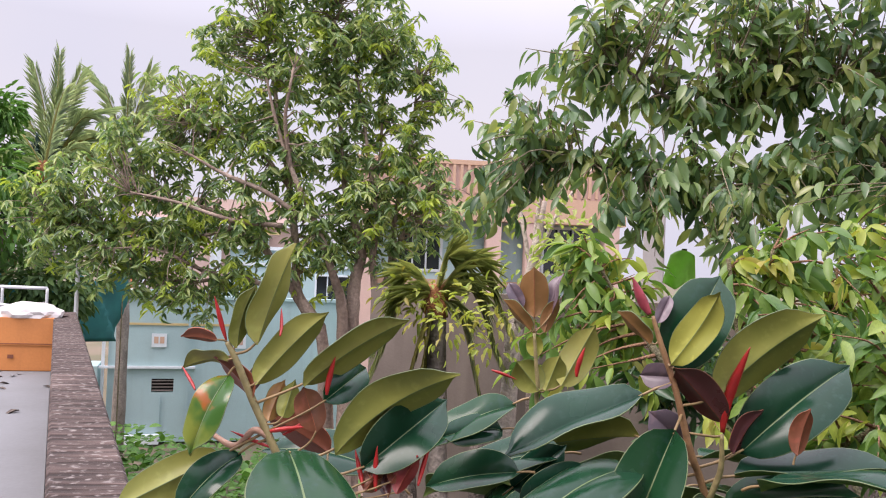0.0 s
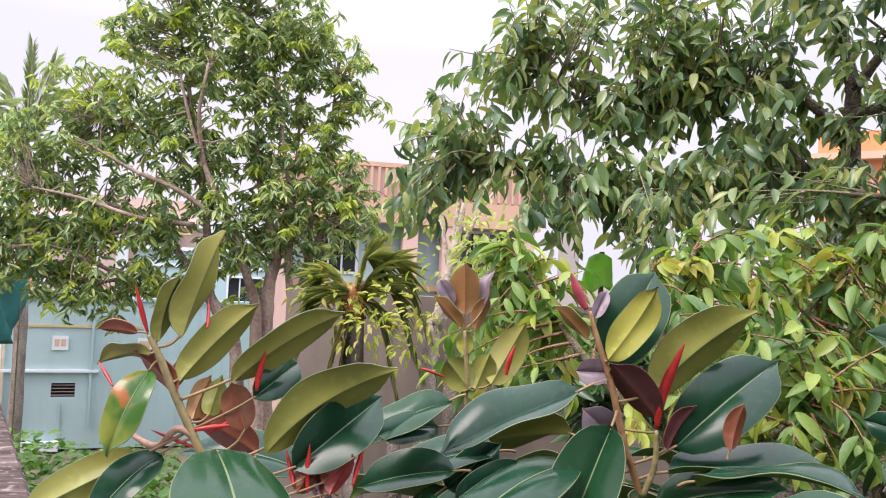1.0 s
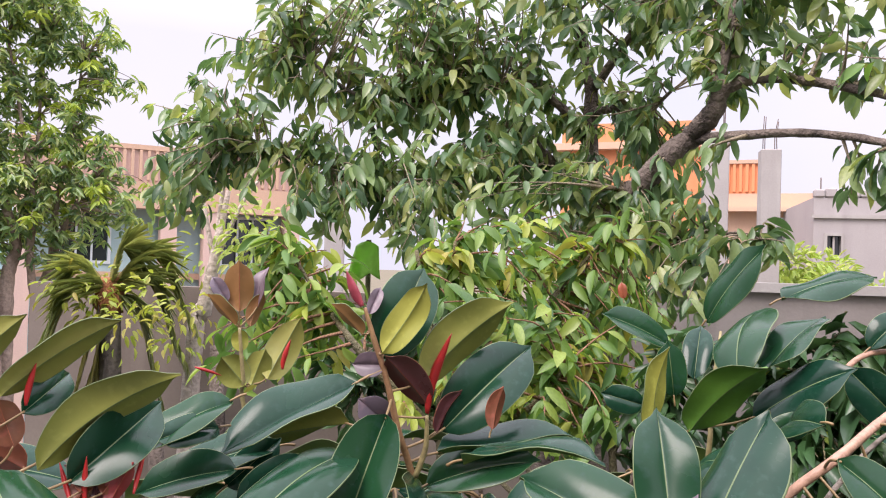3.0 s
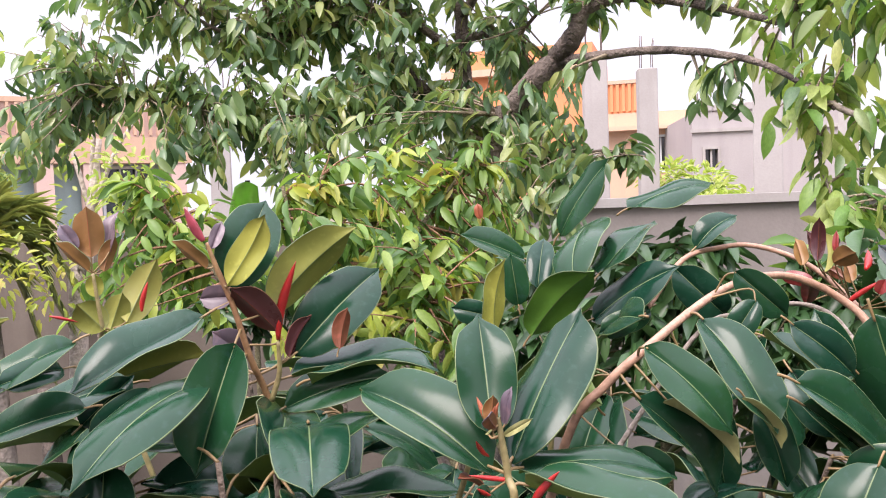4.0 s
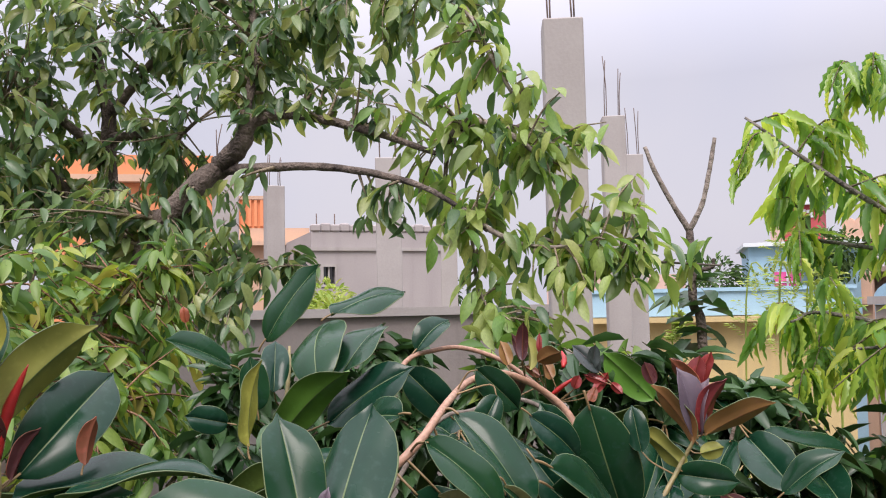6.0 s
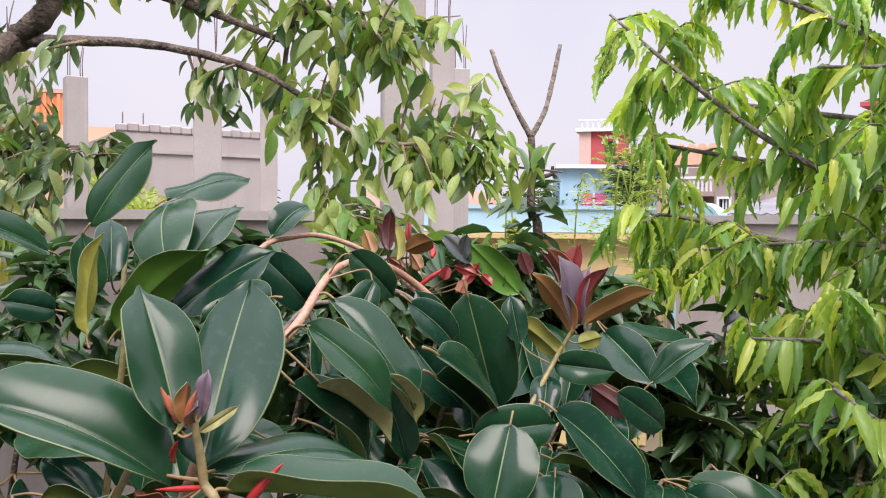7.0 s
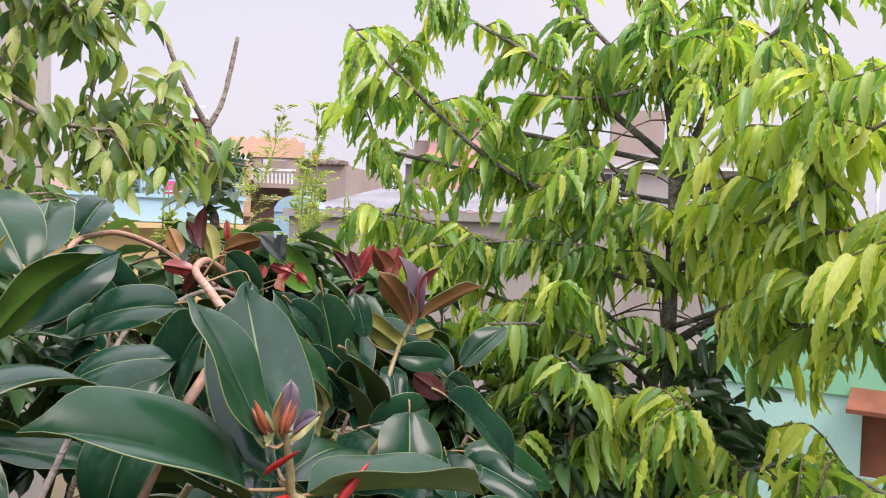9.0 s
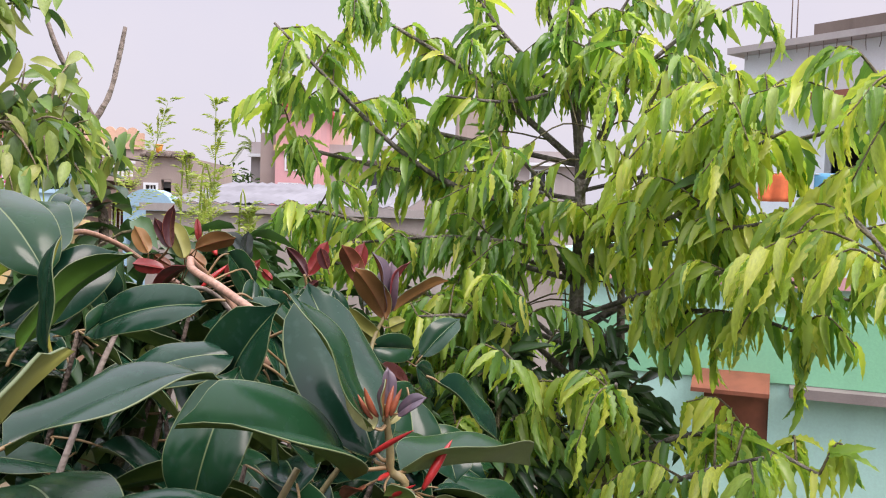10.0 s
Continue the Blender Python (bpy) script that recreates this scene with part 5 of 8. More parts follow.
def mango_tree():
    b = (-6.643, 10.188)
    limbs = [
        [(*b, 0, 0.1584), (b[0], b[1], 2.2, 0.1368), (-6.677, 10.159, 4.049, 0.108), (-6.651, 10.158, 4.696, 0.0864), (-6.578, 10.185, 5.183, 0.0648), (-6.816, 10.041, 6.061, 0.0432), (-6.924, 9.954, 7.428, 0.0288), (-7.027, 9.873, 8.634, 0.0144)],
        [(b[0] - 0.3, b[1], 0, 0.144), (b[0] - 0.4, b[1], 2.2, 0.1152), (-7.045, 9.972, 3.871, 0.0936), (-7.362, 9.792, 4.502, 0.072), (-7.427, 9.741, 5.307, 0.0576), (-7.536, 9.664, 6.189, 0.0432), (-7.707, 9.552, 7.231, 0.0288), (-7.876, 9.442, 8.192, 0.0144)],
        [(-7.232, 9.867, 4.185, 0.0648), (-7.645, 9.637, 4.893, 0.054), (-8.089, 9.393, 5.438, 0.0432), (-8.67, 9.086, 5.694, 0.0324), (-9.389, 8.71, 5.783, 0.0144)],
        [(b[0] + 0.3, b[1] + 0.2, 0, 0.1296), (b[0] + 0.5, b[1] + 0.2, 2.2, 0.108), (-6.455, 10.498, 4.131, 0.0792), (-6.315, 10.554, 4.875, 0.0576), (-6.264, 10.562, 5.698, 0.0396), (-6.108, 10.621, 6.69, 0.0252), (-6.024, 10.641, 7.679, 0.0108)],
        [(-7.517, 9.677, 6.029, 0.036), (-8.05, 9.387, 6.65, 0.0252), (-8.772, 9.007, 6.86, 0.0144)],
        [(-7.563, 9.688, 4.493, 0.0432), (-8.142, 9.383, 4.709, 0.0324), (-8.784, 9.051, 4.599, 0.0216), (-9.361, 8.748, 4.735, 0.0108)],
        [(-8.089, 9.393, 5.438, 0.036), (-8.801, 9.028, 5.244, 0.0252), (-9.736, 8.539, 5.363, 0.018), (-10.525, 8.128, 5.408, 0.0108)],
        [(-6.578, 10.185, 5.183, 0.036), (-6.393, 10.255, 6.322, 0.0252), (-6.36, 10.24, 7.776, 0.0108)],
        [(b[0] + 0.1, b[1] - 0.3, 0, 0.13), (b[0] + 0.1, b[1] - 0.3, 2.2, 0.11), (-6.69, 9.923, 4.218, 0.08), (-6.752, 9.765, 4.77, 0.06), (-6.921, 9.549, 5.463, 0.045), (-7.154, 9.3, 6.142, 0.036), (-7.378, 9.168, 6.828, 0.025), (-7.534, 9.072, 7.517, 0.014)],
        [(-7.061, 9.475, 5.535, 0.040), (-7.491, 9.131, 5.895, 0.034), (-7.908, 8.797, 6.095, 0.026), (-8.392, 8.539, 6.38, 0.016)],
        [(-7.19, 9.279, 6.218, 0.034), (-7.214, 9.139, 6.893, 0.026), (-7.13, 9.167, 7.587, 0.016)],
        [(-7.336, 9.334, 5.445, 0.036), (-7.824, 8.854, 5.486, 0.030), (-8.442, 8.528, 5.688, 0.022), (-9.058, 8.205, 5.813, 0.014)],
        [(-6.457, 10.495, 4.212, 0.06), (-6.428, 10.268, 4.948, 0.05), (-6.305, 10.09, 5.664, 0.036), (-6.436, 10.001, 6.61, 0.026), (-6.606, 9.888, 7.714, 0.014)],
        [(-6.315, 10.554, 4.875, 0.045), (-6.014, 10.47, 5.532, 0.034), (-5.74, 10.601, 6.029, 0.02)],
        [(-8.283, 9.311, 4.622, 0.034), (-8.501, 8.854, 4.848, 0.028), (-8.919, 8.52, 5.061, 0.02), (-9.473, 8.233, 5.036, 0.012)]]
    spots = [(560, 30, 1.1), (680, 50, 1.1), (460, 50, 0.9), (395, 85, 0.7), (520, 140, 1.1), (640, 160, 1.1), (735, 110, 0.8), (750, 190, 0.6),
             (325, 160, 0.6), (420, 200, 1.0), (270, 250, 0.9), (350, 280, 1.0), (480, 260, 1.0), (580, 260, 1.1), (680, 250, 1.0), (210, 280, 0.8),
             (150, 330, 0.8), (260, 370, 0.9), (340, 390, 0.9), (450, 370, 0.9), (560, 370, 0.9), (660, 350, 1.1), (740, 320, 0.9), (780, 380, 0.6),
             (700, 420, 0.8), (600, 430, 0.8), (420, 440, 0.7), (300, 440, 0.6), (230, 450, 0.6), (120, 430, 0.8), (80, 360, 0.7), (160, 400, 0.7),
             (280, 515, 0.4), (350, 520, 0.5), (200, 470, 0.5), (560, 460, 0.6), (420, 510, 0.4), (620, 90, 0.9), (500, -40, 1.0), (640, -60, 1.0)]
    clumps = []
    for px, py, dens in spots:
        x, y, z = MANGO_X + MANGO_RX * px - MANGO_UX * py, MANGO_Y + MANGO_RY * px - MANGO_UY * py, MANGO_Z + MANGO_RZ * px - MANGO_UZ * py
        clumps.append((x, y, z, 0.62, 0.15 + dens))
    clump_tree("mango_tree", "tall mango tree with several pale trunks and open leafy crown", (*b, 0), limbs, clumps, [M_MANGO, M_MANGO_YOUNG], LANCE,
               0.17, 31, M_BARK_MANGO, 48, 11, 0.6, 0.28, 0.15, 1.3, 0.13, 1.0, M_BARK_MANGO, True)


mango_tree()


def shrub():
    base = (-0.262, 2.882)
    top = [(-0.335, 2.772, 4.603, 0.02), (-0.337, 2.889, 4.902, 0.012), (-0.311, 2.898, 5.076, 0.006)]
    limbs = [[(*base, 0, 0.05), (*base, 2.5, 0.045), (-0.32, 2.855, 4.316, 0.035), (-0.335, 2.772, 4.603, 0.022), (-0.4, 2.788, 4.869, 0.012), (-0.431, 2.798, 5.04, 0.006)], top,
             [(-0.326, 2.861, 4.414, 0.02), (-0.116, 2.973, 4.689, 0.014), (0.055, 3.084, 4.923, 0.009), (0.208, 3.091, 5.105, 0.005)],
             [(-0.327, 2.86, 4.395, 0.02), (-0.573, 2.681, 4.698, 0.014), (-0.758, 2.795, 4.882, 0.008), (-0.883, 2.807, 5.056, 0.005)],
             [(-0.327, 2.86, 4.395, 0.018), (-0.074, 2.762, 4.519, 0.012), (0.083, 2.77, 4.701, 0.006)],
             [(-0.278, 3.331, 4.449, 0.018), (-0.197, 3.365, 4.775, 0.012), (-0.154, 3.495, 5.021, 0.007), (-0.121, 3.509, 5.148, 0.004)],
             [(-0.857, 3.025, 4.665, 0.014), (-0.898, 2.999, 4.865, 0.009), (-0.957, 2.964, 5.064, 0.005)]]
    clumps = [(-0.332, 2.897, 5.038, 0.16, 1.0), (-0.163, 2.994, 5.033, 0.18, 1.1), (0.061, 3.093, 5.089, 0.18, 1.0), (0.25, 3.091, 5.103, 0.14, 0.8), (-0.214, 2.781, 4.806, 0.22, 1.2),
              (-0.066, 2.88, 4.833, 0.2, 1.1), (-0.475, 2.789, 4.872, 0.2, 0.9), (-0.756, 2.797, 4.92, 0.18, 0.9), (-0.897, 2.908, 5.058, 0.16, 0.8), (-0.067, 2.667, 4.607, 0.2, 1.0),
              (0.055, 2.559, 4.511, 0.16, 0.7), (-0.249, 2.671, 4.614, 0.2, 0.9), (-0.824, 2.69, 4.78, 0.2, 0.9), (-0.937, 2.585, 4.653, 0.18, 0.8), (0.007, 2.973, 4.725, 0.2, 0.8),
              (-0.865, 3.013, 4.987, 0.2, 0.9), (-0.951, 2.972, 4.822, 0.2, 1.0), (-0.823, 3.04, 4.747, 0.18, 0.8), (-0.967, 2.855, 4.669, 0.16, 0.7), (-0.221, 3.347, 5.017, 0.22, 1.2),
              (-0.058, 3.434, 4.943, 0.22, 1.2), (-0.103, 3.302, 4.747, 0.24, 1.2), (-0.028, 3.233, 4.551, 0.24, 1.1), (-0.361, 3.277, 4.889, 0.18, 0.8), (-0.009, 3.455, 5.127, 0.2, 0.9),
              (-0.991, 2.947, 5.002, 0.12, 0.6), (-0.424, 3.361, 4.717, 0.2, 0.7),
              (0.205, 3.156, 4.869, 0.2, 0.9), (0.223, 3.069, 4.649, 0.2, 0.9), (0.363, 3.19, 4.782, 0.18, 0.7), (0.148, 2.962, 4.475, 0.2, 0.8), (0.323, 2.991, 4.541, 0.2, 0.8),
              (0.067, 3.013, 4.76, 0.18, 0.9), (0.209, 3.046, 4.78, 0.18, 0.8), (0.11, 3.037, 4.619, 0.2, 1.0), (0.271, 3.078, 4.574, 0.2, 1.0), (-0.031, 3.007, 4.592, 0.2, 0.9)]
    clump_tree("yellow_green_shrub", "bushy shrub with soft yellow green pointed leaves", (*base, 0), limbs, clumps, [M_SHRUB, M_SHRUB_TIP], OVATE,
               0.096, 51, M_TWIG, 9, 8, 0.6, 0.34, 0.17, 1.0, 0.22, 1.0, twig_mat=M_TWIG_RED, singles=300)


shrub()


def dark_shrub():
    b = (1.982, 1.559)
    limbs = [[(*b, 0, 0.03), (*b, 2.0, 0.028), (1.975, 1.549, 3.99, 0.02), (1.947, 1.596, 4.191, 0.012), (1.94, 1.614, 4.308, 0.005)],
             [(1.973, 1.547, 3.957, 0.015), (2.214, 1.452, 4.132, 0.009), (2.514, 1.434, 4.228, 0.004)],
             [(1.744, 1.103, 4.001, 0.015), (1.845, 1.157, 4.219, 0.009), (1.958, 1.139, 4.421, 0.004)],
             [(1.895, 0.826, 3.975, 0.015), (2.012, 0.799, 4.243, 0.009), (2.219, 0.822, 4.437, 0.004)]]
    clumps = [(1.823, 1.579, 4.169, 0.22, 1.2), (2.006, 1.537, 4.242, 0.2, 1.0), (1.886, 1.504, 4.074, 0.25, 1.3), (2.249, 1.412, 4.098, 0.25, 1.2), (2.54, 1.407, 4.229, 0.25, 1.0),
              (1.945, 1.169, 4.231, 0.25, 1.2), (2.067, 1.091, 4.405, 0.2, 0.8), (1.862, 1.026, 4.06, 0.25, 1.2), (2.221, 0.8, 4.377, 0.22, 0.9), (2.027, 0.704, 4.189, 0.25, 1.0),
              (2.041, 1.246, 4.44, 0.2, 0.9), (1.69, 1.568, 4.089, 0.2, 1.0), (2.351, 1.618, 4.337, 0.2, 0.8), (2.492, 1.289, 3.981, 0.25, 1.0),
              (1.852, 1.718, 4.424, 0.2, 1.0), (2.149, 1.699, 4.481, 0.2, 0.8), (1.799, 1.743, 4.51, 0.2, 1.0), (2.004, 1.758, 4.405, 0.2, 1.0)]
    clump_tree("dark_green_shrub", "dense dark green shrub growing below the mast tree", (*b, 0), limbs, clumps, [M_UNDERSHRUB, M_MAST], LANCE,
               0.13, 55, M_TWIG, 12, 8, 0.3, 0.30, 0.1, 1.0, 0.2, 0.8)


dark_shrub()


def low_shrub():
    """Shaded bushes filling the ground between the rubber plant and the compound wall."""
    b = (0.754, 2.498)
    limbs = [[(*b, 0, 0.03), (*b, 2.5, 0.026), (0.758, 2.52, 4.363, 0.018), (0.755, 2.503, 4.607, 0.010), (0.768, 2.484, 4.764, 0.004)],
             [(*b, 3.0, 0.02), (0.415, 2.691, 4.441, 0.012), (0.381, 2.691, 4.686, 0.004)],
             [(*b, 3.0, 0.02), (1.098, 2.338, 4.425, 0.012), (1.126, 2.305, 4.668, 0.004)],
             [(*b, 3.0, 0.02), (0.212, 2.685, 4.431, 0.012), (1.034, 2.742, 4.4, 0.004)],
             [(*b, 2.6, 0.02), (0.1, 3.5, 3.9, 0.014), (-0.3, 4.1, 4.5, 0.006)], [(0.1, 3.5, 3.9, 0.012), (-0.5, 3.9, 4.3, 0.009), (-0.9, 3.8, 4.5, 0.004)],
             [(*b, 3.0, 0.02), (1.377, 2.085, 4.37, 0.012), (1.512, 1.891, 4.517, 0.008), (1.683, 1.794, 4.626, 0.004)]]
    clumps = [(-0.966, 3.759, 4.5, 0.2, 0.7), (-0.699, 3.898, 4.557, 0.24, 1.1), (-0.505, 3.996, 4.68, 0.22, 1.0), (-0.303, 4.102, 4.6, 0.25, 1.1), (-0.129, 4.19, 4.70, 0.25, 1.1), (-0.035, 4.244, 4.512, 0.25, 1.0), (-0.828, 3.835, 4.402, 0.22, 0.9), (-0.497, 4.007, 4.417, 0.24, 1.0), (-0.232, 4.144, 4.429, 0.24, 1.0), (0.427, 2.665, 4.702, 0.14, 0.8), (0.598, 2.577, 4.698, 0.16, 1.0), (0.769, 2.486, 4.729, 0.16, 1.0), (0.955, 2.391, 4.707, 0.16, 1.0),
              (1.142, 2.296, 4.685, 0.16, 1.0), (1.313, 2.209, 4.664, 0.16, 0.9), (0.36, 2.604, 4.478, 0.18, 0.8), (0.569, 2.494, 4.506, 0.22, 1.2), (0.808, 2.37, 4.501, 0.22, 1.2),
              (1.047, 2.247, 4.495, 0.22, 1.2), (1.256, 2.14, 4.473, 0.22, 1.2), (1.058, 2.701, 4.481, 0.2, 1.0), (0.944, 2.915, 4.478, 0.2, 1.0), (0.983, 2.622, 4.328, 0.22, 1.0),
              (1.24, 1.786, 4.785, 0.08, 0.8), (1.142, 1.838, 4.78, 0.07, 0.6), (1.467, 1.904, 4.655, 0.12, 1.0), (1.611, 1.829, 4.66, 0.12, 1.0), (1.837, 1.827, 4.636, 0.12, 1.0), (1.454, 1.807, 4.535, 0.16, 1.1), (1.684, 1.802, 4.513, 0.16, 1.1), (1.34, 1.979, 4.537, 0.16, 1.0)]
    clump_tree("dark_green_shrub", "low shaded bush with dark green pointed leaves before the compound wall", (*b, 0), limbs, clumps, [M_UNDERSHRUB, M_SHRUB], LANCE,
               0.12, 57, M_TWIG, 14, 8, 0.35, 0.34, 0.06, 1.0, 0.2, 0.8)


low_shrub()


def mast_tree():
    """Slim straight trunk, rising branches and long wavy hanging leaves."""
    rng = np.random.default_rng(8)
    b = (2.302, 0.929)
    tree = thing("mast_tree", (*b, 0), "slim mast tree with long wavy bright green leaves", "tree")
    limb("trunk", [(*b, 0, 0.0432), (*b, 2.5, 0.0396), (2.283, 0.913, 3.918, 0.0302), (2.306, 0.93, 4.543, 0.0259), (2.319, 0.928, 4.877, 0.0216), (2.329, 0.943, 5.189, 0.0187), (2.33, 0.993, 5.438, 0.0144), (2.325, 1.083, 5.706, 0.0101), (2.333, 1.129, 6.122, 0.0043)],
         M_BARK_MAST, tree, 10, 6, 0.15)
    limb("trunk", [(b[0] + 0.05, b[1] - 0.2, 0, 0.0288), (b[0] + 0.04, b[1] - 0.2, 2.5, 0.0252), (2.332, 0.765, 4.465, 0.0158), (2.341, 0.77, 4.715, 0.013), (2.363, 0.72, 5.029, 0.0086), (2.392, 0.628, 5.324, 0.0043)], M_BARK_MAST, tree, 8, 6, 0.15)
    branches = [
        ([(2.244, 0.867, 4.853, 0.010), (1.984, 0.739, 5.212, 0.007), (1.802, 0.673, 5.369, 0.004)], 0.6),
        ([(2.151, 0.826, 4.837, 0.010), (1.805, 0.630, 5.128, 0.007), (1.633, 0.519, 5.218, 0.004)], 0.85),
        ([(2.151, 0.826, 4.837, 0.010), (1.728, 0.529, 5.061, 0.007), (1.569, 0.378, 5.154, 0.004)], 0.9),
        ([(2.056, 0.786, 4.786, 0.010), (1.804, 0.605, 4.936, 0.007), (1.636, 0.480, 5.013, 0.004)], 0.8),
        ([(2.056, 0.786, 4.786, 0.010), (1.723, 0.519, 4.876, 0.007), (1.558, 0.380, 4.913, 0.004)], 0.9),
        ([(1.958, 0.743, 4.617, 0.010), (1.710, 0.543, 4.751, 0.007), (1.541, 0.413, 4.771, 0.004)], 0.7),
        ([(2.249, 0.875, 5.028, 0.010), (2.077, 0.796, 5.331, 0.007), (1.987, 0.770, 5.491, 0.004)], 0.4),
        ([(2.319, 0.998, 5.088, 0.010), (2.138, 0.942, 5.341, 0.007), (2.050, 0.910, 5.508, 0.004)], 0.3),
        ([(2.319, 0.954, 4.98, 0.014), (2.247, 1.355, 5, 0.011), (2.158, 1.595, 5.144, 0.009), (1.981, 1.778, 5.34, 0.007), (1.856, 1.948, 5.526, 0.004)], 0.55),
        ([(2.323, 0.971, 5.167, 0.014), (2.275, 1.287, 5.387, 0.010), (2.229, 1.581, 5.566, 0.007), (2.15, 1.754, 5.652, 0.004)], 0.25),
        ([(2.331, 0.974, 5.376, 0.012), (2.295, 1.211, 5.556, 0.008), (2.273, 1.383, 5.78, 0.004)], 0.2),
        ([(2.329, 1.002, 5.458, 0.010), (2.238, 0.985, 5.642, 0.008), (2.258, 0.936, 5.926, 0.004)], 0.2),
        ([(2.314, 0.942, 4.814, 0.013), (2.17, 1.174, 4.81, 0.009), (2.079, 1.403, 4.824, 0.007), (1.973, 1.7, 4.796, 0.004)], 0.25),
        ([(2.325, 0.943, 5.085, 0.014), (2.26, 0.796, 5.346, 0.010), (2.303, 0.605, 5.553, 0.007), (2.238, 0.426, 5.654, 0.004)], 0.3),
        ([(2.307, 0.924, 4.544, 0.017), (2.244, 0.73, 4.631, 0.014), (1.985, 0.518, 4.837, 0.011), (1.703, 0.456, 5.122, 0.008), (1.596, 0.527, 5.327, 0.004)], 0.9),
        ([(1.985, 0.518, 4.837, 0.012), (1.818, 0.331, 4.899, 0.009), (1.637, 0.224, 4.965, 0.007), (1.455, 0.115, 5.007, 0.004)], 0.9),
        ([(2.23, 0.768, 4.479, 0.013), (2.064, 0.589, 4.597, 0.010), (1.791, 0.42, 4.627, 0.007), (1.613, 0.272, 4.593, 0.004)], 0.5),
        ([(2.293, 0.865, 3.941, 0.013), (1.839, 0.629, 4.225, 0.009), (1.674, 0.426, 4.283, 0.007), (1.498, 0.27, 4.252, 0.004)], 0.85),
        ([(2.299, 0.925, 4.356, 0.013), (2.067, 1.114, 4.502, 0.009), (1.939, 1.274, 4.567, 0.007), (1.811, 1.42, 4.574, 0.004)], 0.3),
        ([(2.291, 0.917, 4.127, 0.013), (1.872, 1.037, 4.35, 0.009), (1.658, 1.128, 4.505, 0.005)], 0.5),
        ([(2.291, 0.917, 4.127, 0.013), (1.811, 0.805, 4.324, 0.009), (1.512, 0.799, 4.453, 0.005)], 0.5),
        ([(2.211, 0.742, 3.875, 0.012), (1.542, 0.578, 4.212, 0.008), (1.264, 0.458, 4.347, 0.004)], 0.3),
        ([(1.637, 0.224, 4.965, 0.008), (1.332, 0.199, 4.852, 0.006), (1.225, 0.203, 4.753, 0.004)], 0.95),
        ([(1.985, 0.518, 4.837, 0.010), (1.924, 0.269, 4.725, 0.007), (1.748, 0.106, 4.68, 0.004)], 0.3),
        ([(2.311, 0.934, 4.71, 0.012), (2.25, 0.761, 4.923, 0.008), (2.182, 0.595, 5.025, 0.004)], 0.35),
        ([(2.311, 0.934, 4.71, 0.012), (2.387, 1.136, 4.956, 0.008), (2.377, 1.252, 5.232, 0.006), (2.377, 1.303, 5.467, 0.004)], 0.2),
        ([(2.33, 0.954, 5.251, 0.010), (2.466, 0.842, 5.61, 0.007), (2.502, 0.703, 5.873, 0.004)], 0.2),
        ([(2.33, 0.991, 5.438, 0.010), (2.187, 1.192, 5.313, 0.007), (2.099, 1.402, 5.32, 0.004)], 0.25),
        ([(2.318, 0.936, 4.877, 0.010), (2.09, 1.116, 5.087, 0.007), (1.966, 1.236, 5.058, 0.004)], 0.2),
        ([(1.554, 0.139, 5.055, 0.008), (1.458, 0.136, 5.19, 0.006), (1.342, 0.226, 5.241, 0.004)], 0.7),
        ([(2.287, 0.912, 4.002, 0.010), (2.044, 1.135, 4.033, 0.007), (1.921, 1.276, 4.115, 0.004)], 0.1),
        ([(2.979, 1.243, 4.349, 0.010), (2.504, 1.307, 4.325, 0.007), (2.15, 1.398, 4.396, 0.004)], 0.5),
        ([(2.973, 1.234, 4.187, 0.010), (2.344, 1.339, 4.414, 0.007), (1.905, 1.375, 4.495, 0.004)], 0.1),
        ([(2.858, 1.195, 4.016, 0.010), (2.17, 1.221, 4.289, 0.007), (1.74, 1.249, 4.387, 0.004)], 0.1),
        ([(2.745, 1.159, 3.895, 0.010), (2.138, 1.1, 4.191, 0.007), (1.731, 1.102, 4.278, 0.004)], 0.25),
        ([(2.983, 1.249, 4.469, 0.010), (2.552, 1.283, 4.616, 0.007), (2.181, 1.386, 4.631, 0.004)], 0.3),
        ([(2.682, 1.223, 3.856, 0.010), (1.858, 1.247, 4.143, 0.007), (1.574, 1.267, 4.248, 0.004)], 0.2),
        ([(2.993, 1.264, 4.751, 0.010), (2.495, 1.505, 4.791, 0.007), (2.033, 1.702, 4.756, 0.004)], 0.35),
        ([(3.003, 1.278, 5.033, 0.010), (2.671, 1.488, 5.062, 0.007), (2.312, 1.726, 5.088, 0.004)], 0.3),
        ([(2.968, 1.226, 4.026, 0.010), (2.394, 1.261, 4.136, 0.007), (2.024, 1.37, 4.221, 0.004)], 0.3),
        ([(2.689, 1.91, 5.156, 0.010), (2.259, 1.897, 5.298, 0.007), (2.057, 1.888, 5.307, 0.004)], 0.35),
        ([(2.691, 1.924, 4.955, 0.010), (2.228, 1.926, 5.13, 0.007), (2.011, 1.925, 5.127, 0.004)], 0.2),
        ([(2.597, 1.878, 4.721, 0.010), (2.086, 1.791, 4.89, 0.007), (1.849, 1.802, 4.879, 0.004)], 0.3),
        ([(2.6, 1.894, 4.488, 0.010), (2.12, 1.787, 4.714, 0.007), (1.88, 1.797, 4.727, 0.004)], 0.25)]
    tw, cr = Heap(), Foliage(WAVY)
    up0 = np.array([0, 0, 1.0])

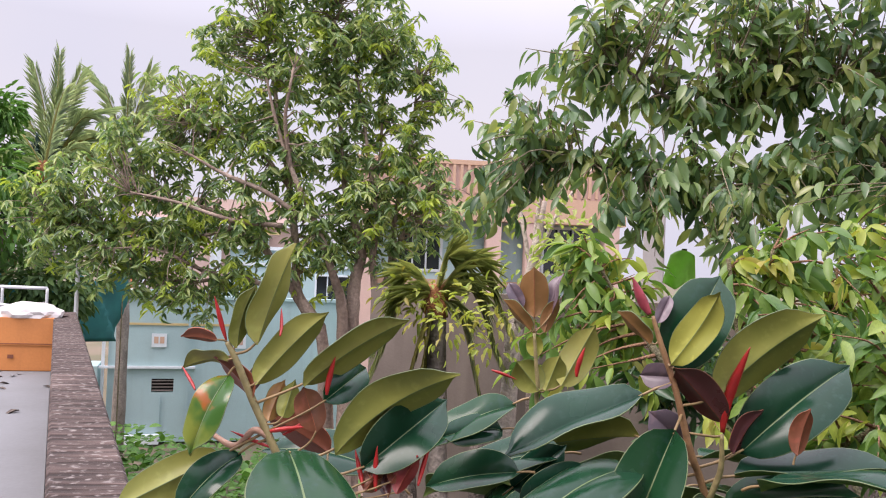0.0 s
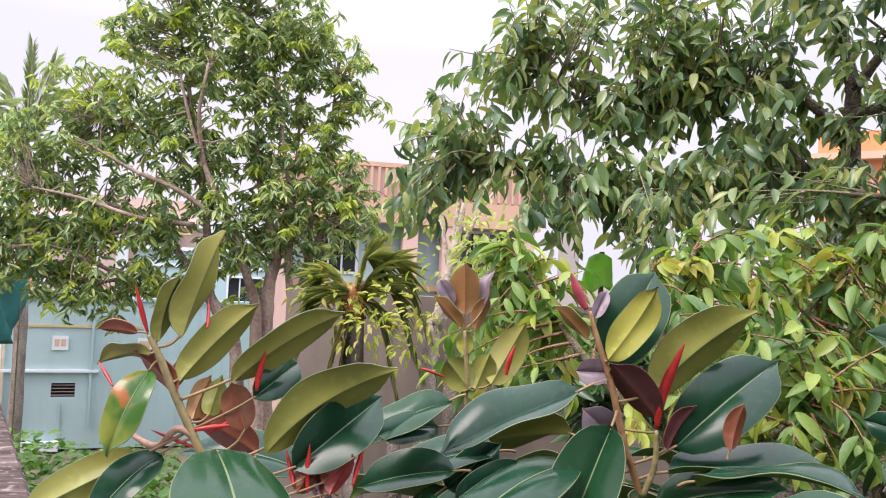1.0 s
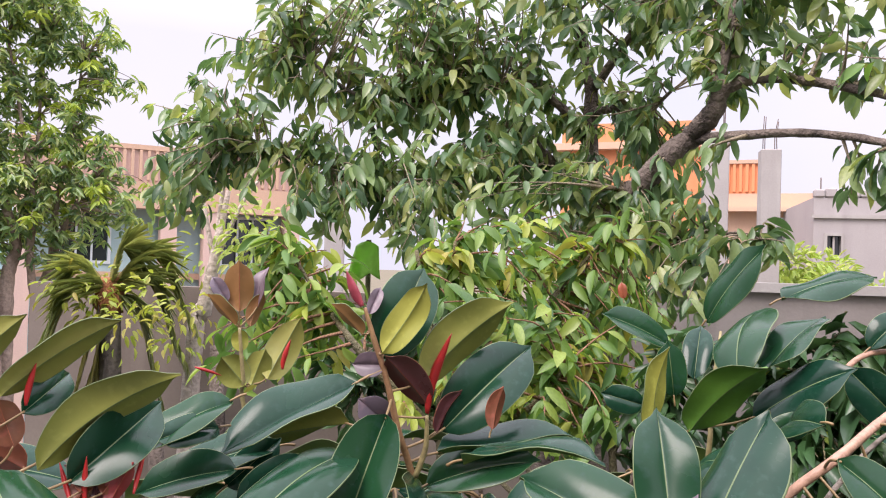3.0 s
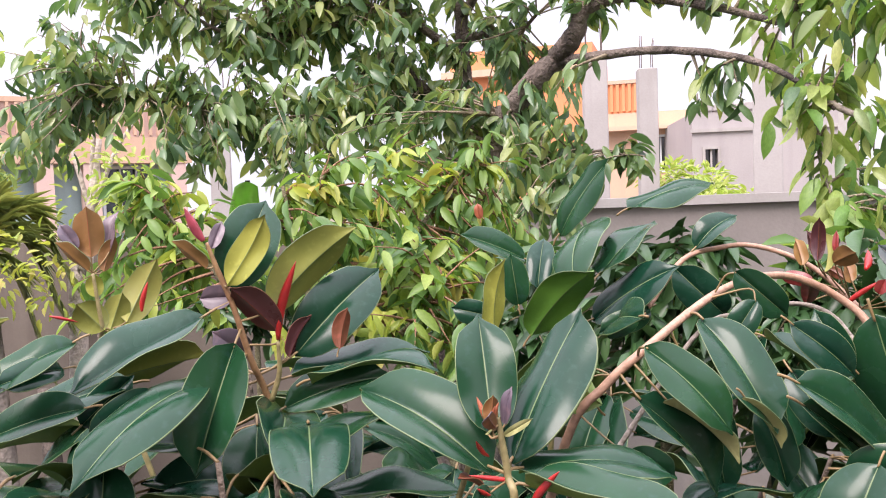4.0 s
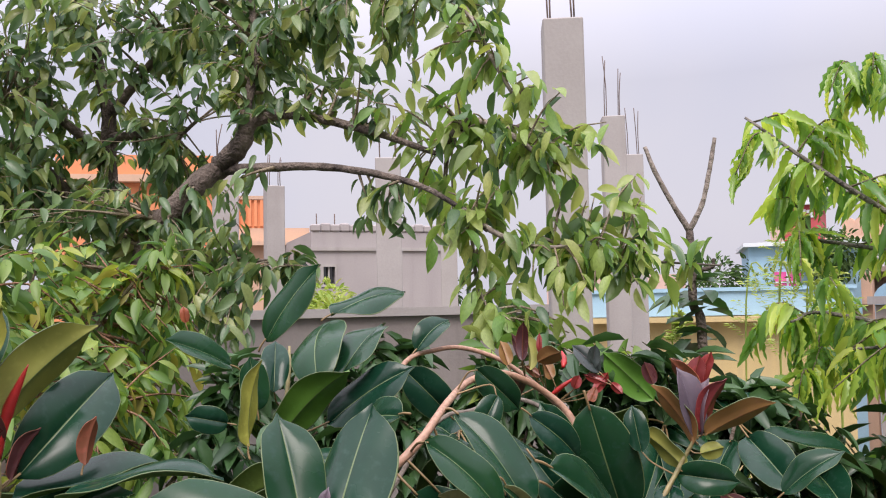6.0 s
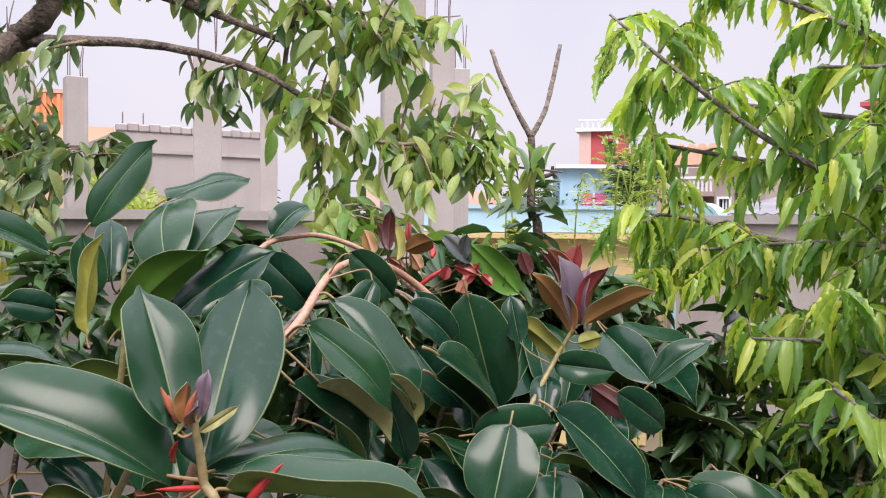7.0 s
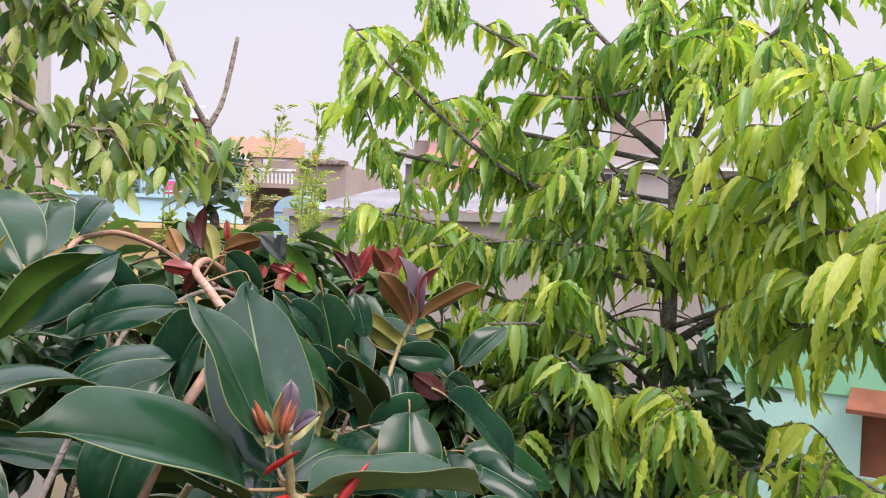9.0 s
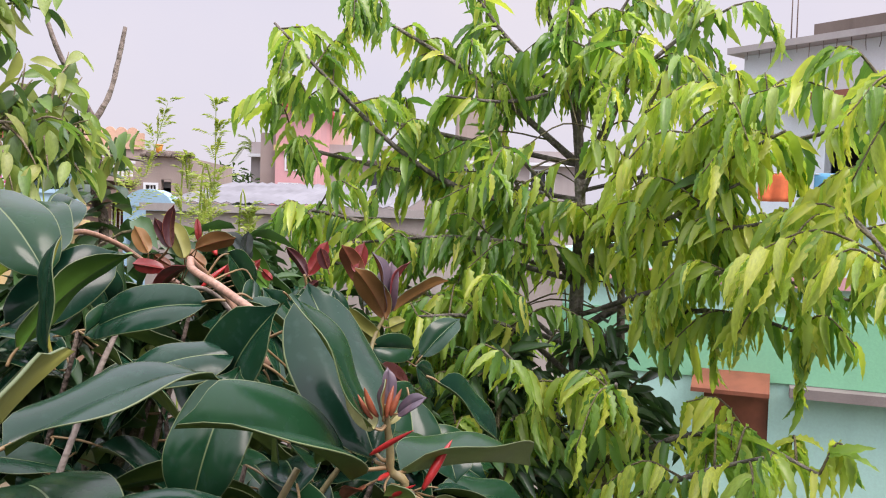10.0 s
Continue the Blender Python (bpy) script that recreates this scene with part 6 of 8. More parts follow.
    def dress(line, bright, step):
        pts = smooth_line(line, 10)
        for i in range(1, len(pts)):
            seg = pts[i][:3] - pts[i - 1][:3]
            if i < len(pts) * 0.12:
                continue
            d = seg / (np.linalg.norm(seg) + 1e-9)
            for _ in range(max(1, int(np.linalg.norm(seg) / step))):
                q = pts[i - 1][:3] + seg * rng.random()
                side = np.cross(d, up0) * (1 if rng.random() < 0.5 else -1)
                ax = side * rng.uniform(0.3, 0.9) + d * rng.uniform(0.1, 0.7) + np.array([0, 0, -rng.uniform(0.25, 1.35)])
                reach = math.hypot(q[0] - b[0], q[1] - b[1])
                if (reach < 0.26 and 4.3 < q[2] < 4.72) or (reach < 0.30 and 5.0 < q[2] < 5.34):
                    continue
                L = rng.uniform(0.075, 0.142)
                nrm = side * 0.8 + up0 * 0.9 + 0.7 * unit(rng)
                cr.add(q, ax, nrm, L, L * rng.uniform(0.2, 0.27), 1 if rng.random() < bright else 0)

    heart = np.array(smooth_line([(*b, 2.5), (2.283, 0.913, 3.918), (2.306, 0.93, 4.543), (2.329, 0.943, 5.189), (2.325, 1.083, 5.706)], 20))
    joints = [np.array(q[:3]) for line, _ in branches for q in line[1:]]
    for line, bright in branches:
        # a branch that springs from no other one is rooted on the trunk
        start = np.array(line[0][:3])
        if min(np.linalg.norm(q - start) for q in joints) > 0.01:
            foot = heart[int(np.argmin(np.abs(heart[:, 2] - start[2] + 0.06)))]
            line = [(*foot, line[0][3])] + line[1:]
        v, f = tube(line, 6, 6, 0.15)
        shape("branch", v, f, [M_BARK_MAST], tree, smooth=True)
        pts = smooth_line(line, 10)
        dress(line, bright, 0.018)
        for k in range(3, len(pts), 3):
            a = pts[k]
            d = unit(rng)
            d[2] = d[2] * 0.6 + 0.05
            e = a[:3] + d * rng.uniform(0.18, 0.42) * (1.2 - 0.5 * k / len(pts))
            m = (a[:3] + e) / 2 + np.array([0, 0, 0.04])
            tl = [(*a[:3], 0.004), (*m, 0.003), (*(e + np.array([0, 0, -0.05])), 0.0018)]
            v, f = tube(tl, 4, 4, 0)
            tw.add(v, f)
            dress(tl, bright, 0.0175)
    tw.make("twig", [M_TWIG], tree, kind="stuff")
    cr.make("crown", [M_MAST, M_MAST_YOUNG], tree, "long hanging wavy leaves, fresh ones yellow green", 300)


mast_tree()


def forked_snag():
    f = Vector((2.836, 3.236, 5.299))
    t = thing("forked_snag", (f.x, f.y, 0), "bare grey forked dead tree with tufts of leaves lower down", "tree")
    low = Vector((2.823, 3.217, 4.927))
    limb("trunk", [(f.x - 0.1, f.y, 0, 0.036), (f.x - 0.05, f.y, 3, 0.033), (2.838, 3.179, 4.674, 0.024), (*low, 0.0216), (2.836, 3.221, 5.125, 0.0192), (*f, 0.018)], M_BARK, t, 9, 6, 0.3, seed=2)
    limb("limb", [(*f, 0.0162), (2.793, 3.295, 5.434, 0.0138), (2.741, 3.366, 5.616, 0.0126), (2.715, 3.406, 5.75, 0.0102)], M_BARK_GREY, t, 9, 6, 0.25, seed=3)
    limb("limb", [(*f, 0.015), (2.889, 3.192, 5.436, 0.0126), (2.924, 3.17, 5.605, 0.012), (2.953, 3.153, 5.769, 0.0096)], M_BARK_GREY, t, 9, 6, 0.25, seed=4)
    limb("limb", [(2.841, 3.213, 5.097, 0.012), (2.897, 3.154, 5.112, 0.0108), (2.905, 3.15, 5.154, 0.0072)], M_BARK, t, 8, 5, 0.25, seed=5)
    rng = np.random.default_rng(14)
    h = Heap()
    for _ in range(26):
        q = np.array(low) + np.array([rng.uniform(-0.07, 0.07), rng.uniform(-0.07, 0.07), rng.uniform(-0.3, 0.12)])
        out = unit(rng)
        out[2] = out[2] * 0.5 - 0.1
        put_leaf(h, BROAD, q, out, np.array([0, 0, 1.0]) + 0.4 * unit(rng), rng.uniform(0.15, 0.22), 0.085)
    h.make("foliage", [M_UNDERSHRUB], t, kind="stuff")


forked_snag()


def sapling(name, base, tip, seed, label):
    """Thin upright weed with feathery side sprigs."""
    rng = np.random.default_rng(seed)
    b, e = np.array(base), np.array(tip)
    t = thing(name, (b[0], b[1], 0), label, "weed", "tall weeds")
    mid = (b + e) / 2 + np.array([0.03, -0.02, 0])
    line = [(b[0], b[1], 0, 0.006), (*b, 0.005), (*mid, 0.0035), (*e, 0.0015)]
    limb("stalk", line, M_SPRIG, t, 6, 8, 0.1)
    h = Heap()
    for q in smooth_line([b, mid, e], 10):
        k = np.linalg.norm(q - e)
        for _ in range(int(rng.integers(1, 4))):
            d = unit(rng)
            d[2] = abs(d[2]) * 0.7 + 0.45
            d /= np.linalg.norm(d)
            q = q + (e - b) * rng.uniform(-0.03, 0.03)
            ln = min(0.24, 0.05 + k * 0.28) * rng.uniform(0.6, 1.1)
            for j in range(7):
                s = (j + 1) / 7
                p = q + d * ln * s + np.array([0, 0, -0.15 * ln * s * s])
                for sgn in (-1, 1):
                    ax = np.cross(d, [0, 0, 1.0]) * sgn + d * 0.6 + np.array([0, 0, -0.25])
                    L = rng.uniform(0.02, 0.04) * (0.5 + s)
                    put_leaf(h, SMALL, p, ax, np.array([0, 0, 1.0]) + 0.5 * unit(rng), L, L * 0.42)
    h.make("foliage", [M_SPRIG], t, kind="stuff")


for i, (b, e) in enumerate(((( 2.807, 2.681, 4.661), (2.846, 2.623, 5.366)), ((3.561, 3.578, 4.689), (3.644, 3.299, 5.498)), ((3.207, 2.864, 4.624), (3.233, 2.84, 5.039)),
                            ((3.121, 2.624, 4.621), (3.14, 2.579, 4.905)), ((3.91, 3.348, 4.808), (3.929, 3.34, 5.228)), ((3.252, 3.844, 4.689), (3.279, 3.819, 4.84)))):
    sapling("tall_weed", b, e, 60 + i, "thin tall weed with feathery light green leaves")


def frond(heap, stem, base, tip, sag, width, rng, slot=0, pairs=60):
    """A palm frond: arching rib with leaflets hanging on both sides."""
    b, e = np.array(base), np.array(tip)
    mid = (b + e) / 2 + np.array([0, 0, sag])
    line = smooth_line([b, mid, e], int(pairs * 0.5))
    v, f = tube([(*b, 0.03), (*mid, 0.02), (*e, 0.006)], 5, 6, 0)
    stem.add(v, f)
    for i in range(2, len(line) - 1):
        d = line[i + 1] - line[i - 1]
        d /= np.linalg.norm(d)
        t = i / len(line)
        L = width * (0.5 + 0.3 * math.sin(math.pi * min(1, t * 0.9 + 0.1)))
        for sgn in (-1, 1):
            side = np.cross(d, [0.05, 0.03, 1.0])
            side /= np.linalg.norm(side) + 1e-9
            ax = side * sgn * (0.95 - 0.45 * t) + d * 0.75 + np.array([0, 0, -0.1 + rng.uniform(-0.3, 0.1)]) * (1.2 - t)
            put_leaf(heap, SMALL, line[i], ax, np.array([0, 0, 1.0]) + side * sgn * 0.3, L * rng.uniform(0.85, 1.2), 0.02 * width, slot)


def palm(name, label, foot, heart, specs, seed, width=0.5, trunk_r=0.13, fibre=0.0, leaf=None):
    rng = np.random.default_rng(seed)
    t = thing(name, (foot[0], foot[1], 0), label, "palm tree")
    h = np.array(heart)
    limb("trunk", [(*foot, 0, trunk_r * 1.2), ((foot[0] + h[0]) / 2 + 0.1, (foot[1] + h[1]) / 2, h[2] / 2, trunk_r), (*h, trunk_r * 0.9)], M_BARK_GREY, t, 10, 8, 0.15)
    lf, st = Heap(), Heap()
    for dx, dy, dz, sag, slot in specs:
        frond(lf, st, h, h + np.array([dx, dy, dz]), sag, width, rng, slot)
    st.make("frond_rib", [M_PALM_DRY], t, kind="stuff")
    lf.make("frond", [leaf or M_PALM, M_PALM_DRY], t, kind="stuff")
    if fibre:
        limb("fibre_heart", [(h[0], h[1], h[2] - fibre, 0.1), (*h, fibre * 0.6), (h[0], h[1], h[2] + fibre * 0.6, 0.06)], M_FIBRE, t, 10, 4, 0.6)


R = np.array((0.887, 0.462))
palm("coconut_palm", "coconut palm with upright feathery grey green fronds", (-16.54, 12.89), (-16.665, 12.796, 6.807),
     [(*(R * -0.5), 2.3, 0.2, 0), (*(R * 0.05), 2.6, 0.1, 0), (*(R * 0.55), 2.2, 0.2, 0), (*(R * -1.3), 1.3, 0.5, 0), (*(R * 1.2), 1.1, 0.6, 0), (*(R * 1.8), 0.1, 0.7, 0), (*(R * -1.1), -1.6, 0.6, 1), (0.6, 1.0, 1.5, 0.4, 0), (*(R * 0.9), 0.2, 0.4, 1)], 71, 0.8, 0.14, 0.35)
palm("coconut_palm", "coconut palm with tall arching fronds against the sky", (-16.714, 15.051), (-16.8, 14.965, 7.496),
     [(*(R * -0.9), 1.9, 0.3, 0), (*(R * 0.0), 2.4, 0.1, 0), (*(R * 0.55), 2.1, 0.2, 0), (*(R * 0.9), 0.9, 0.5, 0), (*(R * -1.4), 0.7, 0.5, 0), (*(R * -1.6), -0.4, 0.6, 0), (0.4, 0.9, 1.4, 0.5, 0)], 72, 0.85, 0.14)
palm("coconut_palm", "old palm with dark hanging fronds and brown fibre heart", (-14.45, 10.626), (-14.169, 10.718, 6.513),
     [(*(R * -0.7), -2.4, 0.3, 1), (*(R * -1.3), -1.0, 0.7, 0), (*(R * 1.5), -0.3, 0.6, 0), (*(R * 0.3), 1.5, 0.2, 0), (*(R * -0.3), -2.0, 0.2, 0), (*(R * -1.2), 0.8, 0.4, 0)], 73, 0.75, 0.12, 0.28)
palm("small_palm", "short palm with hanging fronds and brown fibre beside the wall", (-3.285, 6.274), (-3.281, 6.272, 4.725),
     [(*(R * 0.55), -0.5, 0.35, 0), (*(R * 0.42), -0.9, 0.3, 0), (*(R * -0.25), -0.95, 0.1, 1), (*(R * -0.5), -0.6, 0.3, 0), (*(R * 0.15), 0.25, 0.2, 0), (*(R * -0.45), -0.35, 0.35, 0), (*(R * 0.6), -0.2, 0.4, 0), (*(R * -0.1), -1.1, 0.2, 1)], 74, 0.52, 0.09, 0.17, M_PALM_SHADE)


palm("coconut_palm", "distant coconut palm above the roofs", (56.012, 24.836), (56.018, 24.842, 8.786),
     [(1.0, 1.6, 0.9, 0.5, 0), (-0.2, -1.6, 0.8, 0.5, 0), (0, 0.3, 1.8, 0.2, 0), (0.3, 2.0, -0.4, 0.8, 0), (0.2, -2.0, -0.5, 0.8, 0), (0, 1.2, 1.4, 0.4, 0)], 75, 0.7, 0.18)


def far_tree(name, at, r, h, seed, label, mat=M_FAR, leaf=0.3, n=900):
    rng = np.random.default_rng(seed)
    t = thing(name, (at[0], at[1], 0), label, "tree")
    limb("trunk", [(at[0], at[1], 0, 0.16), (at[0] + 0.1, at[1], h * 0.35, 0.12), (at[0], at[1], h * 0.75, 0.05)], M_BARK, t, 8, 4, 0.2)
    lobes = [(np.array([at[0], at[1], h - r]) + unit(rng) * np.array([r, r, r * 0.7]) * 0.6, r * rng.uniform(0.35, 0.6)) for _ in range(9)]
    cr = Heap()
    for i in range(n):
        c, rr = lobes[i % 9]
        d = unit(rng)
        put_leaf(cr, LANCE, c + d * rr * rng.random() ** 0.3, d + np.array([0, 0, -0.4]), np.array([0, 0, 1.0]) + unit(rng) * 0.6, leaf * rng.uniform(0.7, 1.2), leaf * 0.4)
    cr.make("crown", [mat], t, kind="stuff")


far_tree("dark_tree", (-13.552, 8.79), 1.4, 7.2, 81, "dense bright green tree beside the palms", M_WEED, 0.2, 1800)
far_tree("dark_tree", (-13.419, 10.006), 1.1, 5.4, 82, "dark dense tree under the palms", M_FAR, 0.22, 1300)
# added crown whose dark leaves stand for the shadowy mass behind the old palm
far_tree("dark_tree", (-15.7, 11.0), 1.2, 7.9, 92, "near-black tree added for the shade behind the old palm", M_SHADE, 0.22, 2200)
far_tree("dark_tree", (-13.75, 9.2), 0.75, 7.9, 93, "bright green tree rising beside the palms", M_WEED, 0.15, 1500)
far_tree("garden_tree", (17.59, 17.274), 1.6, 6.6, 83, "rounded green garden tree between houses", M_FAR, 0.22, 1200)
far_tree("garden_tree", (19.084, 14.854), 1.0, 7.0, 84, "green tree growing beside the red tower", M_FAR, 0.2, 900)
far_tree("garden_tree", (10.032, 21.044), 1.0, 6.4, 85, "green tree behind the unfinished columns", M_FAR, 0.2, 900)
far_tree("garden_tree", (29.27, 14.808), 1.3, 7.0, 86, "green tree behind the sheet roof shed", M_FAR, 0.25, 900)
far_tree("young_tree", (4.79, 13.199), 0.9, 5.3, 87, "light green bush behind the grey wall", M_SPRIG, 0.16, 1200)
far_tree("young_tree", (4.663, 14.962), 0.8, 5.7, 88, "light green bush beside the columns", M_SPRIG, 0.16, 1000)
far_tree("wall_shrub", (-2.699, 5.901), 0.45, 5.0, 89, "thin shrub with yellow green leaf tips by the brown wall", M_SHRUB_TIP, 0.08, 170)
far_tree("wall_shrub", (-2.479, 6.452), 0.55, 5.75, 90, "tall sparse shrub with small green leaves", M_SPRIG, 0.085, 260)
far_tree("wall_shrub", (-3.408, 6.093), 0.35, 5.0, 91, "sparse shrub with yellow green leaf tips", M_SHRUB_TIP, 0.085, 150)


def lime_sheet():
    """A sheet of plastic thrown over the head of a garden stake."""
    x, y, z = (-1.027, 5.05, 5.128)
    t = thing("plastic_sheet", (x, y, 0), "bright lime green plastic sheet hung over a garden stake", "plastic sheet")
    limb("stake", [(x, y + 0.03, 0, 0.02), (x + 0.02, y + 0.03, 2.5, 0.02), (x, y + 0.03, z + 0.01, 0.016)], M_TWIG, t, 7, 4, 0.1)
    rng = random.Random(6)
    v, f, n = [], [], 10
    for i in range(n + 1):
        for j in range(n + 1):
            u, w = i / n - 0.5, j / n
            fall = 0.03 * math.sin(7 * u + 3 * w) * w + 0.018 * math.sin(19 * u) * w + rng.uniform(-0.004, 0.004)
            v.append((x + u * (0.14 + 0.05 * w), y - 0.02 + fall - 0.05 * w, z - 0.21 * w - 0.12 * u * u * (1 - w) + 0.02 * math.sin(9 * u) * w))
    for i in range(n):
        for j in range(n):
            a = i * (n + 1) + j
            f.append((a, a + 1, a + n + 2, a + n + 1))
    ob = shape("sheet", v, f, [M_LIME], t, "crumpled lime green plastic", smooth=True)
    mod = ob.modifiers.new("thickness", "SOLIDIFY")
    mod.thickness = 0.003


lime_sheet()


def pale_trunk():
    p, q = Vector((-2.654, 6.799, 4.968)), Vector((-2.816, 6.813, 4.109))
    t = thing("pale_tree", (q.x, q.y, 0), "pale smooth leaning trunk in front of the brown wall", "tree")
    limb("trunk", [(q.x - 0.1, q.y, 0, 0.09), (q.x, q.y, q.z, 0.072), (*((p + q) / 2), 0.065), (*p, 0.048), (p.x + 0.1, p.y, p.z + 0.6, 0.02)], M_BARK_PALE, t, 10, 6, 0.15)
    for i, (dx, dz) in enumerate(((0.5, 0.9), (-0.3, 1.1), (0.15, 1.3))):
        limb("limb", [(*p, 0.025), (p.x + dx * 0.5, p.y, p.z + dz * 0.6, 0.016), (p.x + dx, p.y + 0.1, p.z + dz, 0.006)], M_BARK_PALE, t, 7, 5, 0.2, seed=i)


pale_trunk()


def weeds():
    """Low leafy growth over the ground, thickest by the blue house and under the hedge."""
    rng = np.random.default_rng(17)
    h = Heap()
    spots = [((-12.646, 12.767), 2.6, 900, 0.9), ((-10.091, 11.823), 2.5, 700, 0.8), ((-3.054, 6.413), 1.2, 700, 1.0), ((-14.748, 12.748), 1.6, 400, 1.2),
             ((2.2, 1.4), 1.6, 900, 0.9), ((0.4, 2.6), 2.0, 700, 0.8), ((5.0, 3.0), 3.0, 900, 0.8)]
    for (cx, cy), r, n, top in spots:
        for _ in range(n):
            a, k = rng.uniform(0, 6.283), r * math.sqrt(rng.random())
            z = top * rng.random() ** 0.7
            d = unit(rng)
            d[2] = abs(d[2]) * 0.4
            L = rng.uniform(0.12, 0.28)
            put_leaf(h, BROAD, np.array([cx + k * math.cos(a), cy + k * math.sin(a), z]), d, np.array([0, 0, 1.0]) + 0.5 * unit(rng), L, L * 0.7)
    tagged(h.make("weeds", [M_WEED]), "rank green weeds covering the ground", "weeds", kind="stuff")


weeds()


# ---- the rubber plant ----
SKIN = {"top": (M_TOP, M_RIB, M_UNDER_OLD, M_RIM), "olive": (M_TOP, M_RIB, M_UNDER_OLD, M_RIM), "under": (M_TOP, M_RIB, M_UNDER, M_RIM), "old": (M_OLD, M_RIB, M_UNDER, M_RIM),
        "young": (M_YOUNG, M_BUD, M_YOUNG, M_BUD), "maroon": (M_MAROON, M_BUD, M_MAROON, M_YOUNG), "mauve": (M_MAUVE, M_MAUVE, M_YOUNG, M_MAUVE),
        "yellow": (M_TOP, M_RIB, M_YELLOW, M_RIM), "brown": (M_MAUVE, M_BUD, M_BROWN, M_RIM), "rosy": (M_ROSY, M_BUD, M_ROSY, M_ROSY),
        "pale": (M_PALE, M_RIB, M_PALE, M_RIM), "dark": (M_DARK, M_MAUVE, M_DARK, M_DARK), "bud": (M_BUD, M_BUD, M_BUD, M_BUD), "fresh": (M_FRESH, M_RIB, M_FRESH, M_RIM)}
ACROSS = (-1.0, -0.974, -0.78, -0.45, -0.065, -0.02, 0.02, 0.065, 0.45, 0.78, 0.974, 1.0)


def leaf_body(length, width, fold, bend, curl, seed, foot=None):
    """Leathery leaf with its own thickness: blade, pale rib and rim, and a short petiole at its foot."""
    rng = random.Random(seed)
    n, thick = 16, 0.0014
    v, f, s = [], [], []
    ph, amp, dish = rng.uniform(0, 6.28), rng.uniform(0.008, 0.034), rng.uniform(0.01, 0.10)
    for side in (0, 1):
        for i in range(n + 1):
            t = i / n
            half = width / 2 * max(0.012, (1 - abs(2 * t ** 0.95 - 1) ** 2.3) ** 0.62) if 0 < t < 1 else width * 0.012
            if t > 0.8:
                half *= max(0.3, 1 - 0.55 * ((t - 0.8) / 0.1375) ** 2)
            for u in ACROSS:
                y = u * half
                z = -bend * length * t * t + fold * abs(y) - curl * y * y / (width / 2) + dish * length * (4 * t * (1 - t) - 0.5)
                z += amp * length * math.sin(ph + 9 * t) * abs(u)
                if abs(u) < 0.04:
                    z -= 0.0012 if side == 0 else 0.002
                v.append((t * length, y, z - (thick if side else 0)))
    m = len(ACROSS)
    for side in (0, 1):
        o = side * (n + 1) * m
        for i in range(n):
            for j in range(m - 1):
                q = (o + i * m + j, o + (i + 1) * m + j, o + (i + 1) * m + j + 1, o + i * m + j + 1)
                f.append(q if side == 0 else (q[0], q[3], q[2], q[1]))
                s.append(1 if j == 5 else 3 if j in (0, m - 2) else 0 if side == 0 else 2)
    o = (n + 1) * m
    for i in range(n):
        for j in (0, m - 1):
            q = (i * m + j, o + i * m + j, o + (i + 1) * m + j, (i + 1) * m + j)
            f.append(q if j == 0 else q[::-1])
            s.append(3)
    root = foot if foot is not None else (-0.10 * length - 0.008, 0, -0.03 * length)
    elbow = (-0.35 * abs(root[0]) - 0.004, root[1] * 0.3, root[2] * 0.35)
    r = 0.0013 + 0.006 * length
    pv, pf = tube([(*root, r), (*elbow, r * 0.92), (0.03 * length, 0, -0.002, r * 0.75)], 6, 4, 0)
    b = len(v)
    v += pv
    f += [tuple(i + b for i in q) for q in pf]
    s += [4] * len(pf)
    return v, f, s


def leaf_pose(base, tip, roll):
    a = (Vector(tip) - Vector(base)).normalized()
    r = Vector((0, 0, 1)) - a * a.z
    if r.length < 0.05:
        r = Vector((0, 1, 0)) - a * a.y
    r.normalize()
    k = a.cross(r)
    c, sn = math.cos(radians(roll)), math.sin(radians(roll))
    nrm = r * c + k * sn
    y = nrm.cross(a)
    return Matrix(((a.x, y.x, nrm.x, base[0]), (a.y, y.y, nrm.y, base[1]), (a.z, y.z, nrm.z, base[2]), (0, 0, 0, 1)))


LEAF_COUNT = [0]
BRANCH_LINES = {}


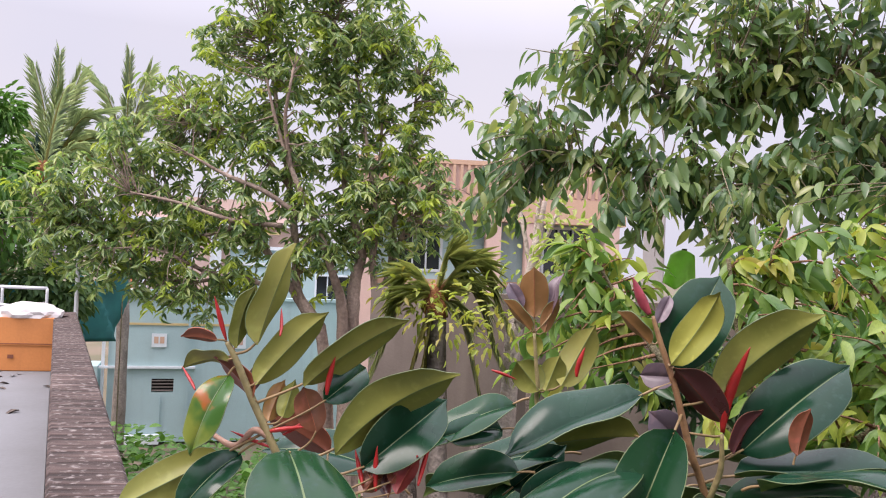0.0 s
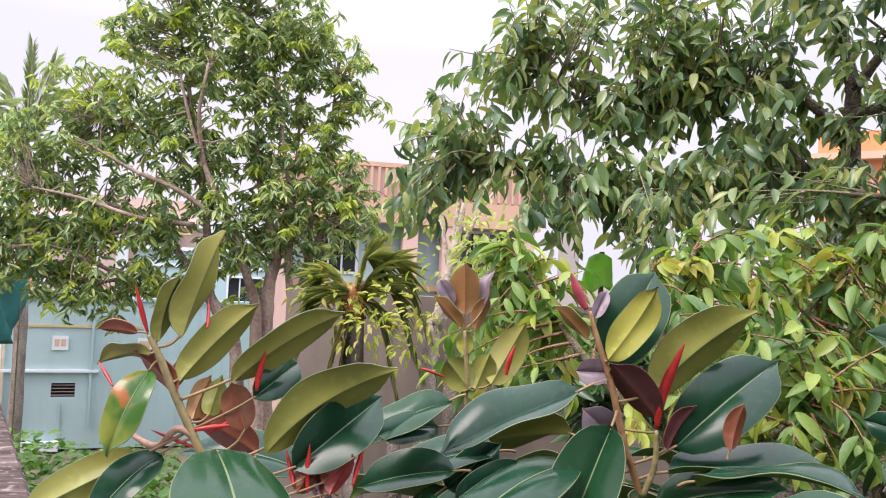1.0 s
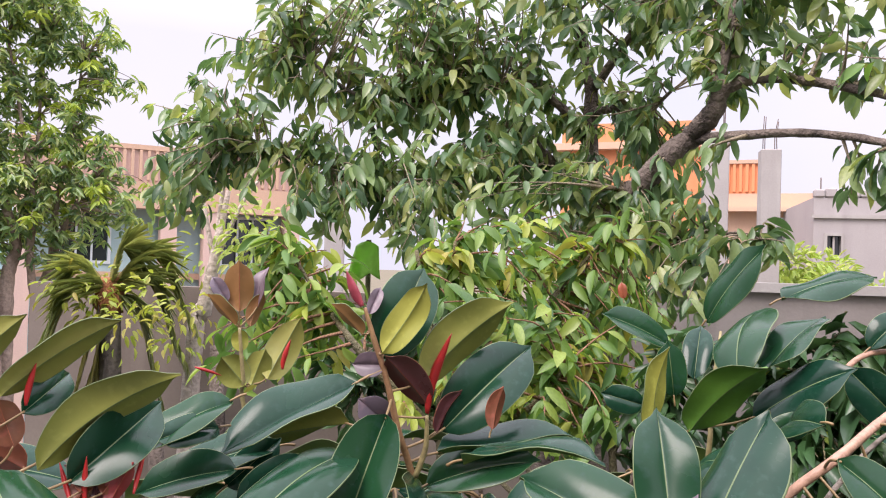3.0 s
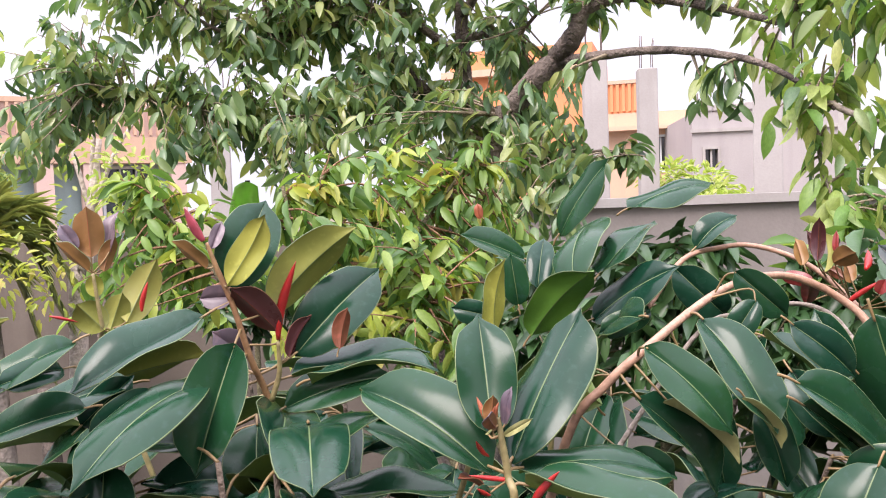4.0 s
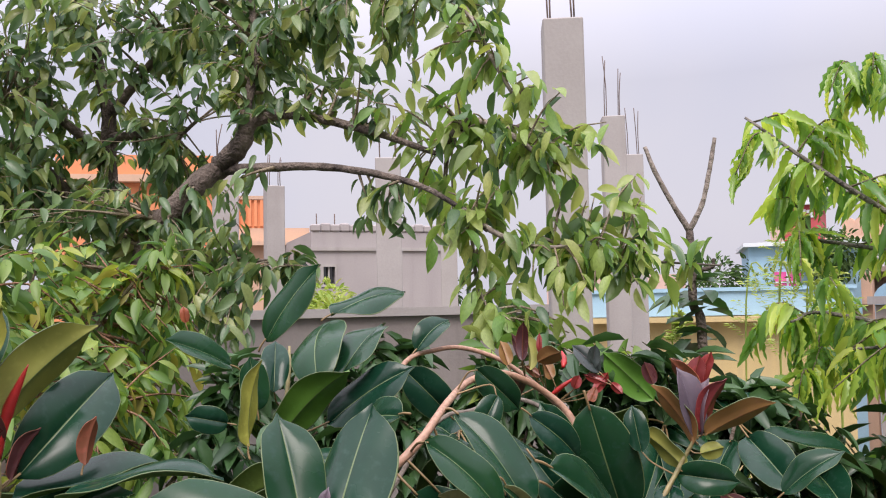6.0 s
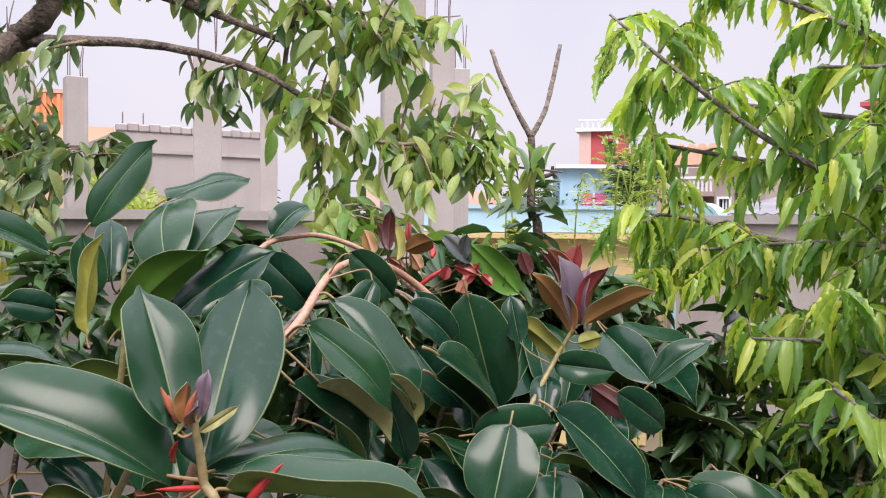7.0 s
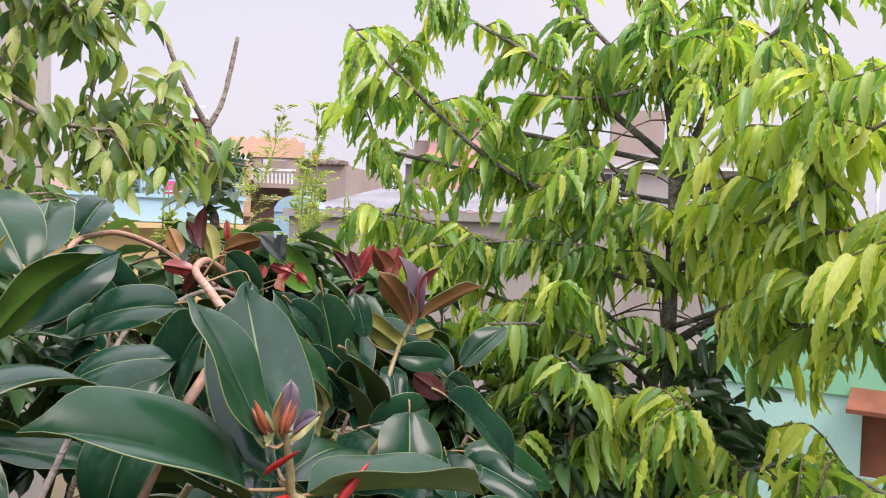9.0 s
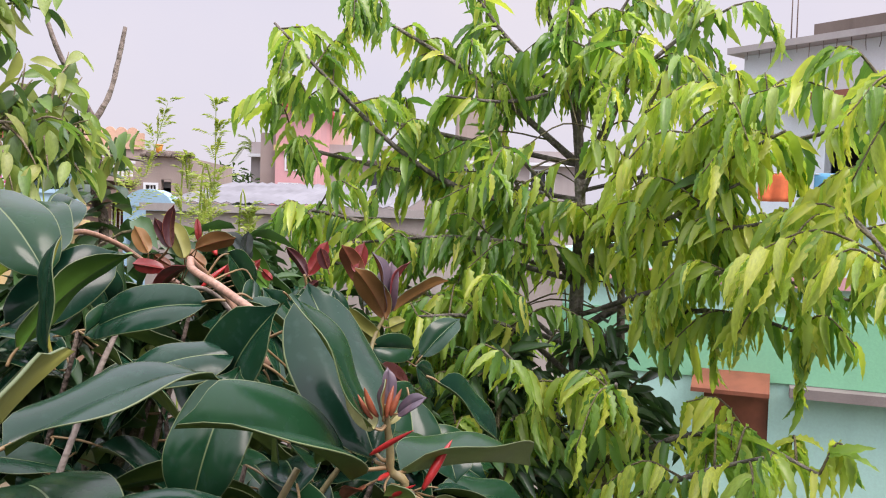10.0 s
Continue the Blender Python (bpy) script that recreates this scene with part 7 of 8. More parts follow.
def rubber_leaf(branch, kind, bx, by, bz, tx, ty, tz, width, roll, fold=None, bend=None):
    LEAF_COUNT[0] += 1
    seed = LEAF_COUNT[0]
    rng = random.Random(seed * 7)
    b, t = Vector((bx, by, bz)), Vector((tx, ty, tz))
    L = (t - b).length
    if kind in ("red", "bud", "pink") and width < 0.032 and width < L * 0.5:
        d = t - b
        side = d.cross(Vector((0.3, 0.5, 0.8))).normalized() * L * 0.05
        w = width * (0.25 if kind == "bud" else 0.34)
        pts = [(*b, w * 0.45), (*(b + d * 0.25 + side), w * 0.95), (*(b + d * 0.55 + side), w), (*(b + d * 0.85 + side * 0.4), w * 0.5), (*t, w * 0.08)]
        v, f = tube(pts, 8, 4, 0.05, seed)
        return shape("bud_sheath", v, f, [{"red": M_RED, "bud": M_BUD, "pink": M_PINKBUD}[kind]], branch, "glossy red pointed leaf sheath" if kind == "red" else "", smooth=True)
    mats = (*SKIN.get(kind, SKIN["rosy"]), M_PETIOLE)
    big = kind in ("top", "olive", "under", "old", "yellow", "fresh")
    free_bend = rng.uniform(0.03, 0.26) if big else rng.uniform(-0.02, 0.10)
    free_fold = rng.uniform(0.3, 0.8) if big else rng.uniform(0.25, 0.5)
    bend = free_bend if bend is None else bend
    fold = free_fold if fold is None else fold
    m = leaf_pose(b, t, roll) @ Matrix.Rotation(-bend * 0.9, 4, "Y")
    foot = None
    line = BRANCH_LINES.get(branch)
    if line is not None:
        near = Vector(line[int(np.argmin(np.linalg.norm(line - np.array(b), axis=1)))])
        if (near - b).length < 0.15:
            foot = tuple(m.inverted() @ near)
    v, f, s = leaf_body(L * 1.01, width, fold, bend, rng.uniform(0.15, 0.55) if big else rng.uniform(0, 0.25), seed, foot)
    ob = new("leaf", mesh_from("leaf", v, f, mats, s, True))
    ob.matrix_basis = m
    return ob


RUBBER = thing("rubber_plant", (0.1, 1.75, 0), "large rubber plant with dark glossy leaves and red leaf sheaths", "plant")


def rubber_branch(points, material=M_STEM, label="", knobs=0.08, seed=0):
    v, f = tube([(x, y, z, r * (0.8 if material in (M_STEM_PINK, M_STEM_DARK) else 0.6)) for x, y, z, r in points], 9, 7, knobs, seed)
    ob = shape("branch", v, f, [material], RUBBER, label, smooth=True)
    # the branch keeps its verts in world space, so leaves under it do too
    BRANCH_LINES[ob] = np.array(smooth_line([c[:3] for c in points], 7))
    return ob


def leafed(branch, rows):
    for row in rows:
        ob = rubber_leaf(branch, *row)
        ob.parent = branch
        ob.matrix_parent_inverse = Matrix.Identity(4)
        if ob.name.startswith("bud_sheath"):
            ob.matrix_basis = Matrix.Identity(4)


rubber_branch([(0.1, 1.75, 0, 0.07), (0.1, 1.8, 2.0, 0.06), (0.05, 1.75, 3.4, 0.05), (0.0, 1.7, 4.0, 0.04)], M_STEM_DARK, seed=1)
rubber_branch([(0.3, 1.9, 0, 0.06), (0.45, 1.8, 2.0, 0.05), (0.6, 1.6, 3.4, 0.04), (0.7, 1.55, 4.1, 0.03)], M_STEM_DARK, seed=2)
rubber_branch([(-0.4, 1.6, 0, 0.05), (-0.6, 1.5, 2.0, 0.045), (-0.8, 1.3, 3.5, 0.03), (-0.75, 1.2, 4.2, 0.02)], M_STEM_DARK, seed=3)

LEAVES_A = [
    ("under", -0.794, 0.968, 4.859, -0.774, 0.976, 4.944, 0.034, -37),
    ("under", -0.769, 0.981, 4.864, -0.744, 1.024, 5.004, 0.057, -64),
    ("under", -0.768, 0.982, 4.81, -0.701, 1.048, 4.911, 0.053, -74),
    ("under", -0.71, 1.012, 4.813, -0.597, 1.092, 4.908, 0.065, -49),
    ("under", -0.67, 1.035, 4.725, -0.517, 1.09, 4.841, 0.077, -53),
    ("old", -0.8, 0.965, 4.824, -0.809, 0.907, 4.725, 0.055, -18),
    ("young", -0.815, 0.957, 4.87, -0.858, 0.934, 4.874, 0.024, 50),
    ("under", -0.8, 0.965, 4.843, -0.897, 0.983, 4.825, 0.038, 31),
    ("top", -0.662, 0.926, 4.746, -0.526, 0.807, 4.658, 0.13, 0, 0.3, 0.25),
    ("under", -0.804, 0.966, 4.712, -0.892, 0.865, 4.648, 0.062, 105),
    ("top", -0.783, 0.977, 4.717, -0.816, 0.894, 4.646, 0.054, -35),
    ("top", -0.635, 1.054, 4.7, -0.571, 1.175, 4.786, 0.078, 62),
]
LEAVES_A_1 = [
    ("young", -0.691, 1.024, 4.748, -0.709, 1.013, 4.809, 0.041, 98),
    ("under", -0.733, 1.002, 4.765, -0.738, 1.032, 4.812, 0.029, -150),
    ("top", -0.682, 1.027, 4.791, -0.676, 1.12, 4.829, 0.049, 54),
    ("young", -0.6, 1.072, 4.682, -0.576, 1.107, 4.734, 0.034, -117),
    ("young", -0.624, 1.06, 4.685, -0.621, 1.106, 4.724, 0.029, -140),
    ("young", -0.731, 1.117, 4.699, -0.818, 1.07, 4.754, 0.054, 68),
    ("red", -0.68, 1.028, 4.799, -0.671, 1.032, 4.852, 0.012, 102),
    ("young", -0.767, 0.983, 4.791, -0.828, 0.973, 4.844, 0.039, 65),
    ("brown", -0.752, 0.992, 4.76, -0.752, 1.025, 4.812, 0.029, -120),
    ("young", -0.631, 1.057, 4.668, -0.605, 1.092, 4.727, 0.036, -116),
    ("rosy", -0.593, 1.076, 4.669, -0.568, 1.088, 4.722, 0.029, -75),
    ("maroon", -0.6, 1.073, 4.663, -0.652, 1.079, 4.716, 0.036, 80),
]
LEAVES_A_2 = [
    ("red", -0.746, 0.996, 4.724, -0.796, 0.969, 4.745, 0.008, -75),
    ("maroon", -0.775, 0.979, 4.802, -0.781, 1.02, 4.837, 0.026, -106),
    ("red", -0.732, 1.002, 4.742, -0.704, 1.039, 4.767, 0.008, 73),
    ("red", -0.804, 0.962, 4.869, -0.82, 0.953, 4.928, 0.01, -78),
    ("red", -0.739, 0.996, 4.877, -0.757, 1.019, 4.914, 0.007, 1),
    ("red", -0.617, 1.064, 4.67, -0.617, 1.063, 4.732, 0.011, -149),
    ("red", -0.633, 1.055, 4.677, -0.655, 1.066, 4.722, 0.01, -32),
    ("red", -0.566, 1.09, 4.68, -0.562, 1.114, 4.738, 0.01, 37),
    ("red", -0.753, 0.992, 4.745, -0.702, 1.018, 4.755, 0.01, 81),
    ("red", -0.84, 0.945, 4.799, -0.879, 0.958, 4.827, 0.007, -37),
]
LEAVES_C = [
    ("top", -0.307, 1.458, 4.829, -0.25, 1.541, 4.985, 0.105, 49),
    ("yellow", -0.303, 1.445, 4.838, -0.227, 1.424, 4.958, 0.06, -89, 0.25, 0),
    ("under", -0.247, 1.49, 4.786, -0.096, 1.566, 4.929, 0.106, -67),
    ("top", -0.206, 1.514, 4.7, -0.058, 1.643, 4.841, 0.116, 52),
    ("top", -0.213, 1.511, 4.664, 0.039, 1.619, 4.681, 0.11, 6, 0.6, 0),
    ("top", -0.348, 1.438, 4.788, -0.531, 1.3, 4.688, 0.11, -18, 0.9, 0),
    ("maroon", -0.23, 1.5, 4.747, -0.298, 1.44, 4.836, 0.061, 43),
    ("mauve", -0.302, 1.461, 4.817, -0.358, 1.454, 4.816, 0.043, -83),
    ("brown", -0.338, 1.441, 4.87, -0.386, 1.415, 4.921, 0.036, 32),
    ("pink", -0.341, 1.438, 4.917, -0.367, 1.424, 4.975, 0.024, -103),
    ("mauve", -0.33, 1.444, 4.903, -0.317, 1.473, 4.949, 0.023, 42),
    ("red", -0.232, 1.499, 4.731, -0.193, 1.494, 4.872, 0.025, 103),
]
LEAVES_C_1 = [
    ("maroon", -0.218, 1.507, 4.698, -0.178, 1.527, 4.771, 0.041, -61),
    ("young", -0.118, 1.446, 4.72, -0.102, 1.453, 4.79, 0.034, -76),
    ("under", -0.387, 1.577, 4.696, -0.606, 1.465, 4.654, 0.12, 38),
    ("mauve", -0.307, 1.597, 4.682, -0.366, 1.565, 4.739, 0.063, -93),
]
LEAVES_C2 = [
    ("top", -0.287, 1.396, 4.744, -0.345, 1.326, 4.542, 0.106, -37),
    ("top", -0.342, 1.394, 4.689, -0.46, 1.136, 4.6, 0.115, -10, 0.35, 0.15),
    ("top", -0.168, 1.387, 4.609, -0.117, 1.065, 4.603, 0.12, 0, 0.35, 0.15),
    ("top", -0.239, 1.547, 4.596, -0.035, 1.547, 4.652, 0.102, 38),
    ("top", -0.402, 1.491, 4.617, -0.632, 1.488, 4.482, 0.125, -29),
]
LEAVES_B = [
    ("brown", -0.685, 1.813, 4.877, -0.688, 1.809, 4.987, 0.065, 21),
    ("brown", -0.69, 1.811, 4.848, -0.744, 1.782, 4.914, 0.043, 37),
    ("brown", -0.666, 1.824, 4.845, -0.64, 1.835, 4.919, 0.038, -65),
    ("mauve", -0.652, 1.83, 4.887, -0.642, 1.856, 4.975, 0.044, -12),
    ("mauve", -0.708, 1.801, 4.897, -0.745, 1.803, 4.951, 0.033, -67),
    ("under", -0.67, 1.824, 4.716, -0.717, 1.799, 4.778, 0.07, 89),
    ("under", -0.659, 1.83, 4.716, -0.633, 1.842, 4.794, 0.058, -97),
    ("under", -0.629, 1.845, 4.727, -0.575, 1.905, 4.86, 0.077, -118),
    ("yellow", -0.68, 1.818, 4.79, -0.684, 1.814, 4.839, 0.038, 74),
    ("red", -0.599, 1.861, 4.749, -0.584, 1.867, 4.815, 0.017, 84),
    ("red", -0.765, 1.774, 4.757, -0.715, 1.801, 4.738, 0.01, 85),
]
LEAVES_M = [
    ("top", -0.508, 1.287, 4.776, -0.615, 1.211, 4.707, 0.071, -29),
    ("top", -0.522, 1.281, 4.735, -0.591, 1.2, 4.727, 0.051, -51),
    ("top", -0.499, 1.294, 4.669, -0.645, 1.264, 4.632, 0.074, -40),
    ("top", -0.477, 1.441, 4.676, -0.645, 1.355, 4.621, 0.094, -25),
    ("top", -0.406, 1.343, 4.677, -0.501, 1.295, 4.612, 0.064, -74),
    ("top", -0.548, 1.383, 4.616, -0.47, 1.421, 4.69, 0.059, 76),
]
LEAVES_D = [
    ("mauve", 0.140, 1.104, 4.665, 0.150, 1.107, 4.716, 0.020, 22),
    ("pale", 0.138, 1.103, 4.65, 0.176, 1.084, 4.677, 0.012, 87),
    ("red", 0.147, 1.1, 4.59, 0.09, 1.101, 4.598, 0.01, -72),
    ("top", 0.125, 1.118, 4.648, 0.116, 1.213, 4.804, 0.088, 0, 0.35, 0),
    ("top", 0.147, 1.118, 4.61, 0.274, 1.253, 4.8, 0.127, -6, 0.25, 0),
    ("top", 0.124, 1.135, 4.597, -0.065, 1.258, 4.695, 0.128, -22, 0.95, 0),
    ("top", 0.165, 1.092, 4.588, 0.347, 0.949, 4.56, 0.122, -6, 0.84, 0.05),
    ("top", 0.16, 1.125, 4.6, 0.383, 1.143, 4.58, 0.1, 12, 0.35, 0.12),
    ("red", 0.17, 1.065, 4.565, 0.203, 1.036, 4.62, 0.016, 88),
]
LEAVES_D_1 = [
    ("top", 0.119, 1.099, 4.575, 0.09, 1.049, 4.572, 0.031, -48),
]
LEAVES_E = [
    ("top", 0.42, 2.397, 4.86, 0.55, 2.303, 5.072, 0.127, 60, 0.35, 0),
    ("top", 0.324, 2.358, 4.799, 0.139, 2.29, 4.879, 0.102, -48, 0.6, 0),
    ("top", 0.334, 1.696, 4.8, 0.433, 1.902, 4.923, 0.125, -24, 0.1, 0.25),
    ("top", 0.405, 1.751, 4.806, 0.559, 1.881, 4.913, 0.109, -6, 0.35, 0),
    ("top", 0.631, 2.427, 4.931, 0.907, 2.503, 5.005, 0.142, 18, 0.3, 0.1),
    ("fresh", 0.247, 1.679, 4.692, 0.355, 1.58, 4.83, 0.101, -36, 0.35, 0.2),
    ("top", 0.284, 1.822, 4.772, 0.31, 1.897, 4.876, 0.063, 6, 0.6, 0.25),
    ("top", 0.398, 1.813, 4.699, 0.559, 1.714, 4.821, 0.108, 54, 0.35, 0),
    ("top", 0.663, 1.912, 4.843, 0.769, 1.944, 4.915, 0.07, 30, 0.6, 0.25),
    ("yellow", 0.162, 1.567, 4.704, 0.185, 1.575, 4.853, 0.073, -59),
    ("top", 0.235, 1.768, 4.741, 0.221, 1.774, 4.852, 0.061, -70),
    ("top", 0.696, 1.807, 4.695, 0.582, 1.816, 4.809, 0.091, -95),
]
LEAVES_E_1 = [
    ("top", 0.176, 1.768, 4.721, 0.092, 1.77, 4.742, 0.056, -83),
    ("top", 0.466, 1.663, 4.724, 0.385, 1.662, 4.693, 0.052, -77),
    ("bud", 0.194, 2.329, 4.917, 0.188, 2.332, 4.961, 0.025, -71),
    ("top", 0.515, 1.762, 4.727, 0.435, 1.761, 4.687, 0.062, -76),
]
LEAVES_G = [
    ("top", 0.381, 1.285, 4.733, 0.504, 1.24, 4.603, 0.089, 42, 0.35, 0.12),
    ("top", 0.523, 1.442, 4.753, 0.602, 1.311, 4.58, 0.111, 12, 0.6, 0),
    ("top", 0.832, 1.45, 4.736, 0.924, 1.459, 4.489, 0.137, 132, 0.1, 0),
    ("top", 0.377, 1.319, 4.644, 0.506, 1.308, 4.484, 0.099, 39),
    ("pale", 0.421, 1.318, 4.639, 0.529, 1.281, 4.547, 0.071, -28),
    ("pale", 0.549, 1.316, 4.639, 0.617, 1.329, 4.551, 0.054, -6),
    ("top", 0.642, 1.313, 4.622, 0.786, 1.334, 4.5, 0.091, 56),
    ("top", 0.5, 1.416, 4.628, 0.552, 1.404, 4.44, 0.094, 53),
    ("top", 0.613, 1.525, 4.821, 0.709, 1.519, 4.734, 0.067, 97),
]
LEAVES_G2 = [
    ("top", 0.619, 1.281, 4.667, 0.802, 1.32, 4.524, 0.113, 46),
    ("top", 0.687, 1.27, 4.527, 0.821, 1.208, 4.538, 0.081, 73),
    ("top", 0.677, 1.429, 4.735, 0.785, 1.416, 4.64, 0.069, 76),
    ("top", 0.351, 1.302, 4.556, 0.427, 1.293, 4.517, 0.058, 78),
    ("top", 0.637, 1.484, 4.771, 0.582, 1.486, 4.689, 0.055, -70),
]
LEAVES_H = [
    ("brown", 0.996, 1.321, 4.669, 0.944, 1.38, 4.781, 0.066, 43),
    ("mauve", 0.995, 1.323, 4.678, 0.981, 1.347, 4.814, 0.067, -30),
    ("mauve", 0.999, 1.32, 4.678, 1.033, 1.325, 4.792, 0.057, -16),
    ("rosy", 1.001, 1.319, 4.689, 1.042, 1.289, 4.794, 0.056, -47),
    ("brown", 1.008, 1.311, 4.684, 1.084, 1.204, 4.753, 0.071, -38),
    ("under", 0.999, 1.316, 4.646, 1.033, 1.286, 4.659, 0.035, -100),
    ("young", 1.084, 1.409, 4.735, 1.054, 1.446, 4.825, 0.049, 56),
    ("rosy", 1.077, 1.418, 4.758, 1.096, 1.406, 4.83, 0.04, -108),
    ("maroon", 1.022, 1.47, 4.769, 1.011, 1.485, 4.817, 0.03, 96),
    ("under", 0.979, 1.333, 4.616, 0.951, 1.434, 4.684, 0.06, 69),
    ("top", 0.963, 1.347, 4.605, 1.049, 1.266, 4.593, 0.066, 81),
    ("top", 1.179, 1.277, 4.554, 1.267, 1.201, 4.642, 0.07, 34),
]
LEAVES_H_1 = [
    ("top", 1.051, 1.26, 4.552, 1.18, 1.241, 4.468, 0.074, 90),
    ("top", 0.955, 1.354, 4.588, 0.903, 1.314, 4.519, 0.059, -4),
    ("top", 0.917, 1.394, 4.645, 0.921, 1.425, 4.736, 0.05, -39),
    ("maroon", 1.148, 1.301, 4.487, 1.091, 1.359, 4.543, 0.054, 95),
]
LEAVES_J = [
    ("top", 0.705, 1.201, 4.556, 0.638, 1.171, 4.435, 0.118, -19, 0.2, 0.05),
    ("top", 0.757, 1.154, 4.58, 0.854, 1.051, 4.438, 0.096, 39),
    ("top", 0.741, 1.16, 4.474, 0.826, 1.101, 4.397, 0.062, 60),
    ("top", 0.657, 1.393, 4.66, 0.716, 1.329, 4.556, 0.067, 79),
    ("top", 0.625, 1.445, 4.589, 0.656, 1.404, 4.454, 0.069, 41),
    ("top", 0.754, 1.148, 4.474, 0.705, 1.106, 4.407, 0.091, 2),
    ("top", 0.799, 1.464, 4.649, 0.756, 1.513, 4.743, 0.063, -81),
    ("fresh", 1.218, 1.697, 4.704, 1.11, 1.753, 4.823, 0.081, 72, 0.1, 0),
]
LEAVES_K = [
    ("dark", 1.02, 1.653, 4.784, 0.977, 1.699, 4.848, 0.043, -56),
    ("dark", 1.007, 1.666, 4.79, 1.016, 1.662, 4.849, 0.03, 69),
    ("rosy", 1.028, 1.643, 4.76, 0.993, 1.678, 4.778, 0.022, 93),
    ("red2", 1.005, 1.663, 4.734, 1.034, 1.64, 4.784, 0.025, -96),
    ("red", 0.974, 1.694, 4.746, 0.984, 1.687, 4.777, 0.025, 82),
    ("red", 0.927, 1.735, 4.721, 0.979, 1.691, 4.774, 0.017, 87),
    ("rosy", 1.037, 1.635, 4.76, 1.055, 1.616, 4.735, 0.02, -94),
]
LEAVES_K_1 = [
    ("red", 0.957, 1.713, 4.796, 0.986, 1.758, 4.832, 0.023, -12),
    ("brown", 0.938, 1.729, 4.77, 0.953, 1.787, 4.806, 0.033, 130),
    ("young", 1.01, 1.66, 4.747, 0.966, 1.63, 4.72, 0.025, 156),
    ("young", 0.974, 1.833, 4.765, 0.946, 1.861, 4.79, 0.023, 96),
]
LEAVES_K2 = [
    ("maroon", 0.893, 1.793, 4.811, 0.897, 1.79, 4.905, 0.031, -78),
    ("rosy", 0.905, 1.729, 4.825, 0.906, 1.735, 4.878, 0.015, -52),
    ("brown", 0.903, 1.735, 4.813, 0.901, 1.64, 4.84, 0.047, -56),
    ("maroon", 0.893, 1.793, 4.811, 0.889, 1.827, 4.875, 0.025, 111),
    ("under", 0.898, 1.757, 4.789, 0.922, 1.81, 4.87, 0.048, 110),
    ("brown", 0.884, 1.838, 4.798, 0.881, 1.87, 4.856, 0.038, 112),
    ("rosy", 0.889, 1.802, 4.764, 0.831, 1.845, 4.777, 0.033, 90),
    ("rosy", 0.883, 1.824, 4.716, 0.851, 1.733, 4.78, 0.038, -21),
    ("maroon", 1.263, 1.601, 4.733, 1.256, 1.658, 4.807, 0.031, 73),
    ("rosy", 1.263, 1.601, 4.733, 1.276, 1.553, 4.824, 0.038, -88),
    ("maroon", 1.268, 1.574, 4.72, 1.259, 1.613, 4.691, 0.023, 90),
]
LEAVES_L = [
    ("top", -0.16, 1.383, 4.682, 0.048, 1.277, 4.72, 0.11, 0, 0.6, 0.12),
    ("top", 0.129, 1.349, 4.526, 0.218, 1.33, 4.686, 0.103, 18, 0.6, 0.25),
    ("top", 0.32, 1.39, 4.615, 0.263, 1.30, 4.765, 0.12, 90, 0.6, 0.25),
    ("top", 0.421, 1.475, 4.753, 0.42, 1.69, 4.695, 0.095, -48, 0.35, 0.12),
    ("top", 0.28, 1.36, 4.7, 0.215, 1.5, 4.66, 0.085, -36, 0.1, 0.25),
]
LEAVES_N = [
    ("brown", 0.122, 1.107, 4.662, 0.125, 1.106, 4.706, 0.024, -47),
    ("bud", 0.121, 1.111, 4.663, 0.105, 1.124, 4.70, 0.016, -5),
    ("bud", 0.124, 1.096, 4.664, 0.127, 1.085, 4.696, 0.014, -39),
    ("bud", 0.12, 1.117, 4.66, 0.118, 1.135, 4.688, 0.013, 42),
    ("bud", 0.123, 1.101, 4.662, 0.133, 1.096, 4.698, 0.015, -81),
    ("mauve", 0.125, 1.09, 4.667, 0.113, 1.054, 4.692, 0.022, 54),
    ("pale", 0.12, 1.113, 4.648, 0.144, 1.157, 4.68, 0.029, 112),
    ("red", 0.118, 1.118, 4.618, 0.099, 1.063, 4.656, 0.01, 94),
    ("red", 0.121, 1.094, 4.569, 0.098, 1.059, 4.594, 0.009, 97),
    ("young", 0.111, 1.146, 4.568, 0.077, 1.116, 4.593, 0.025, -6),
]


BRANCH_A = rubber_branch([(-0.75, 1.2, 4.2, 0.014), (-0.722, 1.021, 4.655, 0.0105), (-0.74, 0.999, 4.718, 0.0095), (-0.768, 0.983, 4.783, 0.009), (-0.791, 0.97, 4.84, 0.008), (-0.803, 0.963, 4.866, 0.006)], seed=4)
leafed(BRANCH_A, LEAVES_A + LEAVES_A_1 + LEAVES_A_2)
rubber_branch([(-0.843, 0.979, 4.736, 0.004), (-0.797, 0.981, 4.722, 0.006), (-0.767, 0.984, 4.747, 0.006), (-0.746, 0.995, 4.738, 0.007)], M_STEM_PINK, seed=5)
BRANCH_C = rubber_branch([(-0.1, 1.6, 4.0, 0.015), (-0.245, 1.519, 4.574, 0.011), (-0.277, 1.477, 4.697, 0.010), (-0.301, 1.462, 4.797, 0.009), (-0.324, 1.449, 4.869, 0.008), (-0.337, 1.441, 4.914, 0.005)], M_STEM_RED, seed=6)
leafed(BRANCH_C, LEAVES_C + LEAVES_C_1 + LEAVES_C2)
rubber_branch([(-0.25, 1.504, 4.618, 0.009), (-0.233, 1.5, 4.672, 0.008), (-0.231, 1.489, 4.729, 0.005)], seed=7)
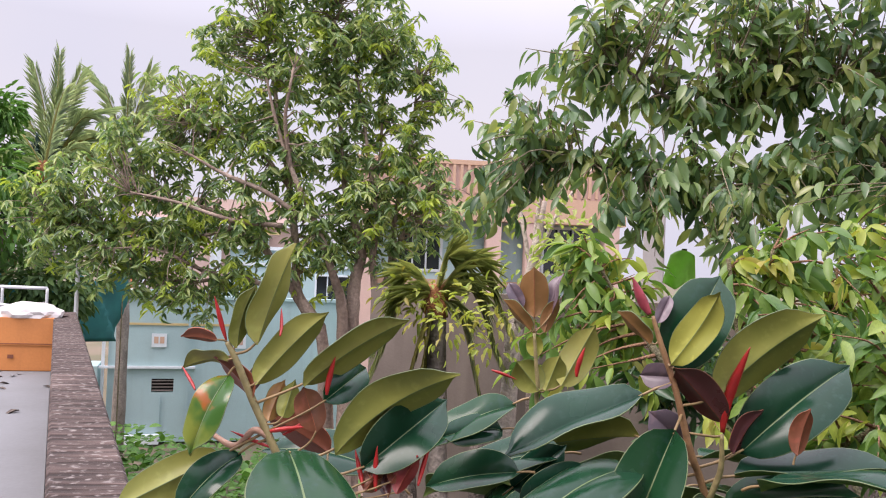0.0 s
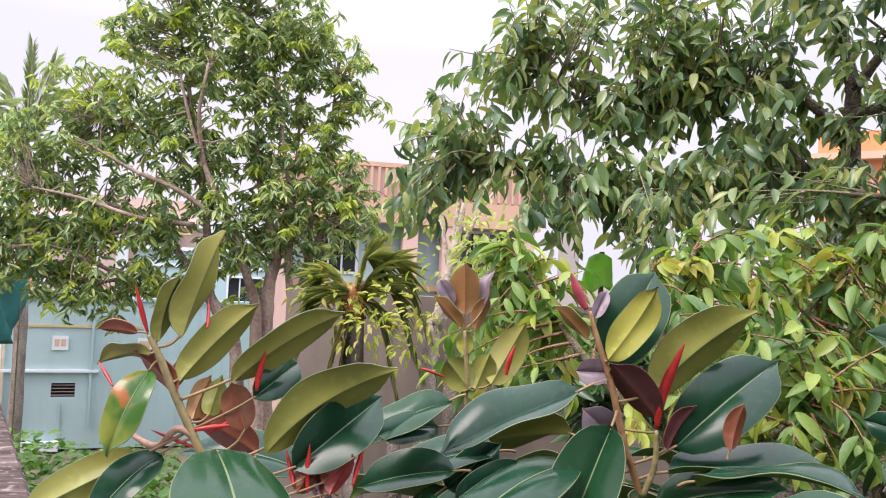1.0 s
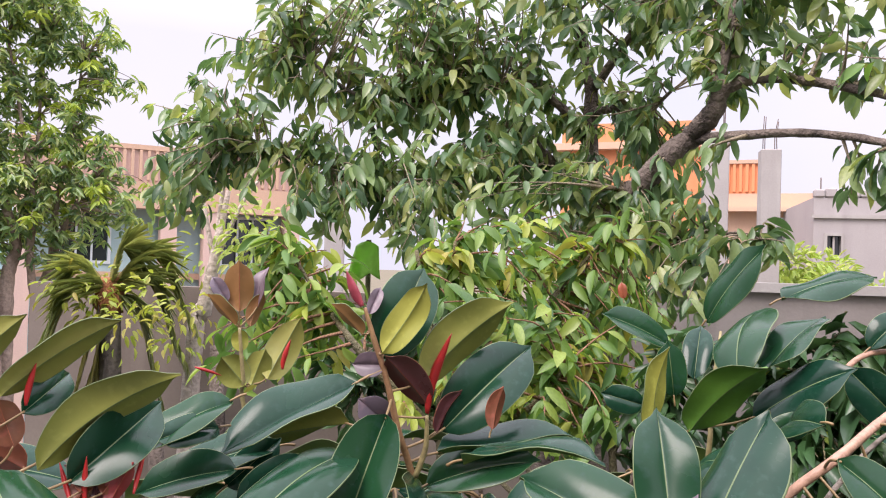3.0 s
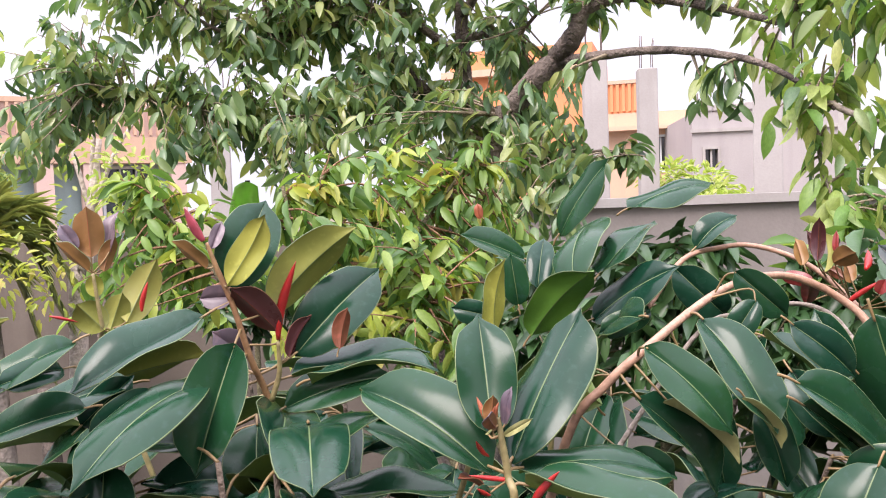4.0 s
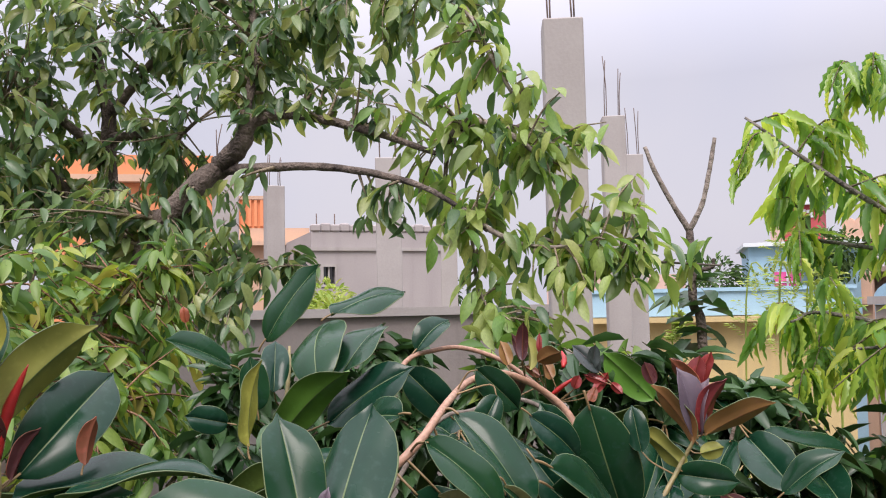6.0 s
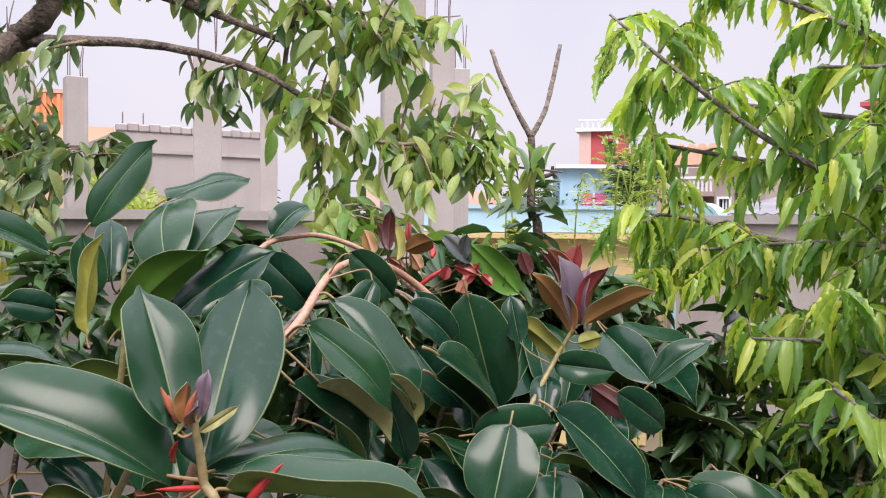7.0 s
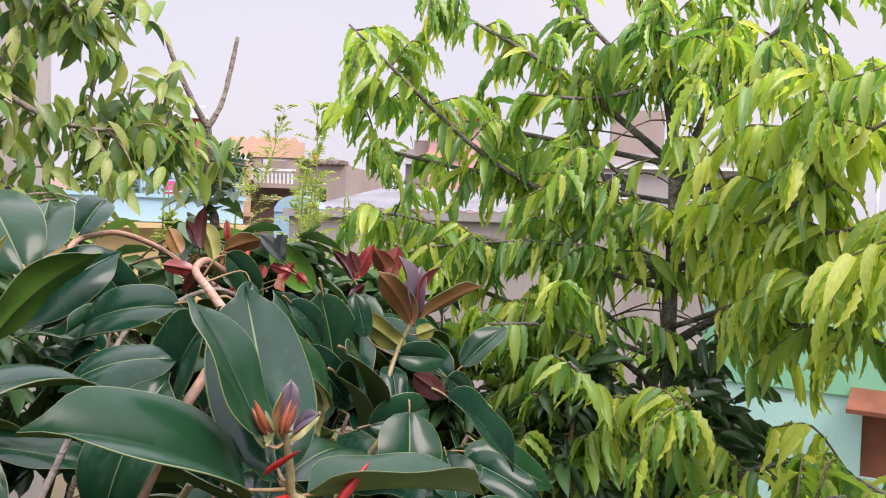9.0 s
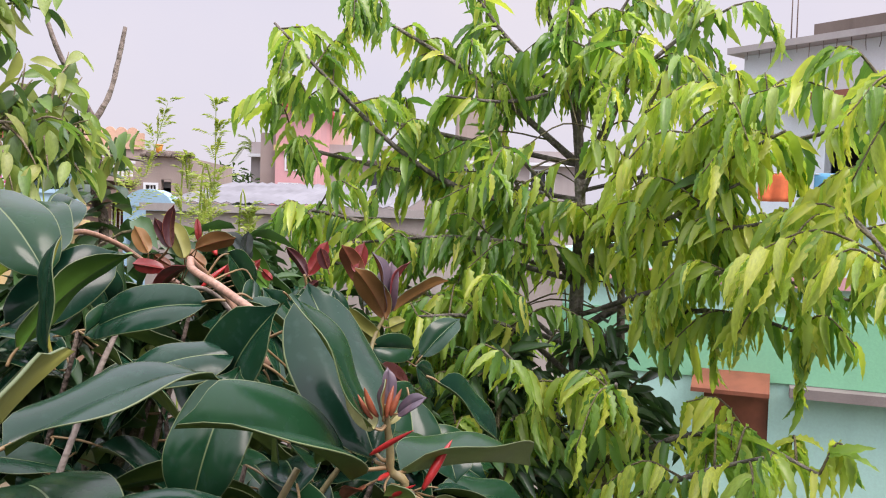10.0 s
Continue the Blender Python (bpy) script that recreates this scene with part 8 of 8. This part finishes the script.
BRANCH_B = rubber_branch([(-0.5, 1.85, 4.1, 0.013), (-0.666, 1.84, 4.629, 0.009), (-0.674, 1.822, 4.73, 0.008), (-0.684, 1.814, 4.842, 0.006)], seed=8)
leafed(BRANCH_B, LEAVES_B + LEAVES_M)
BRANCH_D = rubber_branch([(0.1, 1.5, 4.1, 0.014), (0.146, 1.116, 4.521, 0.010), (0.142, 1.1, 4.598, 0.009), (0.135, 1.103, 4.652, 0.007), (0.132, 1.105, 4.675, 0.005)], seed=9)
leafed(BRANCH_D, LEAVES_D + LEAVES_D_1 + LEAVES_N)
BRANCH_E = rubber_branch([(0.3, 2.0, 4.1, 0.014), (0.334, 1.908, 4.59, 0.010), (0.341, 1.933, 4.692, 0.009), (0.363, 1.97, 4.808, 0.008), (0.38, 2.022, 4.858, 0.005)], seed=10)
leafed(BRANCH_E, LEAVES_E + LEAVES_E_1)
BRANCH_F = rubber_branch([(0.2, 1.5, 4.2, 0.0115), (0.268, 1.38, 4.56, 0.0101), (0.335, 1.365, 4.655, 0.0097), (0.412, 1.37, 4.718, 0.0097), (0.52, 1.485, 4.758, 0.0094), (0.627, 1.6, 4.784, 0.0094), (0.71, 1.648, 4.797, 0.0094), (0.80, 1.69, 4.787, 0.0097), (0.885, 1.69, 4.745, 0.0101), (0.94, 1.66, 4.68, 0.0108), (0.95, 1.58, 4.55, 0.0115)],
                         M_STEM_PINK, "arched pinkish brown bare branch", 0.08, 11)
leafed(BRANCH_F, LEAVES_G + LEAVES_G2)
BRANCH_K = rubber_branch([(0.52, 1.80, 4.72, 0.0079), (0.63, 1.90, 4.815, 0.0079), (0.72, 1.925, 4.838, 0.0076), (0.80, 1.93, 4.841, 0.0076), (0.89, 1.91, 4.812, 0.0076), (0.95, 1.87, 4.765, 0.0079), (0.98, 1.78, 4.703, 0.0086)],
                         M_STEM_PINK, "arched pinkish brown bare branch", 0.08, 12)
leafed(BRANCH_K, LEAVES_K + LEAVES_K_1 + LEAVES_K2)
rubber_branch([(0.35, 1.75, 4.3, 0.011), (0.60, 1.74, 4.66, 0.0085), (0.70, 1.70, 4.715, 0.0082), (0.79, 1.68, 4.735, 0.0080), (0.86, 1.66, 4.71, 0.0085), (0.90, 1.62, 4.64, 0.0095)], M_BARK_GREY, "greyish older branch beneath the arched ones", 0.1, 15)
BRANCH_H = rubber_branch([(0.7, 1.55, 4.1, 0.013), (0.834, 1.319, 4.459, 0.009), (0.892, 1.339, 4.529, 0.009), (0.967, 1.344, 4.615, 0.008), (0.997, 1.322, 4.68, 0.006)], seed=13)
leafed(BRANCH_H, LEAVES_H + LEAVES_H_1 + LEAVES_J)
BRANCH_L = rubber_branch([(0.0, 1.5, 4.1, 0.012), (0.05, 1.3, 4.4, 0.010), (0.1, 1.2, 4.6, 0.007)], seed=14)
leafed(BRANCH_L, LEAVES_L)


def undergrowth():
    """Older leaves filling the bush below the shoots, on thin inner branches."""
    rng = np.random.default_rng(90)
    hubs = [(-0.85, 1.25), (-0.55, 1.5), (-0.3, 1.6), (-0.05, 1.45), (0.1, 1.75), (0.3, 1.55), (0.5, 1.75), (0.65, 1.5), (0.85, 1.65), (1.05, 1.5), (1.25, 1.6), (0.4, 1.3), (-0.2, 1.25), (0.2, 1.25), (0.85, 1.35), (-0.6, 1.2), (-0.15, 1.8), (0.5, 2.1), (0.8, 1.95), (1.1, 1.85), (0.2, 2.1), (-0.4, 2.0), (1.4, 1.4), (1.0, 1.25), (1.5, 1.7), (1.6, 1.4), (1.35, 2.0), (1.65, 1.9), (1.6, 2.3), (1.95, 2.2), (1.15, 2.15), (1.3, 1.75), (1.75, 1.7), (-0.3, 1.3), (0.0, 1.15), (0.3, 1.12), (0.6, 1.2), (-0.1, 1.55), (0.15, 1.45), (-0.75, 1.4)]
    for i, (hx, hy) in enumerate(hubs):
        top = 4.33 if hx > 0.8 and hy < 1.45 else 4.68 if hx > 0.7 and hy > 1.65 else 4.62 if hx < -0.1 else 4.56 if hy > 1.82 else 4.47 if hx < 0.9 else 4.44
        br = rubber_branch([(hx * 0.7, 1.6, 3.5, 0.012), (hx * 0.9, hy + 0.05, 4.1, 0.010), (hx, hy, top - 0.05, 0.006)], M_STEM_DARK, seed=20 + i)
        for k in range(17 if hx < 0.9 else 14):
            z = 3.9 + (top - 3.9) * rng.random() ** 0.6
            a = rng.uniform(0, 6.283)
            L = rng.uniform(0.2, 0.29)
            d = np.array([math.cos(a), math.sin(a), rng.uniform(-1.15, 0.1)])
            d /= np.linalg.norm(d)
            b = np.array([hx, hy, z]) + d * 0.06
            t = b + d * L
            leafed(br, [("top", *[float(c) for c in b], *[float(c) for c in t], L * 0.46, float(rng.uniform(-40, 40)))])


undergrowth()
